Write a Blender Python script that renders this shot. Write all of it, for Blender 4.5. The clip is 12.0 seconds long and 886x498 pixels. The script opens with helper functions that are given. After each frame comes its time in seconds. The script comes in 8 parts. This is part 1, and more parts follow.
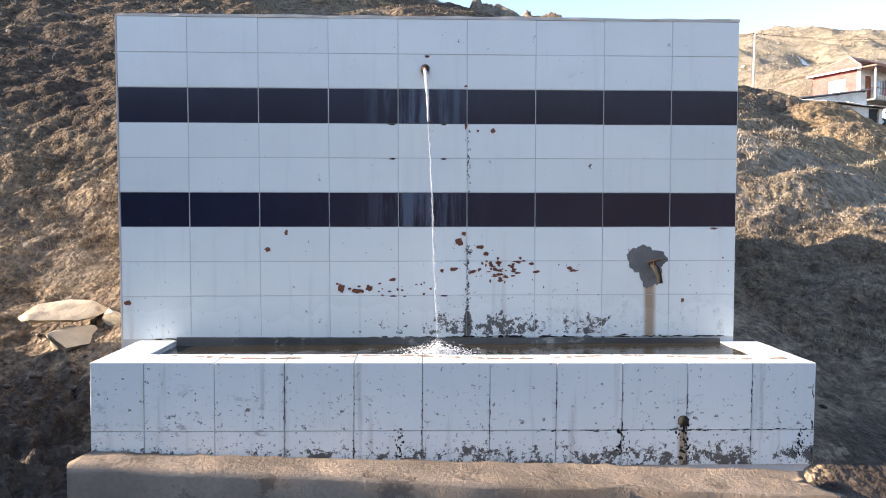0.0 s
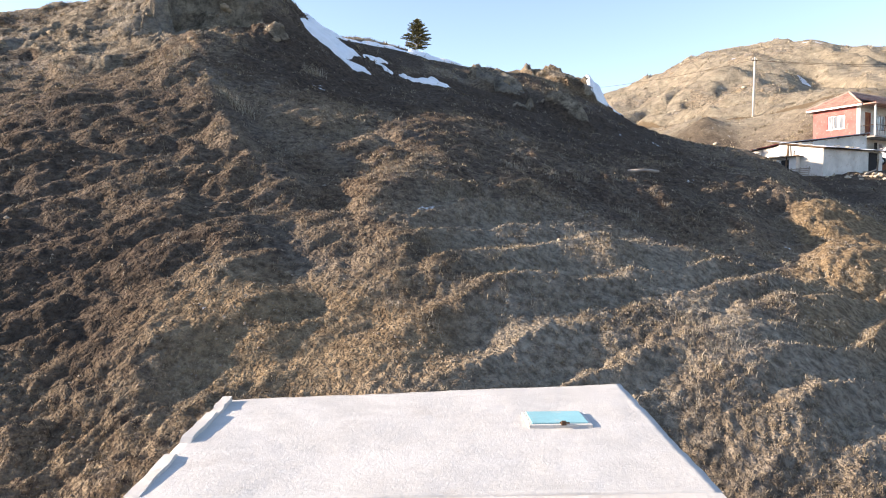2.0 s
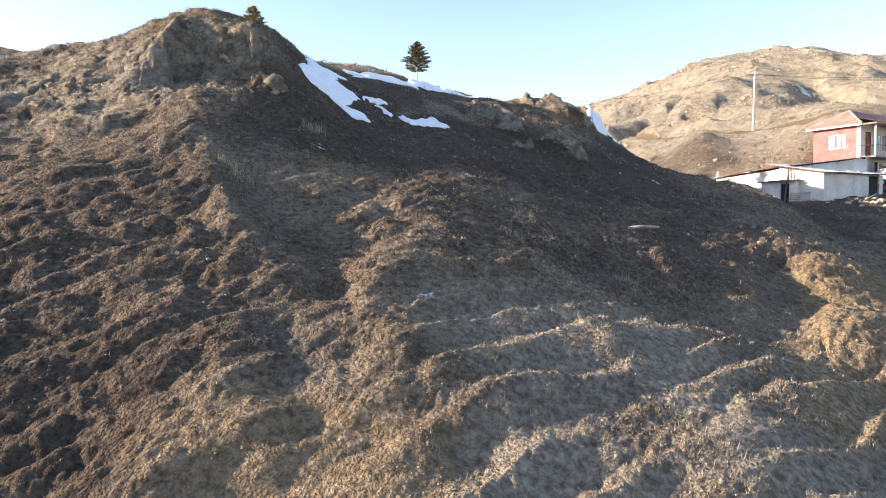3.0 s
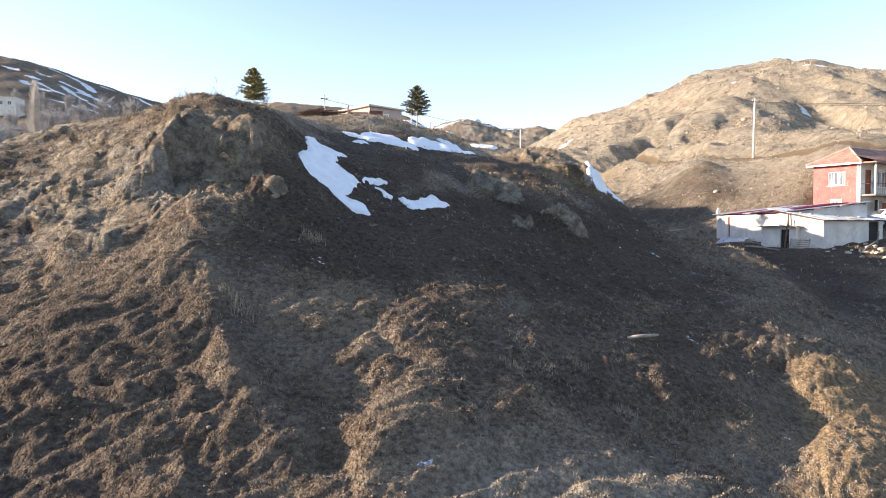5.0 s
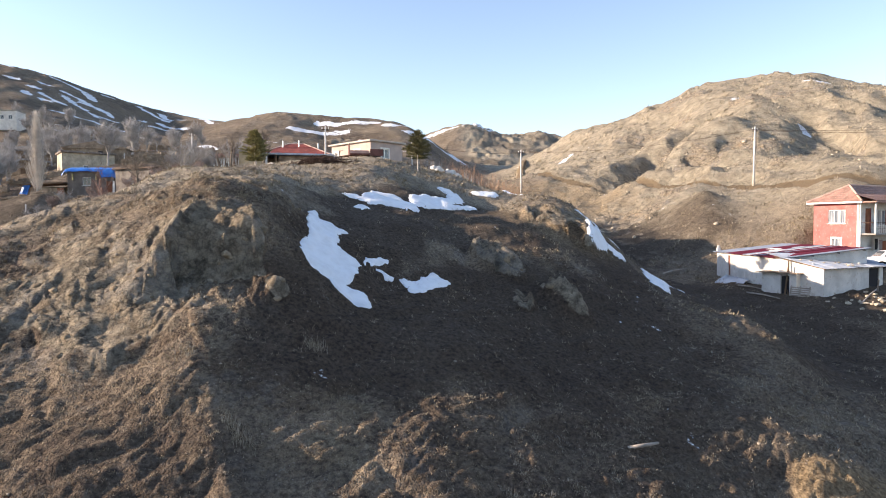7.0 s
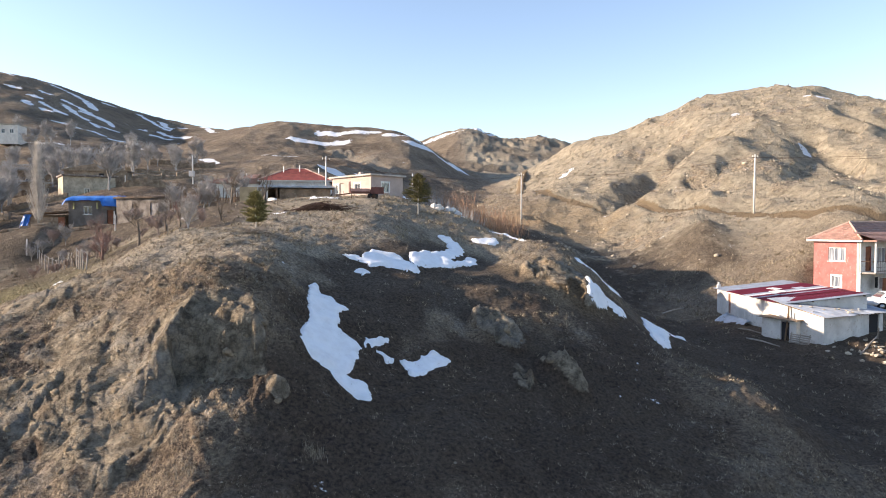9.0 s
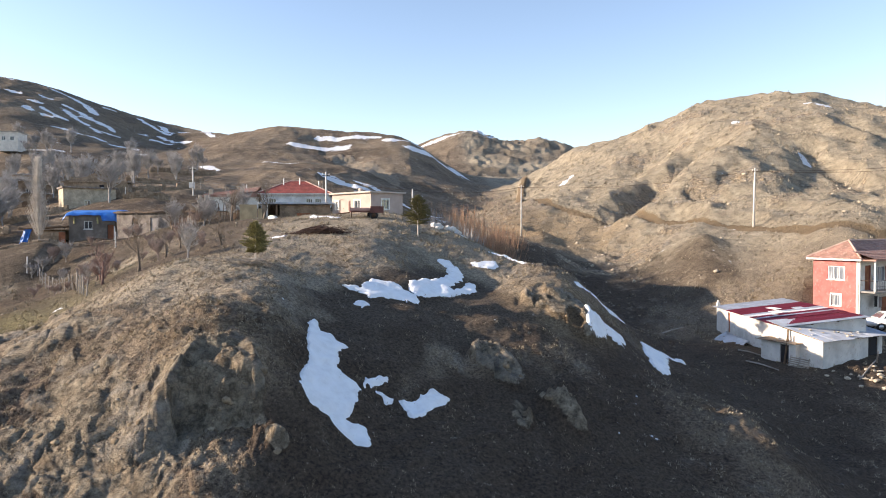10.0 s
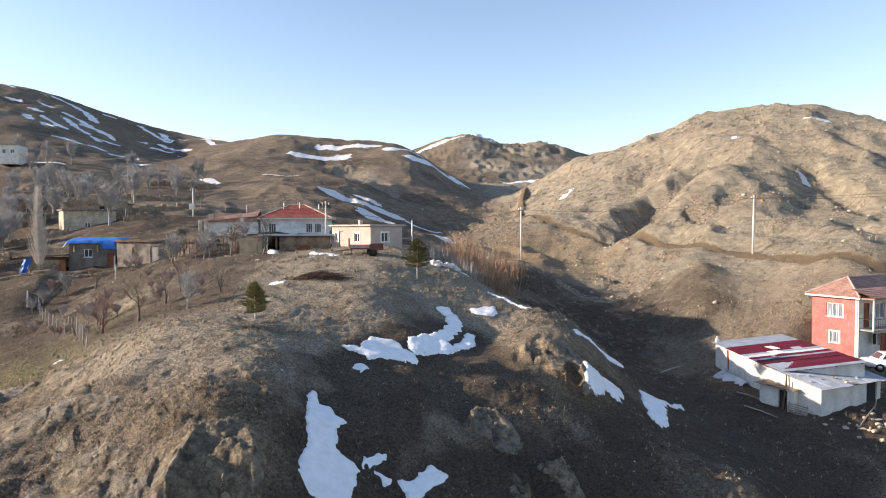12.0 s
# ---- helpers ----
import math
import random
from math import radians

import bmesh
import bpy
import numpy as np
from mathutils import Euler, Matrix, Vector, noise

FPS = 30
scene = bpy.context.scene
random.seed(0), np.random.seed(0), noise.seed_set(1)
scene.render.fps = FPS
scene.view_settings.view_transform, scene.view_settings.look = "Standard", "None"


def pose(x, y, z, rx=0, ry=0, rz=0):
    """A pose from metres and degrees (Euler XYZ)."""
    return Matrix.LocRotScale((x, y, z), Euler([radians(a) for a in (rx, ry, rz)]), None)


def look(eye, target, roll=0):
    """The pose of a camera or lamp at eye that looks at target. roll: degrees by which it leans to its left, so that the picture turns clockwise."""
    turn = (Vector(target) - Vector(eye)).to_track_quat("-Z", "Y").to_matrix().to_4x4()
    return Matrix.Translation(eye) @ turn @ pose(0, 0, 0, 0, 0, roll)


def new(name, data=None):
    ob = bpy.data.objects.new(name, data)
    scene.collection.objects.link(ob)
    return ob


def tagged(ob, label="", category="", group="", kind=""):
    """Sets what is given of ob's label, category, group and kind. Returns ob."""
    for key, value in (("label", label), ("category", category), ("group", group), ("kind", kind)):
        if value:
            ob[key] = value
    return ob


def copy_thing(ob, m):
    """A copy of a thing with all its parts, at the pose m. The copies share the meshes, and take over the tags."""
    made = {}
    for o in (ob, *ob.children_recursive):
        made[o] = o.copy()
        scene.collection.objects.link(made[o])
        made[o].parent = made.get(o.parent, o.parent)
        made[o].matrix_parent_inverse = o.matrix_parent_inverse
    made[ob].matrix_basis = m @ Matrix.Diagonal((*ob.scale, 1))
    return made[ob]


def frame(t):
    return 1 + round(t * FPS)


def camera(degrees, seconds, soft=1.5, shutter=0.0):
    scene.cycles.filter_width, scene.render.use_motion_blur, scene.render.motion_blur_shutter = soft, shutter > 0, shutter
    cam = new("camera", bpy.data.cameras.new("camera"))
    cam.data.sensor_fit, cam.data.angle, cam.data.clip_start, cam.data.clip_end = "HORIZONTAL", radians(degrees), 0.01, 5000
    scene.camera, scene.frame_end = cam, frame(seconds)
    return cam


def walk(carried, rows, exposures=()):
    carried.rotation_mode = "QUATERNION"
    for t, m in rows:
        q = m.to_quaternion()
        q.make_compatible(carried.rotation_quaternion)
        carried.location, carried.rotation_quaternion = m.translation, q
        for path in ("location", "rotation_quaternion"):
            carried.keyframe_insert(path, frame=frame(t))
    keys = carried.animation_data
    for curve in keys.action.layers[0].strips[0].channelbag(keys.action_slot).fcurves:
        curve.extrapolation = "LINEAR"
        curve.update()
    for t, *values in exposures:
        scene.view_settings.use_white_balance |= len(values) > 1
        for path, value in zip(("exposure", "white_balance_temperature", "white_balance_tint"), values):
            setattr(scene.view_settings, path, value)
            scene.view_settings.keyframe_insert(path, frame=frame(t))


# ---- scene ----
cam = camera(67.5, 12.0, 1.0)
METRES, EYE, TILT, LEAN, TURN = 18.15, 1.2, -2.5, 0.0, 0.0
ROWS = [
    (0.0, 0.0, 0.0, 0.0, 0.0, 0.0, -0.0),
    (0.5, 0.0006, -0.0017, 0.0254, -0.0, 0.01, 0.01),
    (1.0, 0.0011, -0.0013, 0.0691, 0.01, 0.08, 0.01),
    (1.5, 0.0015, -0.0002, 0.1133, 0.03, 0.13, 0.03),
    (2.0, 0.0019, 0.0005, 0.1568, 0.03, 0.17, 0.03),
    (2.5, 0.0026, 0.0014, 0.2, 0.05, 0.21, 0.06),
    (3.0, 0.0033, 0.0026, 0.2427, 0.06, 0.26, 0.08),
    (3.5, 0.0039, 0.0024, 0.2849, 0.06, 0.28, 0.1),
    (5.5, 0.0049, -0.0019, 0.4513, 0.12, 0.43, 0.18),
    (6.0, 0.0045, -0.0033, 0.4933, 0.13, 0.46, 0.16),
    (6.5, 0.0039, -0.004, 0.5348, 0.13, 0.51, 0.16),
    (7.0, 0.004, -0.0059, 0.577, 0.14, 0.53, 0.15),
    (9.0, 0.0053, -0.0112, 0.7452, 0.19, 0.63, 0.14),
    (9.5, 0.0068, -0.0133, 0.787, 0.21, 0.64, 0.15),
    (10.0, 0.0082, -0.0158, 0.8291, 0.22, 0.69, 0.17),
    (10.5, 0.0102, -0.019, 0.8712, 0.22, 0.71, 0.17),
    (11.0, 0.0118, -0.0217, 0.914, 0.24, 0.72, 0.16),
    (11.5, 0.0122, -0.0221, 0.9565, 0.24, 0.71, 0.16),
    (12.0, 0.0127, -0.0233, 0.9991, 0.24, 0.71, 0.15),
]
walk(cam, [(t, pose(0, 0, EYE, TILT, LEAN, TURN) @ pose(METRES * x, METRES * y, METRES * z, 90 + pitch, roll, yaw)) for t, x, y, z, yaw, pitch, roll in ROWS],
     [(0.0, 1.75, 6900, 17), (1.0, 1.72, 6900, 17), (1.9, 1.27, 6900, 17), (2.6, 1.4, 6900, 17), (3.6, 1.5, 6900, 18), (6.0, 1.17, 6950, 18), (8.5, 1.06, 6900, 17), (12.0, 0.86, 6850, 16)])

# ---- daylight: a low winter sun on the left, almost in the plane of the tiled wall ----
SUN_FROM = Vector((-0.955, -0.028, 0.303)).normalized()
world = bpy.data.worlds.new("sky")
scene.world = world
world.use_nodes = True
sky = world.node_tree.nodes.new("ShaderNodeTexSky")
sky.sky_type, sky.sun_disc = "NISHITA", False
sky.sun_elevation, sky.sun_rotation = math.asin(SUN_FROM.z), math.atan2(SUN_FROM.x, SUN_FROM.y)
sky.altitude, sky.air_density, sky.dust_density, sky.ozone_density = 1100, 1.0, 0.6, 1.0
world.node_tree.nodes["Background"].inputs["Strength"].default_value = 0.15
world.node_tree.links.new(sky.outputs[0], world.node_tree.nodes["Background"].inputs["Color"])
sun = new("sun", bpy.data.lights.new("sun", "SUN"))
sun.data.energy, sun.data.angle, sun.data.color = 5.0, radians(0.55), (1.0, 0.87, 0.70)
sun.matrix_world = look(SUN_FROM * 100, (0, 0, 0))


# ---- materials ----
class Mat:
    """A small hand for node materials: world-space patterns into one Principled surface."""

    def __init__(self, name, rough=0.8, metal=0.0, spec=0.4):
        self.m = bpy.data.materials.new(name)
        self.m.use_nodes = True
        self.nt = self.m.node_tree
        self.b = self.nt.nodes["Principled BSDF"]
        self.b.inputs["Roughness"].default_value = rough
        self.b.inputs["Metallic"].default_value = metal
        self.b.inputs["Specular IOR Level"].default_value = spec
        self.geo = self.nt.nodes.new("ShaderNodeNewGeometry")

    def link(self, a, b):
        self.nt.links.new(a, b)

    def put(self, socket, value):
        if isinstance(value, (int, float)):
            socket.default_value = value
        elif isinstance(value, tuple):
            socket.default_value = (*value, 1.0) if len(socket.default_value) == 4 else value
        else:
            self.link(value, socket)

    def at(self, stretch=(1, 1, 1), turn=0.0):
        n = self.nt.nodes.new("ShaderNodeMapping")
        n.inputs["Scale"].default_value = stretch
        n.inputs["Rotation"].default_value = (0, 0, turn)
        self.link(self.geo.outputs["Position"], n.inputs["Vector"])
        return n.outputs[0]

    def noise(self, scale, detail=4, rough=0.55, at=None):
        n = self.nt.nodes.new("ShaderNodeTexNoise")
        n.inputs["Scale"].default_value, n.inputs["Detail"].default_value, n.inputs["Roughness"].default_value = scale, detail, rough
        self.link(at or self.geo.outputs["Position"], n.inputs["Vector"])
        return n.outputs["Fac"]

    def cells(self, scale, at=None, feature="F1"):
        n = self.nt.nodes.new("ShaderNodeTexVoronoi")
        n.feature = feature
        n.inputs["Scale"].default_value = scale
        self.link(at or self.geo.outputs["Position"], n.inputs["Vector"])
        return n.outputs["Distance"]

    def ramp(self, fac, lo, hi):
        n = self.nt.nodes.new("ShaderNodeMapRange")
        n.interpolation_type = "SMOOTHSTEP"
        n.inputs["From Min"].default_value, n.inputs["From Max"].default_value = lo, hi
        self.put(n.inputs["Value"], fac)
        return n.outputs[0]

    def sum(self, a, b, op="ADD"):
        n = self.nt.nodes.new("ShaderNodeMath")
        n.operation = op
        self.put(n.inputs[0], a), self.put(n.inputs[1], b)
        return n.outputs[0]

    def times(self, a, b):
        return self.sum(a, b, "MULTIPLY")

    def mix(self, fac, a, b, mode="MIX"):
        n = self.nt.nodes.new("ShaderNodeMix")
        n.data_type, n.blend_type = "RGBA", mode
        self.put(n.inputs[0], fac), self.put(n.inputs[6], a), self.put(n.inputs[7], b)
        return n.outputs[2]

    def attr(self, name):
        n = self.nt.nodes.new("ShaderNodeAttribute")
        n.attribute_name = name
        return n.outputs["Fac"]

    def piece(self):
        return self.nt.nodes.new("ShaderNodeObjectInfo").outputs["Random"]

    def island(self):
        return self.geo.outputs["Random Per Island"]

    def axis(self, k):
        n = self.nt.nodes.new("ShaderNodeSeparateXYZ")
        self.link(self.geo.outputs["Position"], n.inputs[0])
        return n.outputs[k]

    def upness(self):
        n = self.nt.nodes.new("ShaderNodeSeparateXYZ")
        self.link(self.geo.outputs["Normal"], n.inputs[0])
        return n.outputs[2]

    def done(self, colour, rough=None, bump=None, dist=0.02, strength=0.6):
        self.put(self.b.inputs["Base Color"], colour)
        if rough is not None:
            self.put(self.b.inputs["Roughness"], rough)
        if bump is not None:
            n = self.nt.nodes.new("ShaderNodeBump")
            n.inputs["Distance"].default_value, n.inputs["Strength"].default_value = dist, strength
            self.link(bump, n.inputs["Height"])
            self.link(n.outputs[0], self.b.inputs["Normal"])
        return self.m


def plain(name, colour, rough=0.7, metal=0.0, grain=30.0, vary=0.18, dist=0.004, wear=None, spec=0.4):
    """Paint, plaster, wood or metal with fine grain, broad blotches and, if wear is a colour, worn spots."""
    k = Mat(name, rough, metal, spec)
    dark = tuple(c * (1 - vary) for c in colour)
    lite = tuple(min(1.0, c * (1 + vary)) for c in colour)
    broad, fine = k.noise(1.3, 5), k.noise(grain, 5, 0.65)
    c = k.mix(k.ramp(broad, 0.3, 0.7), dark, lite)
    c = k.mix(k.times(k.ramp(fine, 0.35, 0.75), 0.35), c, dark)
    if wear:
        c = k.mix(k.ramp(k.noise(4.5, 8, 0.7), 0.56, 0.63), c, wear)
    return k.done(c, k.sum(rough - 0.06, k.times(fine, 0.12)), fine, dist)


def earth_material():
    k = Mat("hillside_earth", 0.95, 0, 0.15)
    n_big, n_mid = k.noise(0.16, 7, 0.65), k.noise(0.9, 8, 0.7)
    n_small, n_fine = k.ramp(k.noise(8, 5, 0.65), 0.3, 0.7), k.ramp(k.noise(27, 3, 0.6), 0.3, 0.7)
    streak = k.noise(5.5, 5, 0.7, k.at((1, 1, 2.6)))
    soil = k.mix(n_small, (0.046, 0.034, 0.028), (0.2, 0.152, 0.116))
    straw = k.mix(k.sum(k.times(n_fine, 0.6), k.times(n_small, 0.4)), (0.12, 0.092, 0.063), (0.52, 0.415, 0.29))
    cover = k.ramp(k.sum(k.sum(k.times(n_mid, 0.45), k.times(streak, 0.8)), k.times(n_big, 0.4)), 0.66, 1.0)
    c = k.mix(cover, soil, straw)
    olive = k.ramp(k.sum(k.noise(0.35, 5), k.times(n_small, 0.3)), 0.7, 0.84)
    c = k.mix(k.times(olive, 0.15), c, (0.16, 0.14, 0.07))
    c = k.mix(k.times(k.attr("sunlit_meadow"), 0.8), c, k.mix(n_small, (0.155, 0.133, 0.102), (0.52, 0.45, 0.345)))
    soil_shade, far = k.attr("soil_shade"), k.attr("far")
    near = k.sum(1.0, far, "SUBTRACT")
    c = k.mix(k.times(k.ramp(k.noise(0.42, 6, 0.65), 0.47, 0.62), k.times(near, 0.6)), c, (0.5, 0.44, 0.4), "MULTIPLY")
    ashen = k.times(k.ramp(k.noise(0.5, 7, 0.7, k.at((1, 1, 1.4), 0.6)), 0.53, 0.66), k.times(near, 0.45))
    c = k.mix(ashen, c, k.mix(n_small, (0.13, 0.118, 0.102), (0.36, 0.33, 0.29)))
    c = k.mix(k.times(k.attr("green"), 0.75), c, k.mix(n_small, (0.075, 0.068, 0.03), (0.25, 0.215, 0.1)))
    hill = k.times(k.ramp(k.attr("sunlit_meadow"), 0.3, 0.7), far)
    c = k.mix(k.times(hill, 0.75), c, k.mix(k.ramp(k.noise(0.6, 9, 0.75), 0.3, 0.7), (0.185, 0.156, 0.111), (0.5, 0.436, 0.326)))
    # dark soil tone, also laid over shaded slopes to deepen their shade
    c = k.mix(k.times(soil_shade, 0.88), c, k.mix(n_small, (0.031, 0.023, 0.018), (0.1, 0.072, 0.053)))
    c = k.mix(k.times(k.attr("sunlit_ochre"), 0.7), c, k.mix(n_small, (0.15, 0.1, 0.055), (0.46, 0.335, 0.19)))
    stone = k.mix(k.ramp(k.noise(2.6, 9, 0.75), 0.3, 0.72), (0.085, 0.07, 0.053), (0.56, 0.465, 0.34))
    veins = k.sum(k.cells(2.6, k.at((1, 2.2, 1.3), 0.5), "DISTANCE_TO_EDGE"), k.times(k.sum(n_mid, -0.5), 0.9))
    stone = k.mix(k.times(k.ramp(veins, 0.06, -0.1), 0.45), stone, (0.05, 0.043, 0.036))
    stone = k.mix(k.times(k.ramp(k.noise(0.7, 4), 0.5, 0.72), 0.45), stone, (0.3, 0.21, 0.125))
    stone = k.mix(k.times(k.ramp(k.noise(0.55, 6, 0.6, k.at((1, 1, 1), 1.1)), 0.5, 0.62), 0.35), stone, k.mix(n_small, (0.2, 0.195, 0.185), (0.44, 0.43, 0.41)))
    c = k.mix(k.ramp(k.sum(k.attr("rock"), k.times(k.sum(n_mid, -0.5), 1.5)), 0.4, 0.62), c, stone)
    mud = k.mix(n_small, (0.035, 0.026, 0.02), (0.11, 0.085, 0.065))
    c = k.mix(k.ramp(k.sum(k.attr("mud"), k.times(k.sum(n_small, -0.5), 0.6)), 0.4, 0.6), c, mud)
    scrub = k.times(k.times(k.ramp(k.noise(1.1, 7, 0.75), 0.52, 0.62), far), k.sum(0.35, k.times(soil_shade, 0.4)))
    c = k.mix(scrub, c, (0.055, 0.045, 0.035))
    pale = k.times(k.ramp(k.noise(0.8, 8, 0.8, k.at((1, 1, 2))), 0.55, 0.68), k.times(far, 0.35))
    c = k.mix(pale, c, (0.42, 0.36, 0.27))
    outcrop = k.times(k.ramp(k.noise(0.42, 10, 0.82), 0.53, 0.59), k.times(far, 0.55))
    c = k.mix(outcrop, c, k.mix(n_mid, (0.16, 0.13, 0.1), (0.46, 0.39, 0.3)))
    road = k.mix(n_mid, (0.15, 0.108, 0.066), (0.25, 0.185, 0.115))
    c = k.mix(k.ramp(k.sum(k.attr("road"), k.times(k.sum(n_small, -0.5), 0.5)), 0.35, 0.65), c, road)
    c = k.mix(k.ramp(k.sum(k.attr("snow"), k.sum(k.times(k.sum(k.noise(0.3, 7, 0.72), -0.5), 2.3), k.times(k.sum(k.noise(1.3, 5, 0.7), -0.5), 1.0))), 0.45, 0.52), c, (0.82, 0.84, 0.87))
    wet = k.times(k.attr("mud"), -0.35)
    rubble = k.sum(k.times(k.noise(3.2, 10, 0.8), 9.0), k.times(k.cells(7.0), -1.2))
    clods = k.sum(k.times(k.cells(15.0), -1.5), k.times(k.cells(34.0), -0.7))
    rough = k.sum(k.sum(k.sum(n_small, clods), k.times(n_fine, 0.35)), k.times(streak, 0.6))
    c = k.mix(k.times(k.ramp(k.noise(48, 3, 0.7), 0.6, 0.7), k.sum(0.17, k.times(soil_shade, -0.15))), c, (0.45, 0.4, 0.32))
    return k.done(c, k.sum(0.95, wet), k.sum(k.sum(rough, k.times(k.times(k.noise(0.7, 9, 0.75), 14.0), far)), k.times(rubble, k.ramp(k.attr("rock"), 0.15, 0.6))), 0.035, 1.0)


EARTH = earth_material()


# ---- landform: spot heights along the lines of the country, x (east), y (ahead), z ----
FOOT = [(-2.4, 2.6, 0.05), (0, 2.6, -0.04), (2.4, 2.6, -0.02), (-5, 2.6, 0.25), (-8, 3.5, 1.0), (5, 3, -0.1), (9, 4, -0.3),
        (-2.6, 4.4, 0.35), (-2.5, 5.6, 1.1), (2.8, 4.4, 0.15), (3.1, 5.9, 0.6), (-3.3, 7.8, 2.48), (0, 7.2, 1.9), (3.5, 7.35, 1.2), (6, 7.0, 0.7),
        (10, 8.5, 0.3), (-6.5, 7.2, 2.4), (-10, 9, 4.0), (15, 12, 0.6)]
LOWER = [(-0.9, 8.6, 2.6), (-1.8, 9.45, 3.05), (-5.7, 10.0, 3.8), (4.7, 9.7, 1.98), (3.8, 11.2, 2.82), (7, 12.3, 2.4), (0.8, 11.75, 3.66),
         (2.9, 12.2, 3.34), (-3.8, 11.95, 4.72), (-0.2, 12.7, 4.64), (7.9, 15.1, 3.16), (9, 16.6, 3.5), (13, 17, 2.6)]
MIDDLE = [(-7, 12.7, 5.5), (-8.2, 14, 6.35), (-7.2, 15, 6.76), (-4.8, 15.4, 6.82), (-1.55, 14, 5.3), (1.6, 15.7, 5.34), (4.1, 15.5, 4.55),
          (3.3, 16.6, 5.05), (1, 17.7, 6.46), (5.6, 18.9, 5.19), (6.1, 19.15, 5.13), (12, 19.8, 4.27), (-6.75, 17.45, 8.5), (-3.7, 19.15, 8.55),
          (-10.3, 17, 7.74), (-12.5, 15, 7.0), (9.5, 23, 5.8), (14, 25, 5.2)]
CLIFF = [(-10.2, 18.4, 8.8), (-8.4, 19.6, 9.4), (-4.9, 20.3, 9.75), (-2.5, 22.2, 9.1), (-7, 21.7, 11.8), (-8.6, 22.4, 12.3), (-10.7, 23.7, 12.4),
         (-13, 22.7, 10.9), (-14, 24.25, 11.5), (-1.5, 24.7, 9.77), (0.3, 25.8, 9.55), (5.1, 28.1, 8.8), (2.9, 29.8, 10.0), (2.2, 30.7, 10.4),
         (-5.3, 23.5, 11.6), (-17, 22, 10.2), (-16.2, 26, 11.9), (-14.6, 26, 12.4), (-3.1, 28.7, 11.85), (13.7, 27.5, 6.6)]
KNOLL = [(-4.9, 33.5, 13.2), (-5.4, 27.7, 12.3), (-11.8, 29, 13.25), (-13.5, 29.9, 13.4), (-7.3, 30.6, 13.74), (-7.4, 39.2, 14.6), (-13.2, 39.7, 14.9),
         (-4.8, 41.9, 15.25), (1.9, 40.3, 12.6), (3.1, 42.2, 13.1), (5.6, 40.4, 13.1), (6.8, 37.7, 11.6), (8.2, 37.5, 11.05), (9.9, 36.7, 9.86),
         (11.9, 39.7, 9.0), (13, 38.3, 8.2), (14.1, 31.7, 7.2), (15.9, 33.5, 6.6), (-2, 50.5, 15.95), (-16.1, 29.1, 11.8), (7.6, 41.5, 13.1), (2.8, 44.6, 14.0), (2.3, 35.2, 12.05), (-13.2, 28, 13.1), (-14, 33.2, 14.2), (10, 29, 7.6)]
GULLY = [(18, 33, 5.2), (19, 26, 3.8), (17.5, 40, 6.4), (17, 47, 7.2), (14.5, 52, 8.6), (11.5, 60, 10.6), (22, 35, 5.3), (23.9, 37, 5.7), (23.1, 38.8, 6.2), (24, 42.0, 6.8),
         (31, 41, 6.9), (20.5, 48, 7.2), (21.7, 57.8, 7.3), (28, 52, 8.2), (33, 50, 8.6), (40, 52, 9.0), (5, 66, 13.0), (19.1, 71.6, 9.8), (24, 68, 10.2), (26, 30, 4.4),
         (7.4, 72.8, 13.9), (18.5, 82.2, 11.6), (23, 74.5, 11.8), (30, 62.5, 10.7)]
VALLEY = [(-22.4, 43.7, 12.7), (-25.7, 46.2, 11.8), (-26, 40.7, 10.9), (-20.4, 40.7, 12.9), (-18, 40, 13.5), (-20.5, 36, 11.2), (-22, 30, 9.4), (-37, 61.3, 12.2), (-42, 74, 15.8),
          (-26.5, 67.2, 16.9), (-11, 63, 17.1), (-6.4, 57, 17.1), (-4, 60, 17.2), (1.2, 58.9, 15.5), (-27.8, 84.8, 18.2), (-53, 88, 17.4), (0, 75, 15.4), (-8, 90, 17.2), (-70, 100, 18.5),
          (-42, 50, 9.8), (-60, 62, 12.0), (-36.8, 97.5, 19.9), (-52, 110, 22.5), (-39, 64.2, 14.4)]
RIGHT_HILL = [(28.5, 72.6, 15.0), (30, 74.7, 14.8), (36, 77.7, 16.2), (43, 65.4, 16.0), (37.8, 64.3, 15.6), (24.9, 101.7, 16.9), (15.6, 120.3, 20.4), (12.8, 105.6, 16.4), (10.7, 92.8, 14.9),
              (29.1, 99.8, 17.6), (39.4, 102.5, 23.6), (60.5, 113.2, 29.1), (40, 155.5, 32.6), (92.8, 154, 43.9), (51, 83, 19.5), (62, 105.4, 25.7), (41.3, 123.7, 27.0), (33.6, 115, 22.4),
              (60.8, 140, 38.7), (80, 124.3, 35.8), (4, 110, 15.2), (57, 72, 18)]


def seen_line(depth, *pairs):
    """Spots of a skyline at one depth: (bearing x over y, height over y above the flyer's last height)."""
    return [(b * depth, depth, 19.3 + s * depth) for b, s in pairs]


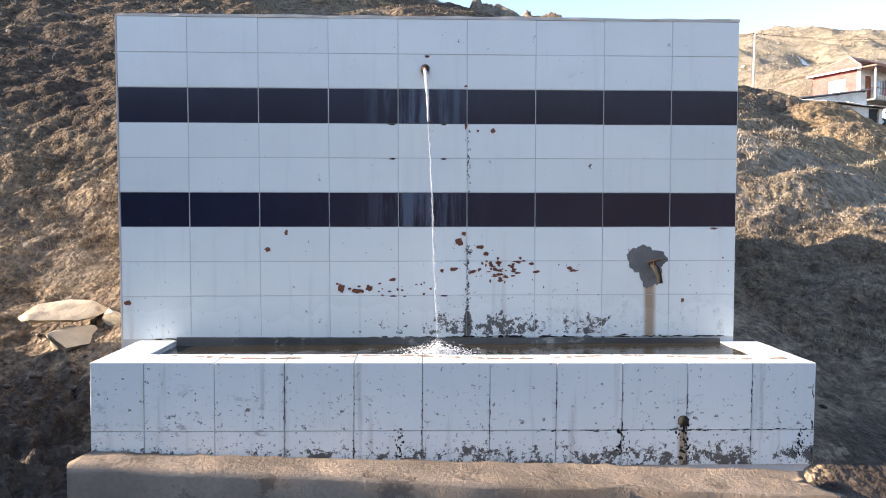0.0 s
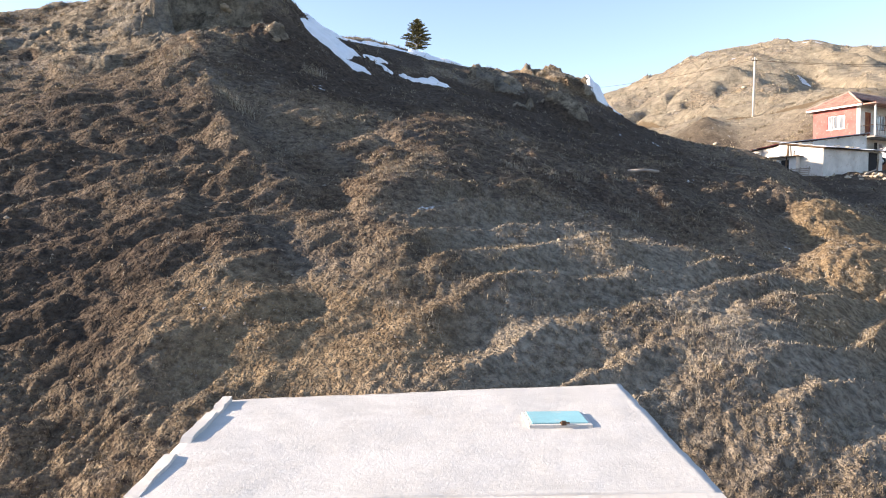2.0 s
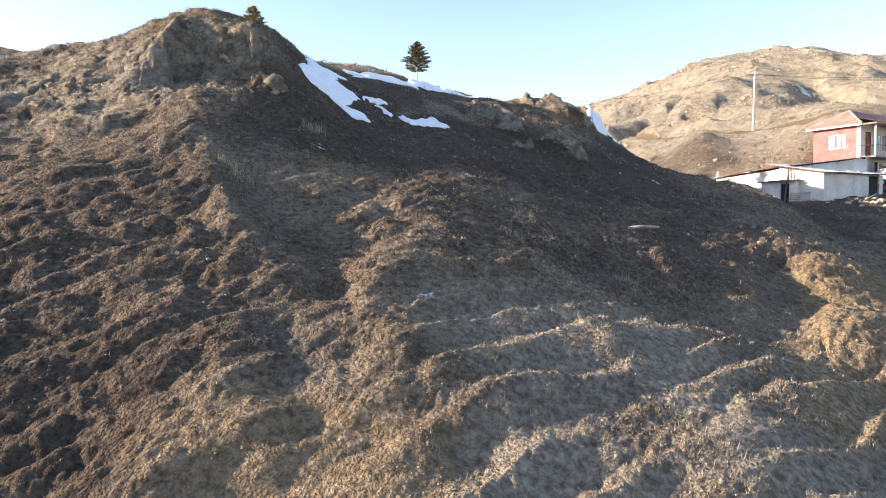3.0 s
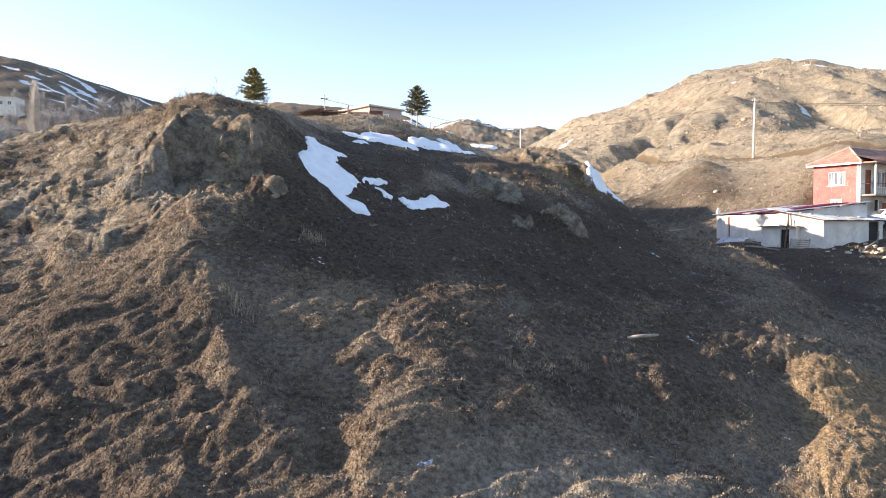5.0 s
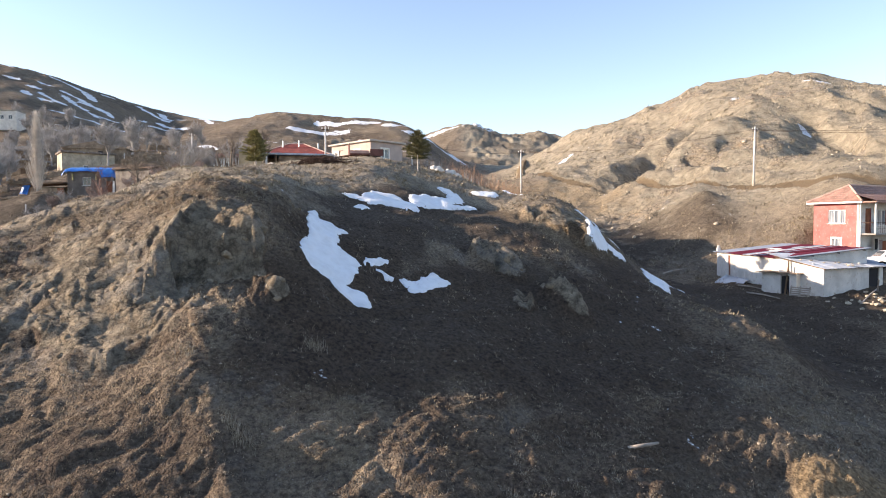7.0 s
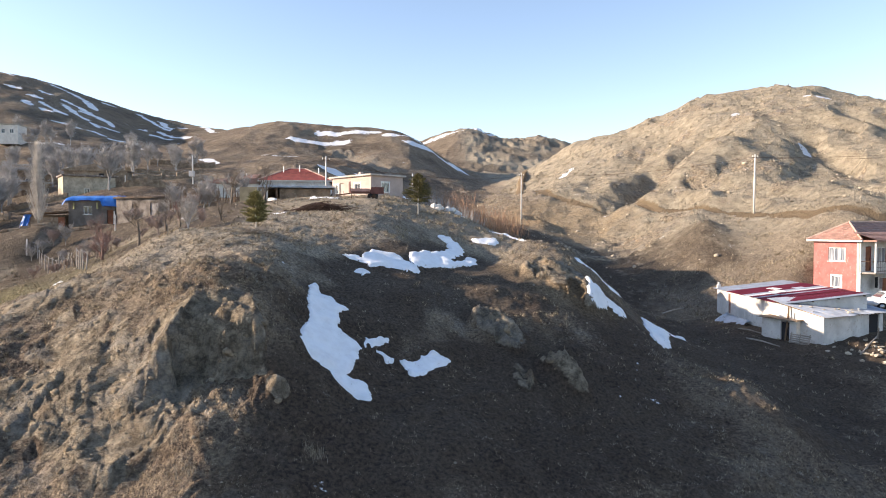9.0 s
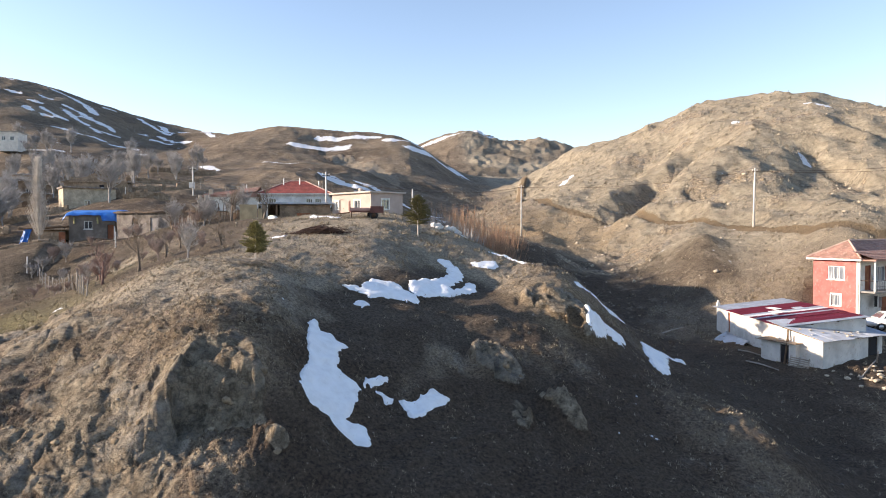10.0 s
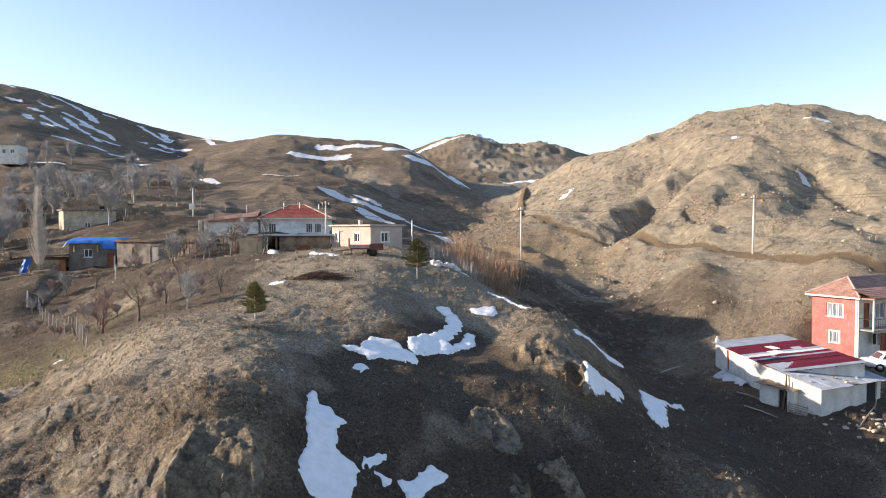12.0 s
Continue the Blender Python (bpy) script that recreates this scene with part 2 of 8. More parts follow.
SKYLINES = (seen_line(310, (-0.8, 0.235), (-0.668, 0.217), (-0.583, 0.198), (-0.498, 0.1716), (-0.413, 0.146), (-0.344, 0.135))
            + seen_line(250, (-0.293, 0.1375), (-0.251, 0.1426), (-0.191, 0.134), (-0.123, 0.1315), (-0.055, 0.1213))
            + seen_line(200, (0.201, 0.1085), (0.269, 0.1256), (0.367, 0.1614)) + seen_line(180, (0.44, 0.176), (0.508, 0.1844))
            + seen_line(165, (0.572, 0.1776), (0.668, 0.157), (0.8, 0.13))
            + seen_line(640, (-0.046, 0.116), (0.035, 0.14), (0.099, 0.1213), (0.15, 0.13), (0.201, 0.1145)))
SLOPES = [(-41.3, 223.9, 43.6), (-29.5, 208.7, 37.4), (-43, 170, 32.1), (-107, 258.9, 49.0), (-60, 150, 27), (-105, 170, 37.5), (-95, 130, 26), (-20.9, 167.6, 30.6), (-13, 110, 19.5),
          (-14, 140, 23), (4, 150, 19), (16, 180, 25), (-5, 215, 37), (10, 240, 32), (38, 315, 40), (-30, 330, 42), (-90, 350, 45), (-180, 430, 55), (75, 265, 42), (115, 250, 42),
          (155, 235, 38), (-40, 480, 48), (60, 460, 48), (160, 500, 50), (-60, 900, 90), (60, 900, 90), (200, 900, 80), (-250, 600, 90)]
OUTER = [(-14, 0, 1.6), (-25, 12, 8), (-40, 25, 9), (14, 0, -0.8), (30, 15, 0.5), (55, 35, 6), (-3, -3, 0.0), (3, -3, -0.1), (80, 70, 18), (130, 100, 32), (-100, 70, 15), (-170, 130, 26)]
CENTRE_Y = -4.0


def bent(x, y):
    r = np.hypot(x, y - CENTRE_Y)
    return 1.9 * np.arctan2(x, y - CENTRE_Y), np.log(r), r


def spline(spots, stiff=2e-4):
    """Thin-plate surface through the spots, in bearing and log distance, so that near and far forms have like detail."""
    p = np.array(spots, float)
    u, v, r = bent(p[:, 0], p[:, 1])
    n = len(p)
    d2 = (u[:, None] - u) ** 2 + (v[:, None] - v) ** 2
    a = np.zeros((n + 3, n + 3))
    a[:n, :n] = 0.5 * d2 * np.log(d2 + 1e-12) + np.eye(n) * stiff
    a[:n, n:] = np.c_[np.ones(n), u, v]
    a[n:, :n] = a[:n, n:].T
    w = np.linalg.solve(a, np.r_[p[:, 2] / r, 0, 0, 0])

    def height(x, y):
        x, y = np.asarray(x, float), np.asarray(y, float)
        uu, vv, rr = bent(x.ravel(), y.ravel())
        out = np.empty(len(uu))
        for i in range(0, len(uu), 20000):
            q = (uu[i:i + 20000, None] - u) ** 2 + (vv[i:i + 20000, None] - v) ** 2
            out[i:i + 20000] = (0.5 * q * np.log(q + 1e-12)) @ w[:n] + w[n] + w[n + 1] * uu[i:i + 20000] + w[n + 2] * vv[i:i + 20000]
        return (out * rr).reshape(x.shape)
    return height


big_form = spline(FOOT + LOWER + MIDDLE + CLIFF + KNOLL + GULLY + VALLEY + RIGHT_HILL + SKYLINES + SLOPES + OUTER)


# ---- noise for relief ----
def lattice(ix, iy, seed):
    h = (ix.astype(np.int64) * 374761393 + iy.astype(np.int64) * 668265263 + seed * 1274126177) & 0xFFFFFFFF
    h = ((h ^ (h >> 13)) * 1274126177) & 0xFFFFFFFF
    return (h ^ (h >> 16)) & 0xFFFF


def perlin(x, y, seed=0):
    ix, iy = np.floor(x), np.floor(y)
    fx, fy = x - ix, y - iy
    out = 0
    sx, sy = fx * fx * fx * (fx * (fx * 6 - 15) + 10), fy * fy * fy * (fy * (fy * 6 - 15) + 10)
    for dx in (0, 1):
        for dy in (0, 1):
            a = lattice(ix + dx, iy + dy, seed) * (2 * np.pi / 65536)
            g = np.cos(a) * (fx - dx) + np.sin(a) * (fy - dy)
            out = out + g * (sx if dx else 1 - sx) * (sy if dy else 1 - sy)
    return out * 1.5


def fbm(x, y, wave, octaves=4, seed=0):
    total, amp = 0, 1.0
    for k in range(octaves):
        total = total + amp * perlin(x / wave + 17.3 * k, y / wave - 9.1 * k, seed + k)
        wave, amp = wave / 2, amp / 2
    return total


def blocks(x, y, size, seed=0):
    """Broken blocks: a level for each cell, and how deep in a crack a place lies."""
    x, y = x / size, y / size
    ix, iy = np.floor(x), np.floor(y)
    d1, d2, level = np.full(x.shape, 9.0), np.full(x.shape, 9.0), np.zeros(x.shape)
    for dx in (-1, 0, 1):
        for dy in (-1, 0, 1):
            h = lattice(ix + dx, iy + dy, seed)
            px, py = ix + dx + (h & 255) / 255.0, iy + dy + (h >> 8) / 255.0
            d = np.hypot(x - px, y - py)
            new_best = d < d1
            d2 = np.where(new_best, d1, np.minimum(d2, d))
            tilt = ((h & 15) / 15 - 0.5) * (x - px) + ((h >> 4 & 15) / 15 - 0.5) * (y - py)
            level = np.where(new_best, lattice(ix + dx, iy + dy, seed + 5) / 65535 - 0.5 + 0.9 * tilt, level)
            d1 = np.minimum(d1, d)
    return level, np.clip(1 - (d2 - d1) / 0.22, 0, 1)


def smooth(v, lo, hi):
    t = np.clip((np.asarray(v, float) - lo) / (hi - lo), 0, 1)
    return t * t * (3 - 2 * t)


def near_line(x, y, pts):
    """Distance from a polyline in plan."""
    best = np.full(np.shape(x), 1e9)
    for (ax, ay), (bx, by) in zip(pts, pts[1:]):
        dx, dy = bx - ax, by - ay
        t = np.clip(((x - ax) * dx + (y - ay) * dy) / (dx * dx + dy * dy), 0, 1)
        best = np.minimum(best, np.hypot(x - ax - t * dx, y - ay - t * dy))
    return best


CRAG_LINES = [([(-12.5, 22), (-10, 21), (-8.6, 20.9), (-8.0, 21.6)], 1.5), ([(-14, 20), (-11, 18.8), (-9, 19)], 1.9), ([(1.9, 30.6), (2.9, 29.4)], 0.9),
              ([(4.8, 28.4), (5.4, 27.4)], 0.8), ([(3.0, 27.5), (3.4, 26.6)], 0.6), ([(5.2, 37.6), (6.4, 36.2), (7.2, 35.6)], 0.9), ([(6.6, 38.4), (7.6, 37)], 1.2), ([(-26, 34), (-21.5, 37)], 1.6), ([(-16, 25), (-13.5, 26)], 1.0)]
FAR_CRAGS = [([(33, 108), (38, 118), (47, 125)], 5), ([(60.6, 132), (66, 131.4), (71.5, 131.5)], 4.5), ([(42, 99.8), (47.3, 102)], 2.2), ([(38, 101), (37.6, 93)], 2.6), ([(42, 84), (46.5, 86.6)], 2.0),
             ([(54.7, 93), (59, 96)], 2.2), ([(46, 97.8), (53.3, 99.4)], 1.8), ([(46.7, 140), (51, 145)], 4), ([(41, 155), (45, 154)], 4), ([(58, 168), (64, 166)], 5), ([(34, 96), (35.3, 97.2)], 2.0),
             ([(28, 86), (29, 82)], 1.6), ([(-33, 212), (-22, 196), (-16, 175)], 6), ([(0, 620), (40, 640)], 25), ([(85, 630), (110, 640)], 20), ([(22, 84), (24, 78)], 3), ([(14, 80), (17, 76), (20, 76)], 1.6)]
# folds of the sunlit hill: a line in plan, its half width, its height
FOLDS = [([(28.5, 104), (31.8, 111.6), (36, 116.7), (40.6, 122), (46.7, 126), (50.5, 130)], 4.0, -3.6), ([(30, 99.8), (34.4, 103.2), (40.6, 106.6), (44, 111)], 4.5, 1.9),
         ([(50, 94), (53.7, 100), (58.8, 108.6), (60.5, 113), (62.7, 121), (65, 127.7)], 2.5, -0.35), ([(61, 131), (68, 130.5), (71, 129)], 3.0, 0.8), ([(66, 100), (70, 112), (76, 125)], 5.0, 0.7), ([(40, 140), (47, 150), (54, 158)], 6.0, -2.5)]
TRACK = [(75, 60), (41.3, 63.5), (37.5, 68), (35.5, 77), (31, 87.3), (28.3, 97.8), (23, 107.4), (18.3, 116.3), (16.5, 150), (22, 190), (34, 260)]
# old snow on the far slopes: a line in plan and its half width
HILL_SNOW = [([(-108, 168), (-98, 170)], 2.4), ([(-49, 222), (-34, 228)], 4.0), ([(-12, 228), (-2, 238), (6, 258)], 3.2), ([(-44, 168), (-39, 169)], 2.0),
             ([(-26, 146), (-18, 143), (-8, 141), (-2, 138)], 2.2), ([(-14, 132), (-4, 128), (1, 122)], 3.2), ([(-20, 150), (-15, 147)], 1.2), ([(-60, 165), (-55, 160)], 1.6), ([(60.2, 139), (62, 142)], 1.0),
             ([(80, 147), (84, 143.5)], 1.4), ([(60.3, 113.5), (58.9, 108.5)], 0.8), ([(27, 134), (28, 132)], 1.3), ([(27, 152), (29.5, 158)], 1.0), ([(24.6, 101), (26.4, 101.6)], 0.7)]
FAR_SNOW = [([(45, 462), (66, 480)], 6), ([(-45, 238), (-25, 243)], 2.5), ([(-20, 236), (-8, 244)], 2.5), ([(-30, 600), (10, 625)], 9), ([(30, 636), (60, 640)], 6), ([(100, 640), (128, 645)], 6)]
LEFT_STREAKS = [[(-203, 306), (-187, 289)], [(-174, 265), (-169, 264)], [(-165, 273), (-160, 271)], [(-159, 255), (-156, 255)], [(-175, 299), (-165, 294), (-153, 284)], [(-153, 284), (-143, 272)],
                [(-151, 241), (-147, 236)], [(-149, 248), (-143, 243), (-136, 237)], [(-142, 236), (-138, 233)], [(-153, 268), (-144, 263), (-136, 257), (-128, 256)], [(-147, 257), (-140, 251), (-132, 245)]]
LOW_STREAKS = [[(-139, 256), (-131, 257)], [(-125, 245), (-121, 247)], [(-128, 243), (-126, 241)], [(-152, 296), (-149, 298)], [(-139, 300), (-128, 289), (-116, 279)], [(-125, 294), (-117, 284)], [(-115, 292), (-112, 291)],
               [(-108, 299), (-93, 271)], [(-116, 272), (-103, 266)], [(-115, 264), (-108, 263)], [(-129, 221), (-121, 220)], [(-119, 222), (-114, 223)], [(-110, 220), (-104, 223)], [(-122, 266), (-120, 268)], [(-98, 209), (-94, 211)]]
OLD_SNOW = HILL_SNOW + FAR_SNOW + [(line, 2.0) for line in LEFT_STREAKS] + [(line, 1.8) for line in LOW_STREAKS]


def relief(x, y):
    """Ground height and the cover masks: rock, mud, road, pale meadow, dark soil deepened by painted shade."""
    r = np.hypot(x, y - CENTRE_Y)
    front = 1 - smooth(np.abs(np.arctan2(x, y - CENTRE_Y)), 1.15, 1.9)
    # out of view behind, an added hill rises to darken what the glaze mirrors
    z = big_form(x, np.where(front > 0, y, np.abs(y))) * front + (1 - front) * (0.05 * fbm(x, y, 30, 3, 5) * np.minimum(r, 60) / 6 - 0.02 * np.minimum(r, 8) + 12.5 * smooth(r, 9, 48) + 12 * smooth(r, 50, 300))
    off = np.nonzero(r > 75)
    fx, fy = x[off], y[off]
    fold_x = fx + 1.2 * fbm(fx, fy, 9, 3, 55)
    for line, wide, high in FOLDS:
        z[off] += high * np.exp(-(near_line(fold_x, fy, line) / wide) ** 2)
    z = z - 1.0 * smooth(-x, 24, 29) * (1 - smooth(-x, 50, 56)) * smooth(y, 65, 68) * (1 - smooth(y, 75, 79))
    level = smooth(x, 25, 29) * (1 - smooth(y - 0.3 * (x - 34), 58, 60.5)) * smooth(y, 46, 49) * (1 - smooth(x, 60, 70))
    z = z - level * np.maximum(z - (7.2 + 0.12 * (y - 45)), 0)
    warp_x, warp_y = fbm(x, y, 3.0, 3, 50), fbm(x, y, 3.0, 3, 60)
    rock = np.zeros_like(z)
    for line, wide in CRAG_LINES + FAR_CRAGS:
        s = max(0.3, wide * 0.5)
        rock = np.maximum(rock, 1 - smooth(near_line(x + s * warp_x, y + s * warp_y, line), wide * 0.4, wide * 1.2))
    rock = rock * smooth(fbm(x, y, 2.6, 4, 44) + 0.9 * smooth(r, 60, 80), -0.62, 0.1)
    hilly = smooth(r, 70, 110) * smooth(x, 12, 30)
    rock = np.maximum(rock, hilly * smooth(fbm(x, y, 11, 4, 71), 0.5, 0.85) * 0.8)
    spur = smooth(-x, 4.5, 7) * (1 - smooth(-x, 16, 20)) * smooth(y, 16.5, 18.5) * (1 - smooth(y, 27, 30))
    rock = np.maximum(rock, 0.5 * spur * smooth(fbm(x + 0.6 * y, 0.5 * y, 2.0, 4, 76), 0.0, 0.5))
    road = 1 - smooth(near_line(x + 0.4 * warp_x, y, TRACK), 0.6, 1.3)
    mud = (1 - smooth(np.hypot((x + 3.8) / 2.6, (y - 2.95) / 1.45) + 0.12 * warp_x, 0.75, 1.1)) * smooth(-x, 1.7, 2.0)
    # mud strip before the apron, its dark tone also painting the shade there
    mud = np.maximum(mud, 0.95 * (1 - smooth(np.abs(x), 2.2, 2.8)) * smooth(y, 1.6, 2.0) * (1 - smooth(y, 3.2, 3.4)))
    mud = np.maximum(mud, 0.9 * (1 - smooth(np.hypot((x - 3.2) / 1.5, (y - 2.8) / 1.4), 0.7, 1.1)))
    sunlit_meadow = smooth(y, 24, 30) * (1 - smooth(y, 58, 70)) * (1 - smooth(x, 2, 9)) * smooth(z, 10, 12) * 0.9
    # lower right slope: pale weedy ground, lightened to stand for sunlight on it
    sunlit_meadow = np.maximum(sunlit_meadow, 0.95 * smooth(x, -0.8, 1.2) * smooth(y, 6.5, 7.5) * (1 - smooth(y, 12, 14.5)))
    sunlit_meadow = np.maximum(sunlit_meadow, smooth(r, 60, 90) * smooth(x, 5, 25) * 0.75)
    # dark soil of lee slopes and gully, with their shade painted in
    soil_shade = (1 - smooth(near_line(x, y, [(0, 22.5), (3, 25), (8, 27), (12, 31), (11, 35)]) + 1.4 * warp_x, 3.6, 6.2)) * 0.95
    soil_shade = np.maximum(soil_shade, (1 - smooth(near_line(x, y, [(7, 18.5), (9, 22), (11, 25)]) + 1.2 * warp_x, 0.8, 2.8)) * 0.75)
    soil_shade = np.maximum(soil_shade, 0.5 * (1 - smooth(np.hypot(x - 11.3, y - 17.5), 2.0, 3.5)))
    soil_shade = np.maximum(soil_shade, (1 - smooth(near_line(x, y, [(1, 17), (4, 17), (7, 18)]) + 1.2 * warp_x, 1.2, 3.2)) * 0.6)
    soil_shade = np.maximum(soil_shade, (1 - smooth(near_line(x, y, [(0, 33), (2.5, 34.5)]) + 1.2 * warp_x, 2.0, 4.0)) * 0.9)
    soil_shade = np.maximum(soil_shade, (1 - smooth(near_line(x, y, [(17, 33), (18, 42), (16, 52), (12, 60), (16, 68)]) + 1.5 * warp_x, 4, 8)) * 0.9)
    soil_shade = np.maximum(soil_shade, 0.28 * smooth(r, 110, 150) * (1 - smooth(x / r, -0.32, -0.12)) * smooth(fbm(x, y, 40, 4, 64), -0.5, 0.1))
    soil_shade = np.maximum(soil_shade, smooth(r, 70, 100) * (1 - smooth(x / r, -0.02, 0.05)) * smooth(fbm(x, y, 25, 4, 66), -0.1, 0.35) * 0.55)
    soil_shade = np.maximum(soil_shade, 0.92 * smooth(-x, 11, 15) * smooth(y, 36, 42) * (1 - smooth(r, 95, 130)) * smooth(fbm(x, y, 7, 4, 68), -1.0, 0.0))
    # near left slope: dark soil, deepened where grazing sun leaves it dim
    soil_shade = np.maximum(soil_shade, 0.7 * smooth(y, 8, 10) * (1 - smooth(y, 15, 18)) * (1 - smooth(x + 0.5 * y, 1.5, 6.5)) * smooth(fbm(x, y, 3.2, 4, 69), -1.5, -0.4))
    soil_shade = np.maximum(soil_shade, 0.75 * smooth(r, 300, 400) * smooth(fbm(x, y, 60, 4, 63), -0.5, 0.3))
    soil_shade = np.maximum(soil_shade, (1 - smooth(near_line(x, y, [(-3.0, 23), (-3.2, 30), (-1.8, 35.5), (1.0, 39.0)]) + 1.2 * warp_x, 2.0, 3.6)) * 0.95)
    soil_shade = np.maximum(soil_shade, (1 - smooth(near_line(x, y, [(-4.4, 21.3), (-3.9, 18.8), (-2.0, 20)]) + 1.0 * warp_x, 1.1, 2.3)) * 0.9)
    soil_shade = np.maximum(soil_shade, 0.95 * smooth(y, 6.6, 8.0) * (1 - smooth(y, 10, 12)) * smooth(-x, 2.9, 4.2) * smooth(fbm(x, y, 2.2, 4, 169), -1.2, -0.2))
    soil_shade = soil_shade * (1 - 0.9 * (1 - smooth(np.hypot((x + 1.6) / 2.2, (y - 8.8) / 1.2) + 0.2 * warp_x, 0.6, 1.2)))
    soil_shade = np.maximum(soil_shade, 0.75 * (1 - smooth(near_line(x, y, [(9, 75), (14, 77), (20, 73), (25, 69)]) + 1.5 * warp_x, 3.5, 6.5)) * smooth(fbm(x, y, 6, 4, 172), -0.8, 0.0))
    soil_shade = soil_shade * (1 - 0.6 * smooth(x, 9.2, 11.5) * (1 - smooth(x, 14, 16)) * smooth(y, 20, 23) * (1 - smooth(y, 33, 36)))
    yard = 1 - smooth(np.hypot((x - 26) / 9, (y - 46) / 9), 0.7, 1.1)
    soil_shade = np.maximum(soil_shade, yard * 0.8)
    snow = np.zeros_like(z)
    drift, ragged_snow = fbm(fx, fy, 7, 4, 33), np.zeros(len(fx))
    for line, wide in OLD_SNOW:
        ragged_snow = np.maximum(ragged_snow, 1 - smooth(near_line(fx + 0.8 * wide * drift, fy, line), 0.25 * wide, 1.3 * wide))
    snow[off] = ragged_snow
    calm = 1 - 0.75 * np.maximum(road, yard * 0.7)
    beside = smooth(np.maximum(np.maximum(-1.95 - x, x - 2.0), np.maximum(3.1 - y, y - 6.7)), -0.1, 0.9)
    # relief by wavelength, each only where the sheet is fine enough for it
    lumps = 1 - 0.8 * np.maximum(road, 0.45 * sunlit_meadow)
    for wave, gain in ((140, 0.016), (70, 0.018), (35, 0.022), (17, 0.03), (8, 0.04), (4, 0.045), (2, 0.05), (1, 0.045), (0.5, 0.04)):
        fine = smooth(wave / r, 0.009, 0.024) * (1 - smooth(wave / r, 0.5, 1.2))
        form = perlin(x / wave + 3.1, y / wave, int(wave * 8))
        z = z + wave * fine * beside * gain * form * (calm if wave > 3 else lumps)
    # cushions of turf with creases between them
    bare = 1 - smooth(np.hypot((x + 1.7) / 2.4, (y - 8.6) / 1.3) + 0.2 * warp_x, 0.5, 1.2)
    turf = beside * (1 + 0.7 * smooth(-x, 2.6, 4.6) * (1 - smooth(y, 12, 16)) * smooth(y, 5, 7)) * (1 - 0.6 * bare) * lumps * (1 - 0.35 * soil_shade) * (1 - np.clip(rock, 0, 1)) * (1 - 0.5 * smooth(r, 40, 80))
    rougher = 1 + 0.5 * smooth(r, 15, 20) + 0.4 * smooth(r, 22, 30)
    for wave, gain in ((1.3, 0.045), (0.62, 0.075), (0.31, 0.115), (0.15, 0.24)):
        fine = smooth(wave / r, 0.0055, 0.012)
        z = z + wave * gain * fine * turf * (rougher if wave > 0.2 else 1) * (np.abs(perlin((0.8 * x + 0.6 * y) / wave * 0.6 + 0.5 * warp_y, (0.8 * y - 0.6 * x) / wave * 1.1 + 0.4 * warp_x, int(wave * 50))) * 2 - 0.7)
    # crags: rough rock with joints and loose blocks
    on = np.nonzero(rock > 0.02)
    bx, by, br = x[on] + 0.6 * warp_x[on], y[on] + 0.5 * warp_y[on] + 0.3 * z[on], r[on]
    lift = np.zeros(len(bx))
    far = smooth(br, 60, 90)
    for size, gain in ((9.0, 0.1), (4.2, 0.14), (1.7, 0.2), (0.8, 0.22), (0.4, 0.2)):
        level, crack = blocks(bx, by * 0.8, size, int(size * 10))
        lift = lift + size * gain * smooth(size / br, 0.012, 0.03) * (far if size > 2.5 else 1) * (level - 0.22 * crack)
    for wave, gain in ((12, 0.12), (6, 0.12), (3, 0.09), (1.5, 0.12), (0.75, 0.16), (0.38, 0.22), (0.19, 0.26)):
        form = 0.3 - np.abs(perlin(bx / wave, by / wave * 0.75, int(wave * 60) + 3)) * 1.3
        lift = lift + wave * gain * smooth(wave / br, 0.0055, 0.013) * (far if wave > 3.5 else 1) * form
    east = smooth(x[on], -1, 1)
    z[on] += (lift * (1 - 0.38 * (1 - far) * (1 - east) + 0.5 * east * (1 - far)) + (0.16 + 0.3 * east) * (1 - far)) * (1 - 0.5 * far) * np.clip(rock[on] * 1.2, 0, 1)
    # the cliff of the spur: a rib that stands forward, and to its right an alcove under an upright fluted face
    z = z + 0.55 * np.exp(-(near_line(x + 0.15 * warp_x, y, [(-9.1, 20.1), (-8.7, 21.2), (-8.1, 22.0)]) / 0.5) ** 2)
    z = z + 0.42 * np.exp(-(np.hypot(x + 5.05, y - 20.6) / 0.3) ** 2)
    cut = np.nonzero((x > -9.2) & (x < -4.2) & (y > 18.2) & (y < 24.3))
    cx, cy = x[cut], y[cut]
    inside = smooth(cx + 0.25 * fbm(cx, cy, 0.8, 3, 202), -8.5, -8.2) * (1 - smooth(cx + 0.3 * (cy - 21) + 0.2 * fbm(cx, cy, 0.7, 3, 203), -5.9, -5.3)) * smooth(cy, 18.5, 19.6) * (1 - smooth(cy, 22.8, 23.8))
    foot = 9.72 + 0.42 * (cy - 20.2) + 0.16 * fbm(cx, cy, 0.7, 4, 204)
    brow = 11.95 + 0.42 * (cy - 22) + 0.2 * fbm(cx, cy, 0.9, 4, 205)
    face = 21.0 + 0.3 * fbm(cx, 0.35 * cy, 1.2, 4, 201)
    step, joint = blocks(cx, cy * 1.6, 0.55, 206)
    chip, seam = blocks(cx + 0.3 * cy, cy * 2.2, 0.24, 207)
    step, joint = step + 0.55 * chip, np.maximum(joint, 0.6 * seam)
    climb = smooth(cy, face, face + 0.75)
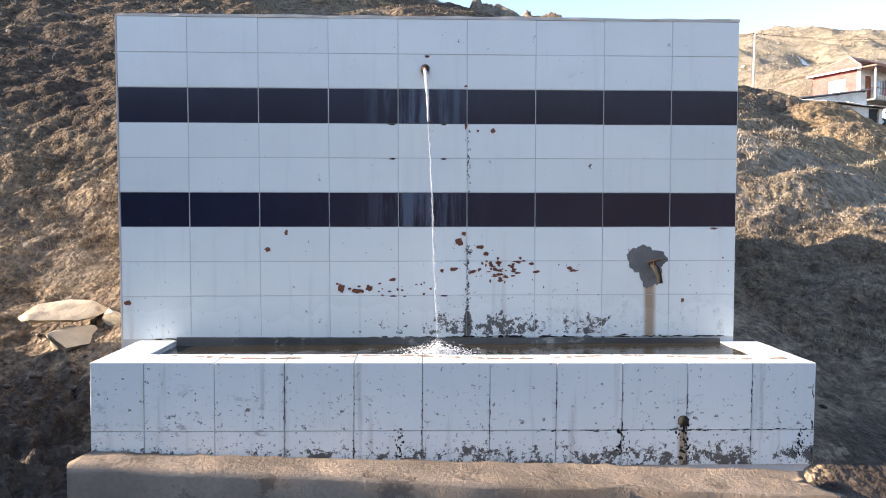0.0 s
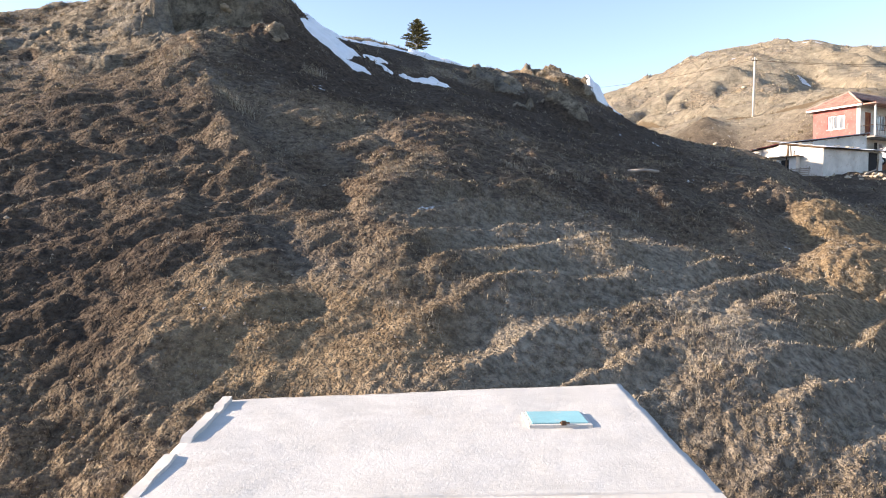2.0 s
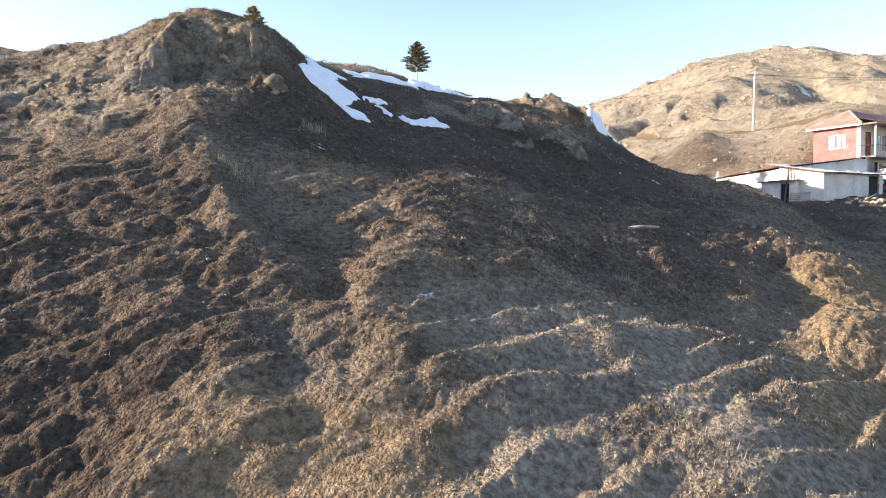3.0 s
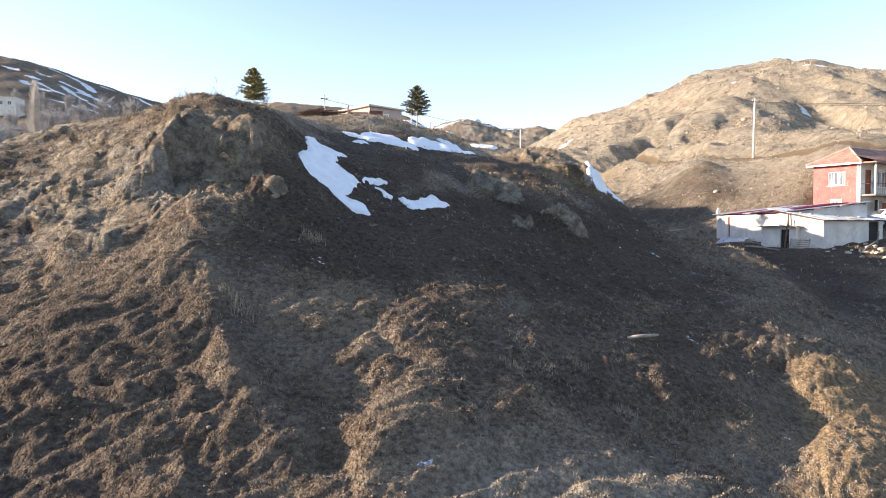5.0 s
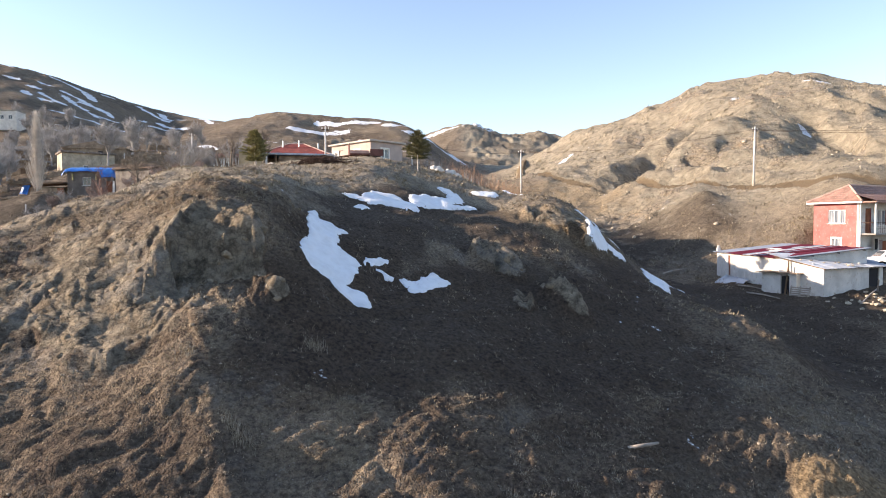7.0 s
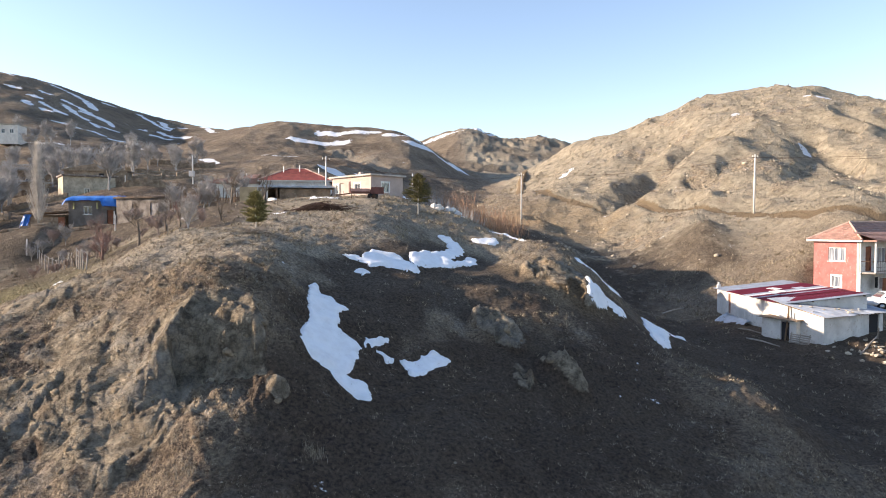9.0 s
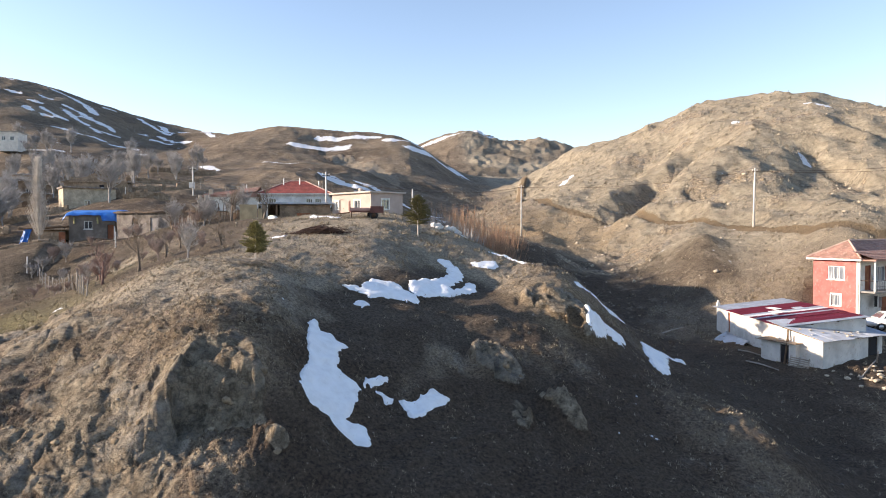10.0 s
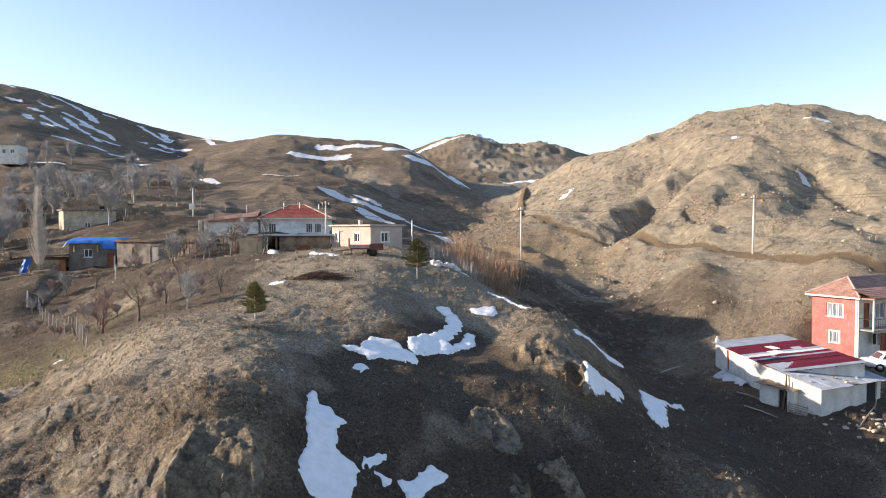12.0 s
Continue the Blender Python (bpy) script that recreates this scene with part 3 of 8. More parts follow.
    cliff = foot + (brow - foot) * np.clip(climb + 0.13 * step * smooth(climb, 0.02, 0.1) * (1 - smooth(climb, 0.75, 0.97)) - 0.12 * joint * smooth(climb, 0.02, 0.1) * (1 - smooth(climb, 0.7, 0.95)), 0, 1.05) + 0.13 * (0.3 - np.abs(perlin(cx / 0.35, cy / 0.22, 208)) * 1.3) + 0.26 * (0.3 - np.abs(perlin(cx / 0.95, cy / 0.6, 209)) * 1.3) * smooth(climb, 0.02, 0.2)
    cliff = np.where(cy < 20.3, np.minimum(cliff, z[cut] + 0.3 * smooth(cy, 19.4, 20.3)), cliff)
    z[cut] = z[cut] * (1 - inside) + cliff * inside
    rock = np.maximum(rock, 1 - smooth(np.hypot(x + 5.05, y - 20.6), 0.25, 0.5))
    rock[cut] = np.maximum(rock[cut], inside * smooth(cy, 20.7, 21.0))
    # worn ribs and runnels of the far hills
    hx, hy, hr = x[off], y[off], r[off]
    sway = fbm(hx, hy, 22, 3, 210)
    ribs = np.zeros(len(hx))
    for wave, gain in ((110, 0.022), (55, 0.012), (26, 0.05), (13, 0.055), (6.5, 0.06), (3.2, 0.06)):
        fold = 0.45 - np.abs(perlin((hx + 0.25 * hy) / wave + 0.7 * sway, (0.55 * hy - 0.2 * hx) / wave + 0.4 * sway, int(wave * 7) + 2)) * 1.8
        ribs = ribs + wave * gain * smooth(wave / hr, 0.012, 0.03) * fold * (smooth(hr, 380, 520) if wave > 40 else 1)
    z[off] += ribs * smooth(hr, 78, 100) * (1 - road[off]) * (0.45 + 0.55 * smooth(hx, 0, 25))
    # trampled mud, then two unseen banks added at left to shade mud and lane's edge
    z = z + mud * (x < 0) * (0.16 * np.abs(perlin(x / 0.24, y / 0.24, 7)) + 0.12 * np.abs(perlin(x / 0.11, y / 0.11, 8)) - 0.06)
    z = z + 3.3 * smooth(-x, 5.0, 8.5) * (1 - smooth(-x, 14, 20)) * smooth(2.75 - y, 0, 0.5) * (1 - smooth(-y, 0, 4))
    z = z + 0.8 * np.exp(-((x + 4.7) / 0.9) ** 2) * smooth(y, 2.9, 3.2) * (1 - smooth(y, 4.0, 4.6))
    z = z - 0.2 * smooth(x, 1.7, 1.9) * (1 - smooth(x, 5, 7)) * (1 - smooth(y, 3.0, 3.8))
    # cattle treads: low ridges that run slantwise up the slope, sharpest towards the right
    zone = smooth(y, 6.6, 7.6) * (1 - smooth(y, 12.5, 15.5)) * (1 - rock) * beside
    right = smooth(x + 0.25 * y, 0.2, 3.0)
    run, rise = 0.8 * x + 0.6 * y, 0.8 * y - 0.6 * x
    phase = rise / 0.84 + 0.5 * fbm(0.4 * run, rise, 2.2, 3, 90)
    saw = phase - np.floor(phase)
    tread = np.where(saw < 0.62, saw / 0.62, (1 - saw) / 0.38)
    z = z + zone * (0.05 + 0.14 * right * smooth(fbm(0.5 * run, rise, 2.4, 2, 95), -0.5, 0.3)) * (tread - 0.5)
    # a long swell with a hollow in its lee, and the cut bank at the foot of the spur
    along = near_line(x + 0.3 * warp_x, y, [(-6.3, 16.7), (-4.6, 14.4), (-3.0, 12.4)])
    lee = near_line(x + 0.3 * warp_x, y, [(-5.3, 16.5), (-3.6, 14.2), (-2.3, 12.3)])
    z = z + 0.3 * np.exp(-(along / 0.55) ** 2) - 0.12 * np.exp(-(lee / 0.6) ** 2)
    for cx, cy, wide, high in ((-2.4, 4.5, 0.5, 0.12), (-1.9, 12.2, 0.5, -0.2), (-1.2, 12.7, 0.7, 0.2), (-2.9, 7.9, 0.5, -0.15), (-3.6, 7.9, 0.5, 0.15), (12.2, 27.2, 3.0, -0.8), (1.0, 10.3, 0.8, 0.12), (3.0, 12.0, 0.6, 0.16),
                             (5.6, 15.1, 1.7, -0.38), (3.8, 11.2, 1.2, -0.2), (-0.2, 11.9, 1.0, -0.28), (-6.1, 16.3, 0.9, -0.28), (12.5, 37.3, 3.0, -0.45), (9.6, 17.6, 1.2, -0.2), (7.2, 36.7, 1.6, 0.55), (4.6, 38.4, 1.5, 0.25), (2.7, 30.6, 0.9, 0.35), (5.2, 27.9, 0.8, 0.3), (3.9, 15.0, 1.4, -0.33), (9.3, 14.6, 1.8, 0.3), (8.0, 11.8, 1.5, 0.22)):
        z = z + high * np.exp(-((x - cx) ** 2 + (y - cy) ** 2) / wide ** 2)
    edge = 8.2 + 0.527 * (y - 15.5) + 0.3 * warp_x
    z = z + (0.34 * smooth(x - edge, 0, 1.3) - 0.22 * np.exp(-((x - edge + 0.5) / 0.5) ** 2)) * smooth(y, 13.5, 15) * (1 - smooth(y + 0.3 * warp_y, 19.6, 20.4)) * (1 - smooth(x, 13.5, 18))
    bank = smooth(r, 60, 80) * smooth(x, 12, 30) * (1 - road)
    z = z + bank * 0.07 * np.sin(z * 3.0 + 3 * fbm(x, y, 20, 3, 97))
    # level beds: under the fountain, its apron
    box = (x > -1.8) & (x < 1.72) & (y > 3.95) & (y < 6.5)
    z = np.where(box, np.minimum(z, 0.2), z)
    pool = (x > -1.75) & (x < 1.86) & (y > 3.2) & (y < 4.0)
    z = np.where(pool, np.minimum(z, -0.05), z)
    apron = smooth(x, -1.95, -1.75) * (1 - smooth(x, 1.8, 1.95)) * smooth(y, 2.0, 2.2) * (1 - smooth(y, 3.3, 3.5))
    z = z * (1 - apron) + (0.035 * fbm(x, y, 0.4, 4, 221) - 0.055 - 0.025 * (x + 1.9)) * apron
    # ochre bare soil, its bright warm tone also painting sunlight on bank and knob
    sunlit_ochre = smooth(x - edge, -0.2, 0.4) * smooth(y, 9.5, 11.5) * (1 - smooth(y + 0.3 * warp_y, 19.8, 21)) * (1 - smooth(x, 14, 18))
    sunlit_ochre = np.maximum(sunlit_ochre, 0.8 * (1 - smooth(np.hypot((x - 16) / 12, (y - 98) / 16) + 0.15 * warp_x, 0.6, 1.1)))
    sunlit_ochre = np.maximum(sunlit_ochre, 0.8 * bare)
    sunlit_ochre = np.maximum(sunlit_ochre, 0.45 * (1 - smooth(np.hypot((x - 6.5) / 4, (y - 38) / 4.5) + 0.15 * warp_x, 0.6, 1.1)))
    green = smooth(-x, 19, 22) * (1 - smooth(-x, 44, 50)) * smooth(y, 34, 38) * (1 - smooth(y, 47, 51))
    return z, dict(green=green, sunlit_ochre=sunlit_ochre, rock=rock, mud=mud, road=road, sunlit_meadow=sunlit_meadow, soil_shade=soil_shade, snow=snow, far=smooth(r, 40, 85))


def ground_z(x, y):
    return float(relief(np.array([float(x)]), np.array([float(y)]))[0][0])


def build_ground():
    ring = np.r_[np.linspace(0.02, 5.0, 24), 5.0 * np.exp(np.arange(1, 99) * 0.007), 10.0 * np.exp(np.arange(1, 301) * 0.0037), 30.3 * np.exp(np.arange(1, 81) * 0.0055),
                 47.1 * np.exp(np.arange(1, 321) * 0.008475), 709 * np.exp(np.arange(1, 15) * 0.1)]
    half = np.r_[np.linspace(0, 37.5, 420), 37.5 + 142.5 * np.linspace(0, 1, 46)[1:] ** 1.25]
    ang = np.radians(np.r_[-half[:0:-1], half[:-1]])
    a, r = np.meshgrid(ang, ring)
    x, y = (r * np.sin(a)), (CENTRE_Y + r * np.cos(a))
    z, masks = relief(x.ravel(), y.ravel())
    rows, cols = x.shape
    co = np.c_[x.ravel(), y.ravel(), z]
    i = np.arange(rows - 1)[:, None] * cols
    j = np.arange(cols)[None, :]
    k = (j + 1) % cols
    quads = np.stack([(i + j), (i + k), (i + cols + k), (i + cols + j)], -1).reshape(-1, 4)
    me = bpy.data.meshes.new("ground")
    me.vertices.add(len(co))
    me.vertices.foreach_set("co", co.ravel())
    me.loops.add(quads.size)
    me.loops.foreach_set("vertex_index", quads.ravel().astype(np.int32))
    me.polygons.add(len(quads))
    me.polygons.foreach_set("loop_start", np.arange(0, quads.size, 4, dtype=np.int32))
    me.polygons.foreach_set("loop_total", np.full(len(quads), 4, dtype=np.int32))
    me.polygons.foreach_set("use_smooth", np.ones(len(quads), dtype=bool))
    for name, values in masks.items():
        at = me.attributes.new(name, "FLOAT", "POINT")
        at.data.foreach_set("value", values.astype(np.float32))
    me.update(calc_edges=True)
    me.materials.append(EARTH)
    return tagged(new("ground", me), "dry winter hillside of straw-coloured grass, bare soil and crags", "ground", kind="structure")


ground = build_ground()


# ---- building kit ----
def thing(name, label, category, at=(0, 0, 0), turn=0.0, group="", kind=""):
    ob = new(name)
    ob.empty_display_size = 0.2
    ob.matrix_world = pose(*at, 0, 0, turn)
    return tagged(ob, label, category, group, kind)


def mesh_of(name, bm, material, shade=False):
    me = bpy.data.meshes.new(name)
    bm.normal_update()
    bm.to_mesh(me)
    bm.free()
    if shade:
        me.polygons.foreach_set("use_smooth", np.ones(len(me.polygons), dtype=bool))
    for m in (material if isinstance(material, (list, tuple)) else [material]):
        me.materials.append(m)
    return me


def part(name, bm, material, parent, label="", shade=False):
    me = mesh_of(name, bm, material, shade) if isinstance(bm, bmesh.types.BMesh) else bm
    ob = new(name, me)
    ob.parent = parent
    if label:
        ob["label"] = label
    return ob


def lone(name, bm, material, label, category, at=(0, 0, 0), turn=0.0, group="", kind="", shade=False):
    ob = new(name, mesh_of(name, bm, material, shade))
    ob.matrix_world = pose(*at, 0, 0, turn)
    return tagged(ob, label, category, group, kind)


def box(bm, x0, x1, y0, y1, z0, z1, bevel=0.0, m=None):
    g = bmesh.ops.create_cube(bm, size=1, matrix=Matrix.Translation(((x0 + x1) / 2, (y0 + y1) / 2, (z0 + z1) / 2)) @ Matrix.Diagonal((x1 - x0, y1 - y0, z1 - z0, 1)))
    if bevel:
        edges = list({e for v in g["verts"] for e in v.link_edges})
        made = bmesh.ops.bevel(bm, geom=edges, offset=bevel, segments=1, affect="EDGES", profile=0.6)
        vs = list({v for f in made["faces"] for v in f.verts} | {v for v in g["verts"] if v.is_valid})
    else:
        vs = g["verts"]
    if m is not None:
        bmesh.ops.transform(bm, matrix=m, verts=vs)
    return bm


def slab(*a, bevel=0.0, m=None):
    return box(bmesh.new(), *a, bevel=bevel, m=m)


def tube(bm, pts, radii, sides=8, caps=True):
    """A round bar along points, with its radius at each."""
    pts = [Vector(p) for p in pts]
    radii = radii if isinstance(radii, (list, tuple)) else [radii] * len(pts)
    rings, up = [], Vector((0.13, 0.27, 0.95))
    for i, p in enumerate(pts):
        d = (pts[min(i + 1, len(pts) - 1)] - pts[max(i - 1, 0)]).normalized()
        a = d.cross(up if abs(d.dot(up)) < 0.95 else Vector((1, 0, 0))).normalized()
        b = d.cross(a)
        rings.append([bm.verts.new(p + radii[i] * (math.cos(t) * a + math.sin(t) * b)) for t in (2 * math.pi * k / sides for k in range(sides))])
    for lo, hi in zip(rings, rings[1:]):
        for k in range(sides):
            bm.faces.new((lo[k], lo[(k + 1) % sides], hi[(k + 1) % sides], hi[k]))
    if caps:
        bm.faces.new(rings[0][::-1]), bm.faces.new(rings[-1])
    return bm


def bar(pts, radii, sides=8):
    return tube(bmesh.new(), pts, radii, sides)


def prism(bm, outline, y0, y1, m=None):
    """A body with the outline (x, z) carried from y0 to y1."""
    a = [bm.verts.new((x, y0, z)) for x, z in outline]
    b = [bm.verts.new((x, y1, z)) for x, z in outline]
    n = len(outline)
    bm.faces.new(a), bm.faces.new(b[::-1])
    for i in range(n):
        bm.faces.new((a[(i + 1) % n], a[i], b[i], b[(i + 1) % n]))
    bmesh.ops.recalc_face_normals(bm, faces=bm.faces[:])
    if m is not None:
        bmesh.ops.transform(bm, matrix=m, verts=a + b)
    return bm


def boulder(size, rng, rough=0.28, flat=0.75, levels=2):
    """A broken stone: a cut and pitted icosphere."""
    bm = bmesh.new()
    bmesh.ops.create_icosphere(bm, subdivisions=levels, radius=1)
    cuts = [(Vector((rng.uniform(-1, 1), rng.uniform(-1, 1), rng.uniform(-1, 1))).normalized(), rng.uniform(0.45, 0.85)) for _ in range(9)]
    seed = Vector((rng.uniform(0, 90), rng.uniform(0, 90), 0))
    for v in bm.verts:
        for d, h in cuts:
            over = v.co.dot(d) - h
            if over > 0:
                v.co -= d * over
        v.co *= 1 + rough * noise.noise(v.co * 1.7 + seed)
        v.co = Vector((v.co.x * size[0] / 2, v.co.y * size[1] / 2, v.co.z * size[2] / 2 * flat + size[2] * 0.3))
    return bm


# ---- the tiled fountain ----
def glaze(name, pale, deep, stain, dirt=(0.36, 0.33, 0.29), worn=1.0):
    k = Mat(name, 0.16, 0, 0.5)
    tone = k.mix(k.piece(), pale, deep)
    cloud = k.noise(2.6, 5, 0.6)
    c = k.mix(k.times(k.ramp(cloud, 0.42, 0.75), 0.3), tone, stain)
    runs = k.noise(16, 6, 0.65, k.at((1, 1, 0.07)))
    low = k.ramp(k.axis(2), 1.25, 0.1)
    c = k.mix(k.times(k.ramp(runs, 0.52, 0.8), k.sum(0.1 * worn, k.times(low, 0.42 * worn))), c, dirt)
    specks = k.ramp(k.sum(k.noise(34, 5, 0.7), k.times(low, 0.09)), 0.70, 0.735)
    c = k.mix(k.times(specks, 0.75), c, (0.07, 0.06, 0.055))
    if worn < 1:
        wash = k.times(k.ramp(k.sum(k.sum(k.axis(0), 0.13), 0, "ABSOLUTE"), 0.42, 0.05), k.ramp(runs, 0.45, 0.66))
        c = k.mix(k.times(wash, 0.42), c, (0.17, 0.25, 0.35))
    # rust that has run down below the old tap, and off the drain
    for cx, top, wide in ((1.235, 0.86, 0.05), (1.225, 0.16, 0.035)):
        side = k.ramp(k.axis(1), 3.55, 3.65) if top > 0.5 else 1.0
        off = k.sum(k.sum(k.axis(0), -cx), k.times(k.sum(runs, -0.5), 0.06))
        across = k.ramp(k.sum(off, 0, "ABSOLUTE"), wide, wide * 0.25)
        c = k.mix(k.times(k.times(k.times(across, side), k.ramp(k.axis(2), top + 0.02, top - 0.06)), 0.8), c, (0.3, 0.17, 0.06))
    # splashed dirt: a ragged crust along the feet of wall and trough, smudges, and growth out of the wettest joint
    n, patchy, z, x = k.noise(24, 10, 0.78), k.noise(5, 8, 0.7), k.axis(2), k.axis(0)
    crust = k.sum(k.times(n, 0.6), k.times(patchy, 0.4))
    foot = k.times(k.ramp(z, 0.14, 0.0), 0.12)
    wall_foot = k.times(k.times(k.ramp(z, 0.72, 0.56), k.ramp(z, 0.5, 0.54)), k.ramp(k.sum(k.sum(x, -0.3), 0, "ABSOLUTE"), 1.1, 0.2))
    joint = k.times(k.times(k.ramp(k.sum(k.sum(x, -0.148), 0, "ABSOLUTE"), 0.035, 0.004), k.ramp(z, 1.15, 0.6)), k.ramp(k.axis(1), 3.6, 3.7))
    black = k.ramp(k.sum(k.sum(crust, foot), k.sum(k.times(wall_foot, 0.12), k.times(joint, 0.13))), 0.615, 0.628)
    smudge = k.noise(8, 9, 0.78, k.at((1, 1, 1.9)))
    grey = k.times(k.ramp(k.sum(smudge, k.times(k.ramp(x, 0.4, -1.7), 0.06)), 0.6, 0.68), k.times(k.ramp(z, 0.5, 0.1), 0.7))
    worn_white = k.times(k.ramp(k.noise(7, 10, 0.8), 0.52, 0.6), k.times(k.ramp(x, 0.35, 1.1), k.times(k.ramp(z, 0.78, 0.62), k.ramp(z, 0.5, 0.54))))
    c = k.mix(k.times(worn_white, 0.5), c, (0.42, 0.42, 0.39))
    c = k.mix(k.times(grey, worn), c, (0.27, 0.26, 0.25))
    c = k.mix(k.times(black, 0.9), c, (0.04, 0.034, 0.03))
    return k.done(c, k.sum(k.sum(0.14, k.times(low, 0.16)), k.times(cloud, 0.1)), cloud, 0.003, 0.25)


WHITE_GLAZE = glaze("white_glazed_tile", (0.81, 0.85, 0.815), (0.86, 0.895, 0.86), (0.7, 0.745, 0.73))
NAVY_GLAZE = glaze("navy_glazed_tile", (0.007, 0.010, 0.028), (0.010, 0.014, 0.036), (0.014, 0.024, 0.06), (0.04, 0.06, 0.11), 0.5)
GROUT = plain("dirty_grout", (0.58, 0.58, 0.57), 0.9, grain=60)
RENDER_WHITE = plain("whitewashed_cement", (0.62, 0.59, 0.54), 0.9, grain=25, vary=0.12, dist=0.01, wear=(0.55, 0.515, 0.465))


def washed_roof():
    """Old limewash on cement: pale, with grey water stains, dark specks of lichen and fine cracks."""
    k = Mat("stained_limewash", 0.92, 0, 0.25)
    c = k.mix(k.ramp(k.noise(2.2, 6, 0.6), 0.35, 0.7), (0.55, 0.535, 0.5), (0.63, 0.615, 0.58))
    c = k.mix(k.times(k.ramp(k.noise(1.1, 7, 0.7), 0.54, 0.68), 0.55), c, (0.43, 0.4, 0.36))
    c = k.mix(k.times(k.ramp(k.noise(19, 5, 0.7), 0.62, 0.7), 0.5), c, (0.36, 0.33, 0.29))
    c = k.mix(k.ramp(k.noise(46, 4, 0.7), 0.71, 0.74), c, (0.12, 0.105, 0.09))
    crack = k.cells(1.3, k.at((1, 1, 1), 0.4), "DISTANCE_TO_EDGE")
    c = k.mix(k.times(k.ramp(k.sum(crack, k.times(k.sum(k.noise(9, 4), -0.5), 0.06)), 0.008, 0.001), 0.12), c, (0.35, 0.32, 0.29))
    return k.done(c, 0.92, k.noise(30, 7, 0.7), 0.008, 0.7)


ROOF_WASH = washed_roof()
CEMENT = plain("grey_cement", (0.33, 0.31, 0.28), 0.92, grain=40, vary=0.25, dist=0.012)
APRON = plain("rough_apron_concrete", (0.25, 0.195, 0.145), 0.93, grain=38, vary=0.4, dist=0.03, wear=(0.15, 0.115, 0.085))
CLAY = plain("bare_brick_red_clay", (0.2, 0.075, 0.045), 0.9, grain=70, vary=0.35)
GRIME = plain("black_algae_crust", (0.02, 0.018, 0.016), 0.85, grain=90, vary=0.4, dist=0.004)
IRON = plain("rusty_iron", (0.11, 0.065, 0.04), 0.75, 0.5, grain=60, vary=0.4)
BRASS = plain("grimy_brass", (0.022, 0.019, 0.015), 0.85, 0.0, grain=60, vary=0.4)
STEEL = plain("galvanised_steel", (0.5, 0.51, 0.52), 0.4, 0.9, grain=40)
HATCH_BLUE = plain("pale_turquoise_paint", (0.26, 0.52, 0.56), 0.5, grain=30, wear=(0.45, 0.6, 0.6))

FW, FH = 3.615, 2.37
fountain = thing("fountain", "village fountain box clad in white tiles with two navy bands", "fountain", (-1.865, 3.845, 0), 2.0)
COLS = [0.0] + [0.395 + 0.403 * k for k in range(8)] + [FW]
LEVELS = [2.365, 2.162, 1.962, 1.761, 1.561, 1.361, 1.16, 0.958, 0.756, 0.503]
tiles_made = {}


def tile_mesh(w, h, t, material):
    key = (round(w, 3), round(h, 3), round(t, 3), material.name)
    if key not in tiles_made:
        tiles_made[key] = mesh_of("tile", slab(-w / 2, w / 2, -t / 2, t / 2, -h / 2, h / 2, bevel=0.0018), material)
    return tiles_made[key]


def lay_tiles(parent, xs, zs, y, t, gap, pick, rng):
    """Upright tiles between the joint lines, each set a hair out of true."""
    for c in range(len(xs) - 1):
        for r in range(len(zs) - 1):
            m = pick(r, c)
            w, h = xs[c + 1] - xs[c] - gap * (1.9 if m is NAVY_GLAZE else 1), zs[r] - zs[r + 1] - gap
            ob = part("tile", tile_mesh(w, h, t, m), None, parent)
            ob.location = ((xs[c] + xs[c + 1]) / 2, y - t / 2 + rng.uniform(-0.0012, 0.0012), (zs[r] + zs[r + 1]) / 2)
            ob.rotation_euler = (rng.uniform(-0.003, 0.003), 0, rng.uniform(-0.003, 0.003))


def ragged(bm, cx, cz, w, h, y, rng, t=0.0016):
    """One flake with a torn outline, lying on the upright face at y."""
    n = rng.randint(9, 14)
    ring = []
    for k in range(n):
        a = 2 * math.pi * k / n
        s = rng.uniform(0.5, 1.0)
        ring.append((cx + s * w / 2 * math.cos(a), cz + s * h / 2 * math.sin(a)))
    a = [bm.verts.new((x, y - t, z)) for x, z in ring]
    b = [bm.verts.new((x, y + 0.001, z)) for x, z in ring]
    bm.faces.new(a)
    for i in range(n):
        bm.faces.new((a[(i + 1) % n], a[i], b[i], b[(i + 1) % n]))


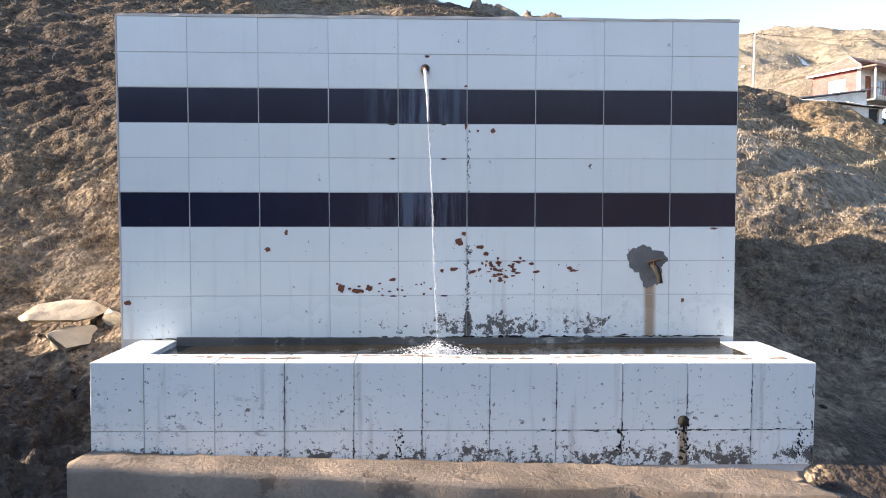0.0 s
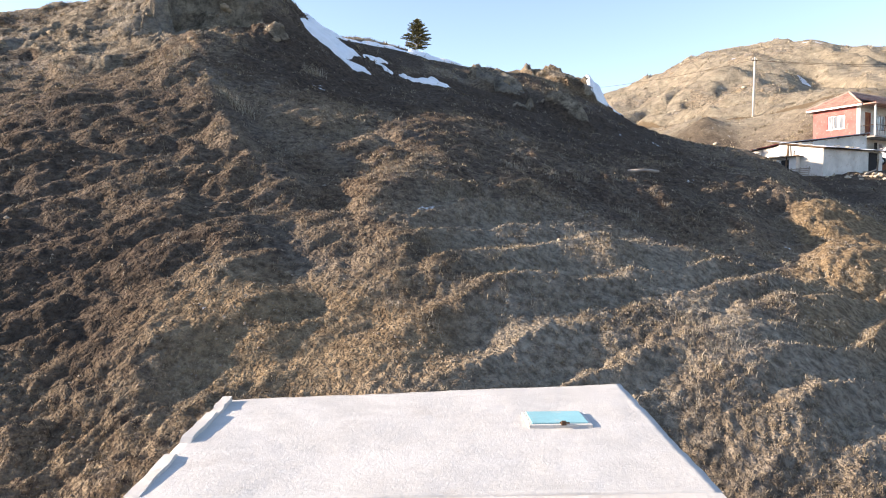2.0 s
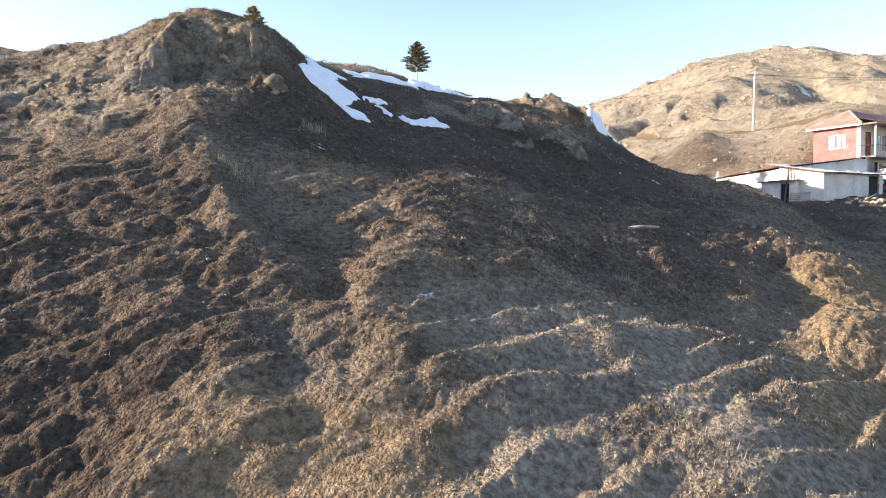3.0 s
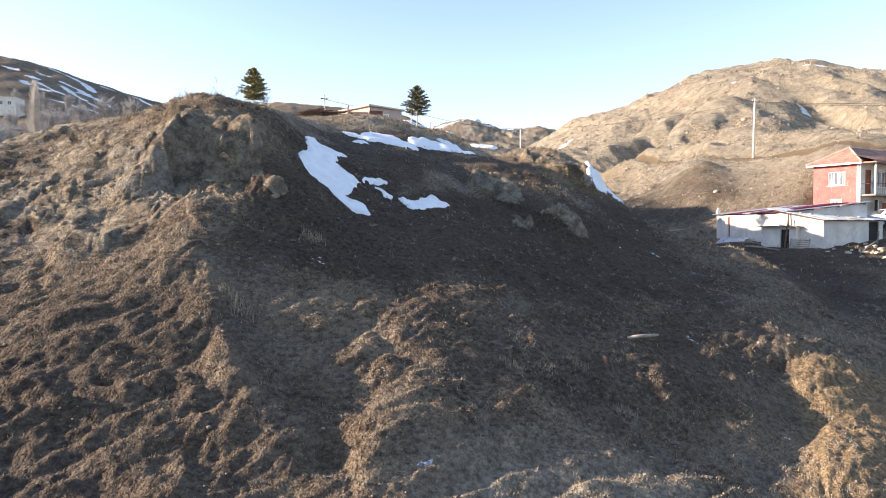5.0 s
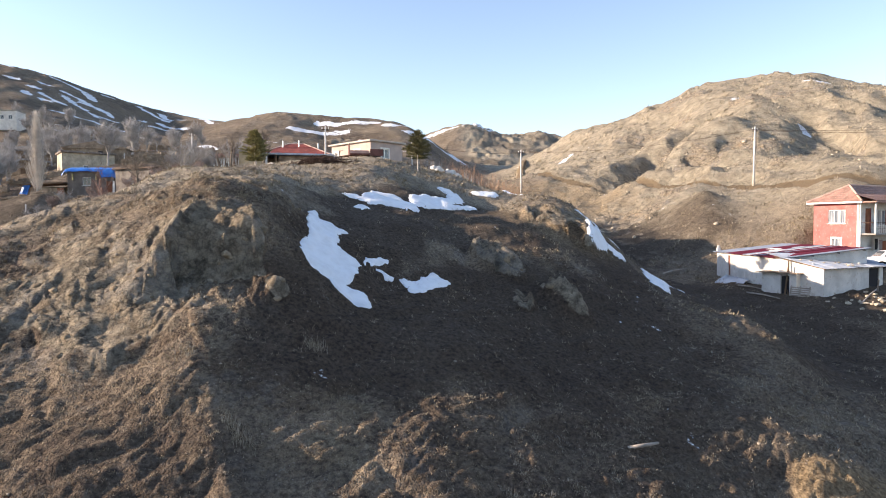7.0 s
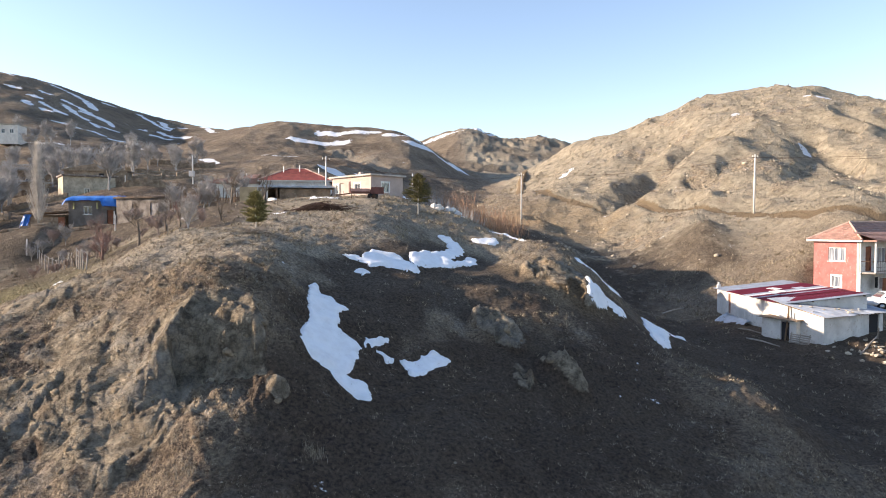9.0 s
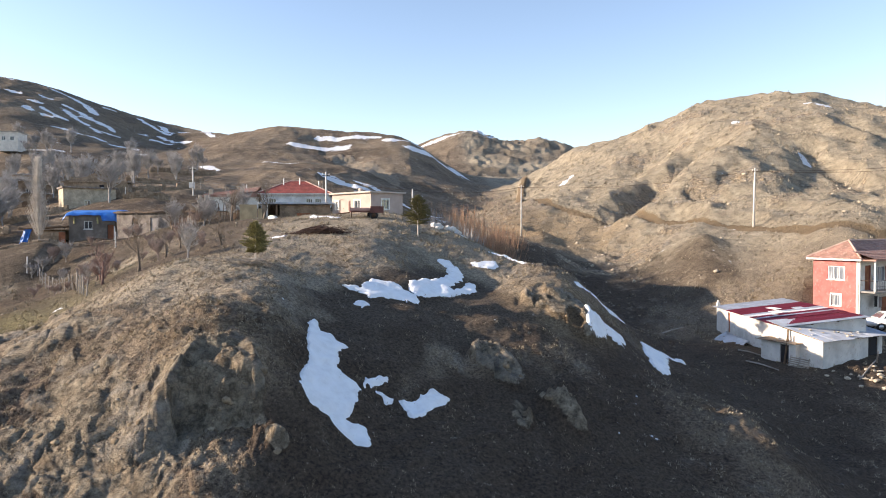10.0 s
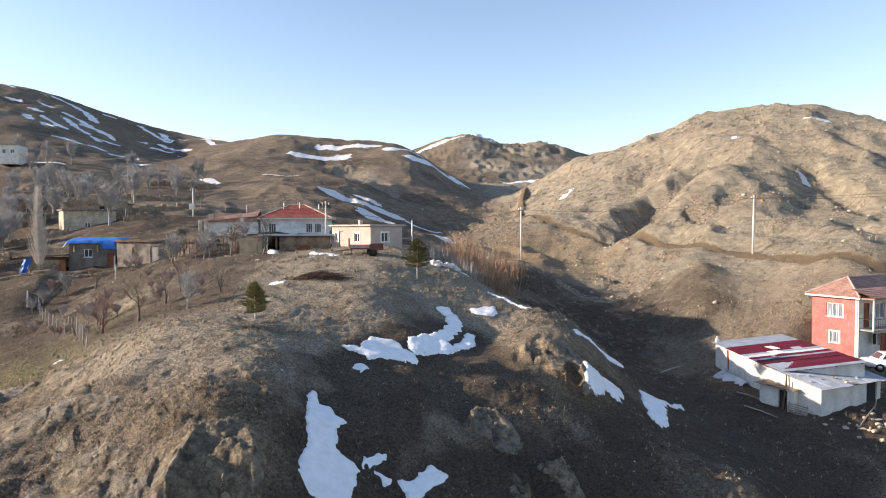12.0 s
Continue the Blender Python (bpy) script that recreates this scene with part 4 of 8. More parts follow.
def build_fountain():
    rng = random.Random(4)
    core = slab(0, FW, -0.0055, 0.16, 0.0, FH - 0.012)
    wall = part("wall", core, GROUT, fountain, "tiled front wall")
    lay_tiles(wall, COLS, LEVELS, 0.0, 0.009, 0.003, lambda r, c: NAVY_GLAZE if r in (2, 5) else WHITE_GLAZE, rng)
    # tank behind the wall, not square: its back runs aslant
    corners = [(0.0, 0.163), (-0.04, 2.40), (3.79, 2.88), (FW, 0.163)]
    tank = bmesh.new()
    for (ax, ay), (bx, by) in zip(corners, corners[1:]):
        run = math.hypot(bx - ax, by - ay)
        box(tank, 0, run, -0.16, 0, 0, FH - 0.07, m=Matrix.Translation((ax, ay, 0)) @ Matrix.Rotation(math.atan2(by - ay, bx - ax), 4, "Z"))
    part("tank", tank, RENDER_WHITE, fountain, "whitewashed cement tank walls")
    roof = bmesh.new()
    bmesh.ops.create_grid(roof, x_segments=60, y_segments=44, size=0.5, matrix=Matrix.Translation((0.5, 0.5, 0)))
    top = [f for f in roof.faces]
    for v in roof.verts:
        u, w = v.co.x, v.co.y
        v.co.x = -0.01 - 0.045 * w + u * (FW + 0.02 + 0.235 * w)
        v.co.y = 0.165 + w * (2.26 + 0.48 * u)
        v.co.z = FH + 0.012 + 0.012 * noise.noise(v.co * 1.3) + 0.005 * noise.noise(v.co * 7)
        edge = min(u, 1 - u, 1 - w)
        if edge < 0.001:
            v.co.x += 0.012 * noise.noise(v.co * 5)
            v.co.y += 0.016 * noise.noise(v.co * 4 + Vector((7, 0, 0)))
    made = bmesh.ops.extrude_face_region(roof, geom=top)
    for v in [g for g in made["geom"] if isinstance(g, bmesh.types.BMVert)]:
        v.co.z = FH - 0.068
    bmesh.ops.recalc_face_normals(roof, faces=roof.faces[:])
    slab_ob = part("roof_slab", roof, ROOF_WASH, fountain, "flat whitewashed cement roof, stained and rough", True)
    kerb = slab(-0.012, 0.075, 0.22, 2.38, FH - 0.03, FH + 0.034)
    bmesh.ops.subdivide_edges(kerb, edges=[e for e in kerb.edges if e.calc_length() > 1], cuts=50, use_grid_fill=True)
    for v in kerb.verts:
        gap = 0.03 if 0.92 < v.co.y < 1.2 or 1.9 < v.co.y < 2.05 else 0
        if v.co.z > FH:
            v.co.z += 0.018 * v.co.y + 0.018 * noise.noise(v.co * 4) - gap - 0.01
        v.co.x += 0.012 * noise.noise(v.co * 7) - 0.02 * v.co.y
    part("kerb", kerb, RENDER_WHITE, slab_ob, "crumbling low cement kerb")
    cap = slab(0.0, FW, -0.012, 0.17, FH - 0.006, FH + 0.01)
    bmesh.ops.subdivide_edges(cap, edges=[e for e in cap.edges if e.calc_length() > 1], cuts=60, use_grid_fill=True)
    for v in cap.verts:
        v.co.z += 0.006 * noise.noise(v.co * 6) if v.co.z > FH else 0
        v.co.y += 0.004 * noise.noise(v.co * 9 + Vector((4, 0, 0)))
    part("coping", cap, RENDER_WHITE, fountain, "white cement coping along the wall top")
    edge = bmesh.new()
    box(edge, -0.008, -0.0005, -0.012, 0.16, 0.02, FH)
    part("edge_trim", edge, RENDER_WHITE, wall)
    hatch = part("hatch", slab(2.67, 3.13, 1.5, 1.82, FH + 0.035, FH + 0.05, bevel=0.003), HATCH_BLUE, slab_ob, "pale turquoise steel hatch")
    rim = bmesh.new()
    for a in ((2.64, 3.16, 1.47, 1.5), (2.64, 3.16, 1.82, 1.85), (2.64, 2.67, 1.5005, 1.8195), (3.13, 3.16, 1.5005, 1.8195)):
        box(rim, a[0], a[1], a[2], a[3], FH - 0.01, FH + 0.04, 0.004)
    part("hatch_frame", rim, RENDER_WHITE, slab_ob)
    part("padlock", box(slab(2.9, 2.94, 1.445, 1.47, FH + 0.04, FH + 0.075, bevel=0.004), 2.89, 2.97, 1.455, 1.48, FH + 0.05, FH + 0.06, 0.002), IRON, hatch, "rusty padlock and hasp")

    # flakes of glaze, growth and lime on the wall, thick round the outflow and along the foot
    chips, soot = bmesh.new(), bmesh.new()
    F = -0.0095
    for cx, cz, w, h in ((0.84, 1.03, 0.045, 0.035), (0.95, 1.125, 0.025, 0.05), (1.27, 0.8, 0.05, 0.06), (1.37, 0.785, 0.09, 0.035), (1.43, 0.8, 0.05, 0.045), (1.57, 0.85, 0.05, 0.025),
                         (1.96, 1.07, 0.06, 0.06), (1.99, 1.12, 0.03, 0.04), (2.08, 1.04, 0.07, 0.03), (2.12, 1.0, 0.04, 0.03), (2.16, 1.72, 0.045, 0.04), (2.07, 1.72, 0.025, 0.02), (1.775, 2.15, 0.035, 0.018),
                         (2.0, 1.75, 0.02, 0.05), (1.86, 0.9, 0.03, 0.03), (1.93, 0.91, 0.06, 0.035), (2.64, 0.9, 0.07, 0.02), (2.62, 0.915, 0.04, 0.03), (2.0, 1.98, 0.03, 0.012), (0.03, 0.72, 0.05, 0.04), (3.3, 0.72, 0.03, 0.03), (3.48, 1.15, 0.06, 0.014)):
        ragged(chips, cx, cz, w, h, F, rng)
    for k in range(46):
        ragged(chips, rng.gauss(2.24, 0.085), rng.gauss(0.915, 0.03), rng.uniform(0.012, 0.05), rng.uniform(0.01, 0.03), F, rng)
    for k in range(18):
        ragged(chips, rng.gauss(1.5, 0.16), rng.gauss(0.79, 0.022), rng.uniform(0.01, 0.03), rng.uniform(0.008, 0.02), F, rng)
    for k in range(46):
        z = 0.56 + abs(rng.gauss(0, 0.3))
        ragged(soot, rng.gauss(2.1, 0.5), min(z, 1.9), rng.uniform(0.003, 0.008), rng.uniform(0.004, 0.012), F, rng)
    for k in range(30):
        ragged(soot, rng.uniform(1.4, 3.6), rng.uniform(0.56, 1.05), rng.uniform(0.004, 0.012), rng.uniform(0.004, 0.018), F, rng)
    for k in range(110):
        x = 2.013 + rng.gauss(0, 0.006)
        ragged(soot, x, rng.uniform(0.56, 1.05) if k < 80 else rng.uniform(1.36, 1.72), rng.uniform(0.003, 0.01), rng.uniform(0.005, 0.02), F, rng)
    for cx in (1.6, 1.9):
        for z in (0.757, 1.561, 1.761):
            ragged(soot, cx - 0.03, z - 0.004, 0.05, 0.012, F, rng)
    tagged(part("chipped_glaze", chips, CLAY, wall, "reddish clay where the glaze has flaked"), kind="stuff")
    tagged(part("black_growth", soot, GRIME, wall, "black algae along the joints"), kind="stuff")
    # broken plaster and the old tap
    hole = bmesh.new()
    for cx, cz, wide, high in ((3.07, 0.965, 0.115, 0.075), (3.1, 0.9, 0.075, 0.095)):
        ring = []
        for k in range(64):
            a = 2 * math.pi * k / 64
            s = 1 + 0.28 * noise.noise(Vector((math.cos(a) * 1.6, math.sin(a) * 1.6, cz * 9))) + 0.16 * noise.noise(Vector((math.cos(a) * 6, math.sin(a) * 6, cz)))
            ring.append((cx + wide * s * math.cos(a), cz + high * s * math.sin(a)))
        front = [hole.verts.new((x, F - 0.0016 - 0.001 * (cz < 0.95), z)) for x, z in ring]
        back = [hole.verts.new((x, F + 0.002, z)) for x, z in ring]
        hole.faces.new(front)
        for k in range(64):
            hole.faces.new((front[(k + 1) % 64], front[k], back[k], back[(k + 1) % 64]))
    tagged(part("broken_patch", hole, plain("broken_cement_bed", (0.3, 0.29, 0.275), 0.95, grain=55, vary=0.55, dist=0.014, wear=(0.1, 0.09, 0.08)), wall, "grey cement where tiles have broken off"), kind="stuff")
    tap = part("tap", bar([(3.11, 0.0, 0.93), (3.11, -0.045, 0.93), (3.115, -0.07, 0.915), (3.13, -0.085, 0.87), (3.135, -0.088, 0.83)], [0.016, 0.016, 0.02, 0.014, 0.015], 10), BRASS, fountain, "tarnished brass tap", True)
    part("tap_handle", tube(bar([(3.07, -0.06, 0.95), (3.14, -0.06, 0.968)], 0.007), [(3.105, -0.06, 0.92), (3.105, -0.06, 0.962)], 0.009), IRON, tap)
    spout = bmesh.new()
    tube(spout, [(1.762, 0.03, 2.075), (1.762, -0.035, 2.072)], [0.027, 0.027], 14, caps=False)
    tube(spout, [(1.762, -0.035, 2.072), (1.762, 0.03, 2.075)], [0.021, 0.021], 14)
    part("spout", spout, IRON, fountain, "short rusty iron spout pipe", True)

    # the trough
    TX0, TX1, TY0, TY1, TZ = 0.097, 3.755, -0.605, -0.012, 0.5
    body = bmesh.new()
    box(body, TX0, TX1, TY0 + 0.004, TY0 + 0.2, -0.12, TZ - 0.012), box(body, TX0, TX0 + 0.21, TY0 + 0.2005, TY1, -0.12, TZ - 0.012)
    box(body, TX1 - 0.23, TX1, TY0 + 0.2005, TY1, -0.12, TZ - 0.012), box(body, TX0 + 0.2105, TX1 - 0.2305, TY0 + 0.2005, TY1, -0.12, 0.1)
    trough = part("trough", body, GROUT, fountain, "long white-tiled water trough")
    trough.rotation_euler = (0, radians(0.44), 0)
    xs = [TX0] + [0.359 + 0.3405 * k + 0.018 * math.sin(math.pi * k / 9) for k in range(10)] + [TX1]
    lay_tiles(trough, xs, [TZ, 0.153, -0.03], TY0 + 0.004, 0.009, 0.004, lambda r, c: WHITE_GLAZE, rng)
    for c in range(len(xs) - 1):
        me = tile_mesh(xs[c + 1] - xs[c] - 0.004, 0.2, 0.01, WHITE_GLAZE)
        ob = part("tile", me, None, trough)
        ob.location, ob.rotation_euler = ((xs[c] + xs[c + 1]) / 2, TY0 + 0.1, TZ - 0.006 + rng.uniform(-0.001, 0.001)), (radians(90) + rng.uniform(-0.004, 0.004), 0, 0)
    for x0, x1 in ((TX0, TX0 + 0.212), (TX1 - 0.232, TX1)):
        for k in range(2):
            ob = part("tile", tile_mesh(x1 - x0 - 0.002, 0.19, 0.01, WHITE_GLAZE), None, trough)
            ob.location, ob.rotation_euler = ((x0 + x1) / 2, TY0 + 0.298 + 0.194 * k, TZ - 0.006 + 0.002 * k), (radians(90), 0, 0)
    chips, soot = bmesh.new(), bmesh.new()
    T = TY0 - 0.0055
    for k in range(60):
        x = rng.choice((0.3, 0.55, 0.8, 1.1, 1.6)) + rng.gauss(0, 0.13)
        ragged(soot, min(max(x, TX0 + 0.03), TX1 - 0.03), abs(rng.gauss(0.1, 0.12)) % 0.44, rng.uniform(0.004, 0.014), rng.uniform(0.002, 0.006), T, rng)
    for cx, z0, z1, n, s in ((3.07, 0.0, 0.225, 70, 0.02), (2.76, 0.03, 0.16, 30, 0.02), (1.62, 0.02, 0.165, 26, 0.014), (3.68, 0.02, 0.16, 34, 0.014)):
        for k in range(n):
            ragged(soot, min(cx + rng.gauss(0, s), TX1 - 0.012), rng.uniform(z0, z1), rng.uniform(0.004, 0.016), rng.uniform(0.006, 0.026), T, rng)
    for k in range(60):
        ragged(soot, rng.uniform(2.35, TX1 - 0.04), 0.153 + rng.gauss(0, 0.003), rng.uniform(0.01, 0.04), rng.uniform(0.002, 0.007), T, rng)
    for c in range(3, 12):
        for k in range(7):
            ragged(soot, xs[min(c, 11)] + rng.gauss(0, 0.002) - (0.012 if c >= 11 else 0), rng.uniform(0.02, 0.4), 0.005, rng.uniform(0.01, 0.05), T, rng)
    tagged(part("black_growth", soot, GRIME, trough), kind="stuff")
    for k in range(80):
        ragged(chips, rng.uniform(TX0 + 0.3, TX1 - 0.1), 0, rng.uniform(0.02, 0.09), rng.uniform(0.012, 0.05), 0, rng, 0.0015)
    for v in chips.verts:
        v.co = Vector((v.co.x, TY0 + 0.13 + v.co.z + 0.04 * math.sin(v.co.x * 5.0), TZ + 0.0002 - v.co.y))
    bmesh.ops.recalc_face_normals(chips, faces=chips.faces[:])
    tagged(part("chipped_rim", chips, plain("worn_rim_patches", (0.42, 0.3, 0.22), 0.9, grain=60), trough, "brown worn patches on the rim"), kind="stuff")
    part("drain", bar([(3.07, TY0 + 0.03, 0.2), (3.07, TY0 - 0.012, 0.2)], 0.028, 12), GRIME, trough, "rusty drain hole", True)
    lining = bmesh.new()
    box(lining, TX0 + 0.213, TX1 - 0.233, TY1 - 0.0105, TY1 - 0.0005, 0.1, 0.52)
    part("lining", lining, plain("slimy_basin_lining", (0.11, 0.105, 0.095), 0.6, grain=30, vary=0.4, wear=(0.42, 0.4, 0.36)), trough)
    seam = bmesh.new()
    for k in range(110):
        x = rng.uniform(TX0 + 0.06, TX1 - 0.18)
        ragged(seam, x, 0.502 + abs(rng.gauss(0, 0.006)), rng.uniform(0.02, 0.11), rng.uniform(0.003, 0.009 + 0.014 * (1.5 < x < 2.5)), -0.0096, rng)
    tagged(part("black_growth", seam, GRIME, wall), kind="stuff")

    w = Mat("trough_water", 0.06, 0, 0.5)
    w.b.inputs["IOR"].default_value = 1.33
    ripple = w.noise(22, 3, 0.6)
    water = bmesh.new()
    bmesh.ops.create_grid(water, x_segments=90, y_segments=12, size=0.5, matrix=Matrix.Translation(((TX0 + TX1 - 0.02) / 2, TY0 + 0.39, 0.468)) @ Matrix.Diagonal((TX1 - TX0 - 0.441, 0.378, 1, 1)))
    for v in water.verts:
        d = math.hypot(v.co.x - 1.83, v.co.y + 0.42)
        v.co.z += 0.012 * math.exp(-d * 3) * math.sin(d * 42) + 0.0015 * noise.noise(v.co * 14)
    pool = part("water", water, w.done(w.mix(w.noise(3, 4), (0.018, 0.017, 0.014), (0.05, 0.043, 0.03)), 0.07, ripple, 0.006, 0.35), None, "", True)
    pool.matrix_world = fountain.matrix_world
    tagged(pool, "dark rippled water standing in the tiled trough", "water", kind="structure")

    # falling water: a thin broken rope from the spout
    foam = Mat("white_falling_water", 0.12, 0, 0.6)
    foam.b.inputs["Transmission Weight"].default_value, foam.b.inputs["IOR"].default_value = 0.55, 1.33
    foam_mat = foam.done(foam.mix(foam.noise(60, 3), (0.75, 0.8, 0.85), (0.95, 0.97, 1.0)))
    jet = bmesh.new()

    def fall_at(q, side=0.0, turn=0.0):
        wave = 0.0035 * math.sin(q * 23 + turn) * min(1, q * 4)
        return Vector((1.762 + 0.065 * q ** 0.8 + side + wave + 0.004 * noise.noise(Vector((turn, 0, q * 9))), -0.035 - 0.30 * math.sqrt(q) + 0.5 * wave, 2.068 - 1.6 * q))

    tube(jet, [fall_at(k / 60) for k in range(13)], [0.0125 - 0.0075 * k / 12 + 0.0012 * math.sin(k * 1.9) for k in range(13)], 8)
    for strand in range(4):
        q = 0.12 + 0.03 * strand
        while q < 0.985:
            run = rng.uniform(0.015, 0.075)
            n = max(3, int(run / 0.008))
            width = rng.uniform(0.0016, 0.0042) * (1.15 - 0.35 * q)
            tube(jet, [fall_at(min(1, q + run * k / n), rng.gauss(0, 0.0006), strand * 1.7) for k in range(n + 1)], [max(0.0006, width * math.sin(math.pi * (k + 0.4) / (n + 0.8))) for k in range(n + 1)], 6)
            q += run + rng.uniform(0.0, 0.02 + 0.05 * q)
    for k in range(300):
        q = rng.random() ** 0.6
        p = fall_at(q) + Vector((rng.gauss(0, 0.003 + 0.007 * q), rng.gauss(0, 0.008), rng.uniform(-0.01, 0.01)))
        bmesh.ops.create_icosphere(jet, subdivisions=1, radius=rng.uniform(0.0008, 0.0026), matrix=Matrix.Translation(p))
    stream = part("water_stream", jet, foam_mat, None, "", True)
    stream.matrix_world = fountain.matrix_world
    tagged(stream, "thin white stream of water falling from the spout", "water")
    spray = Mat("white_spray", 0.5, 0, 0.3)
    spray_mat = spray.done(spray.mix(spray.noise(80, 3), (0.8, 0.84, 0.88), (0.95, 0.96, 0.98)))
    splash = bmesh.new()
    for k in range(2200):
        a, q = rng.uniform(0, 6.28), abs(rng.gauss(0, 0.075))
        p = Vector((1.827 + q * math.cos(a) * 1.5, -0.337 + q * math.sin(a) * 0.8, 0.468 + abs(rng.gauss(0, 0.035)) * math.exp(-q * 6)))
        size = rng.uniform(0.0006, 0.0024) if k > 500 else rng.uniform(0.002, 0.0045)
        bmesh.ops.create_icosphere(splash, subdivisions=1, radius=size, matrix=Matrix.Translation(p) @ Matrix.Diagonal((1.5, 1.2, 0.7, 1)))
    sp = part("water_splash", splash, spray_mat, None, "", True)
    sp.matrix_world = fountain.matrix_world
    tagged(sp, "white foam and drops where the stream strikes", "water", kind="stuff")


build_fountain()


def apron_slab():
    bm = bmesh.new()
    bmesh.ops.create_grid(bm, x_segments=90, y_segments=22, size=0.5, matrix=Matrix.Translation((0.03, 3.1, 0)) @ Matrix.Diagonal((3.52, 0.3, 1, 1)))
    top = bm.faces[:]
    for v in bm.verts:
        e = noise.noise(Vector((v.co.x * 2.2, v.co.y * 2.2, 0)))
        v.co.z = 0.055 - 0.028 * (v.co.x + 1.865) + 0.012 * e + 0.01 * noise.noise(v.co * 9) + 0.006 * noise.noise(v.co * 23)
        if v.co.y < 3.0:
            v.co.y += 0.05 * noise.noise(Vector((v.co.x * 3, 0, 7)))
        if abs(v.co.x - 0.03) > 1.72:
            v.co.x += 0.09 * noise.noise(Vector((v.co.y * 4, 1, 3)))
    made = bmesh.ops.extrude_face_region(bm, geom=top)
    for v in [g for g in made["geom"] if isinstance(g, bmesh.types.BMVert)]:
        v.co.z = -0.3
    bmesh.ops.recalc_face_normals(bm, faces=bm.faces[:])
    lone("apron", bm, APRON, "rough sunlit concrete apron before the trough", "apron", kind="structure", shade=True)


apron_slab()


# ---- houses ----
RED_PLASTER = plain("weathered_red_plaster", (0.42, 0.145, 0.13), 0.9, grain=14, vary=0.2, dist=0.01, wear=(0.5, 0.24, 0.21))
WHITE_PLASTER = plain("limewashed_plaster", (0.68, 0.65, 0.6), 0.92, grain=12, vary=0.14, dist=0.02, wear=(0.56, 0.5, 0.43))
BEIGE_PLASTER = plain("beige_plaster", (0.46, 0.37, 0.325), 0.9, grain=14, vary=0.1, dist=0.008)
ADOBE = plain("mud_brick_and_rubble", (0.27, 0.2, 0.14), 0.95, grain=5, vary=0.4, dist=0.06, wear=(0.4, 0.32, 0.24))
FRAME = plain("white_window_frame", (0.75, 0.74, 0.7), 0.5, grain=50, vary=0.08)
TIMBER = plain("weathered_timber", (0.17, 0.11, 0.07), 0.9, grain=35, vary=0.4, dist=0.01)
PALE_WOOD = plain("bleached_wood", (0.36, 0.31, 0.26), 0.9, grain=35, vary=0.35, dist=0.01)
RUST_WOOD = plain("reddish_door_boards", (0.27, 0.1, 0.05), 0.85, grain=30, vary=0.3)
DARK_DOOR = plain("dark_doorway_boards", (0.03, 0.028, 0.03), 0.9, grain=30)
TIN_GREY = plain("dull_tin_sheet", (0.4, 0.44, 0.5), 0.5, 0.35, grain=9, vary=0.22, wear=(0.5, 0.47, 0.43))
TIN_RED = plain("dark_red_tin_sheet", (0.15, 0.017, 0.032), 0.5, 0.1, grain=9, vary=0.22)
TIN_WHITE = plain("white_tin_sheet", (0.7, 0.7, 0.69), 0.5, 0.1, grain=9, vary=0.12)
TARP = plain("bright_blue_tarpaulin", (0.02, 0.16, 0.55), 0.4, grain=8, vary=0.25, dist=0.02)
PALE_SHEET = plain("pale_plastic_sheet", (0.45, 0.5, 0.56), 0.6, grain=8, vary=0.15)
RUBBER = plain("tyre_rubber", (0.02, 0.02, 0.021), 0.85, grain=40)
TRAILER_RED = plain("rusty_brown_trailer_paint", (0.14, 0.055, 0.045), 0.7, grain=20, vary=0.3)
CAR_WHITE = plain("white_car_paint", (0.78, 0.78, 0.78), 0.22, grain=5, vary=0.03, spec=0.6)
POST_GREY = plain("pale_concrete_post", (0.64, 0.61, 0.57), 0.9, grain=20, vary=0.15)
FIELDSTONE = plain("pale_field_stone", (0.48, 0.41, 0.31), 0.92, grain=11, vary=0.3, dist=0.03, wear=(0.3, 0.25, 0.2))
ROOF_TILES = plain("faded_clay_roof_tile", (0.33, 0.19, 0.15), 0.85, grain=7, vary=0.25, dist=0.02, wear=(0.45, 0.32, 0.27))
CLOTH = plain("faded_washing", (0.3, 0.24, 0.22), 0.9, grain=30)


def curtained_pane():
    """Glass with a pale curtain close behind it."""
    k = Mat("pane_before_curtain", 0.12, 0, 0.6)
    folds = k.noise(9, 3, 0.5, k.at((1, 1, 0.05)))
    return k.done(k.mix(k.ramp(folds, 0.35, 0.65), (0.13, 0.15, 0.18), (0.42, 0.44, 0.46)))


def glass_material():
    k = Mat("window_glass", 0.06, 0, 0.8)
    return k.done(k.mix(k.noise(3, 2), (0.03, 0.035, 0.045), (0.07, 0.08, 0.095)))


PANE, CURTAIN = glass_material(), curtained_pane()


def holed(bm, length, h, t, holes, m):
    """A wall along +x from the origin, thickness towards +y, with openings (u0, u1, z0, z1) cut through."""
    us = sorted({0.0, length, *(v for o in holes for v in o[:2])})
    zs = sorted({0.0, h, *(v for o in holes for v in o[2:4])})
    for u0, u1 in zip(us, us[1:]):
        for z0, z1 in zip(zs, zs[1:]):
            if not any(o[0] <= u0 < o[1] and o[2] <= z0 < o[3] for o in holes):
                box(bm, u0, u1, 0, t, z0, z1, m=m)


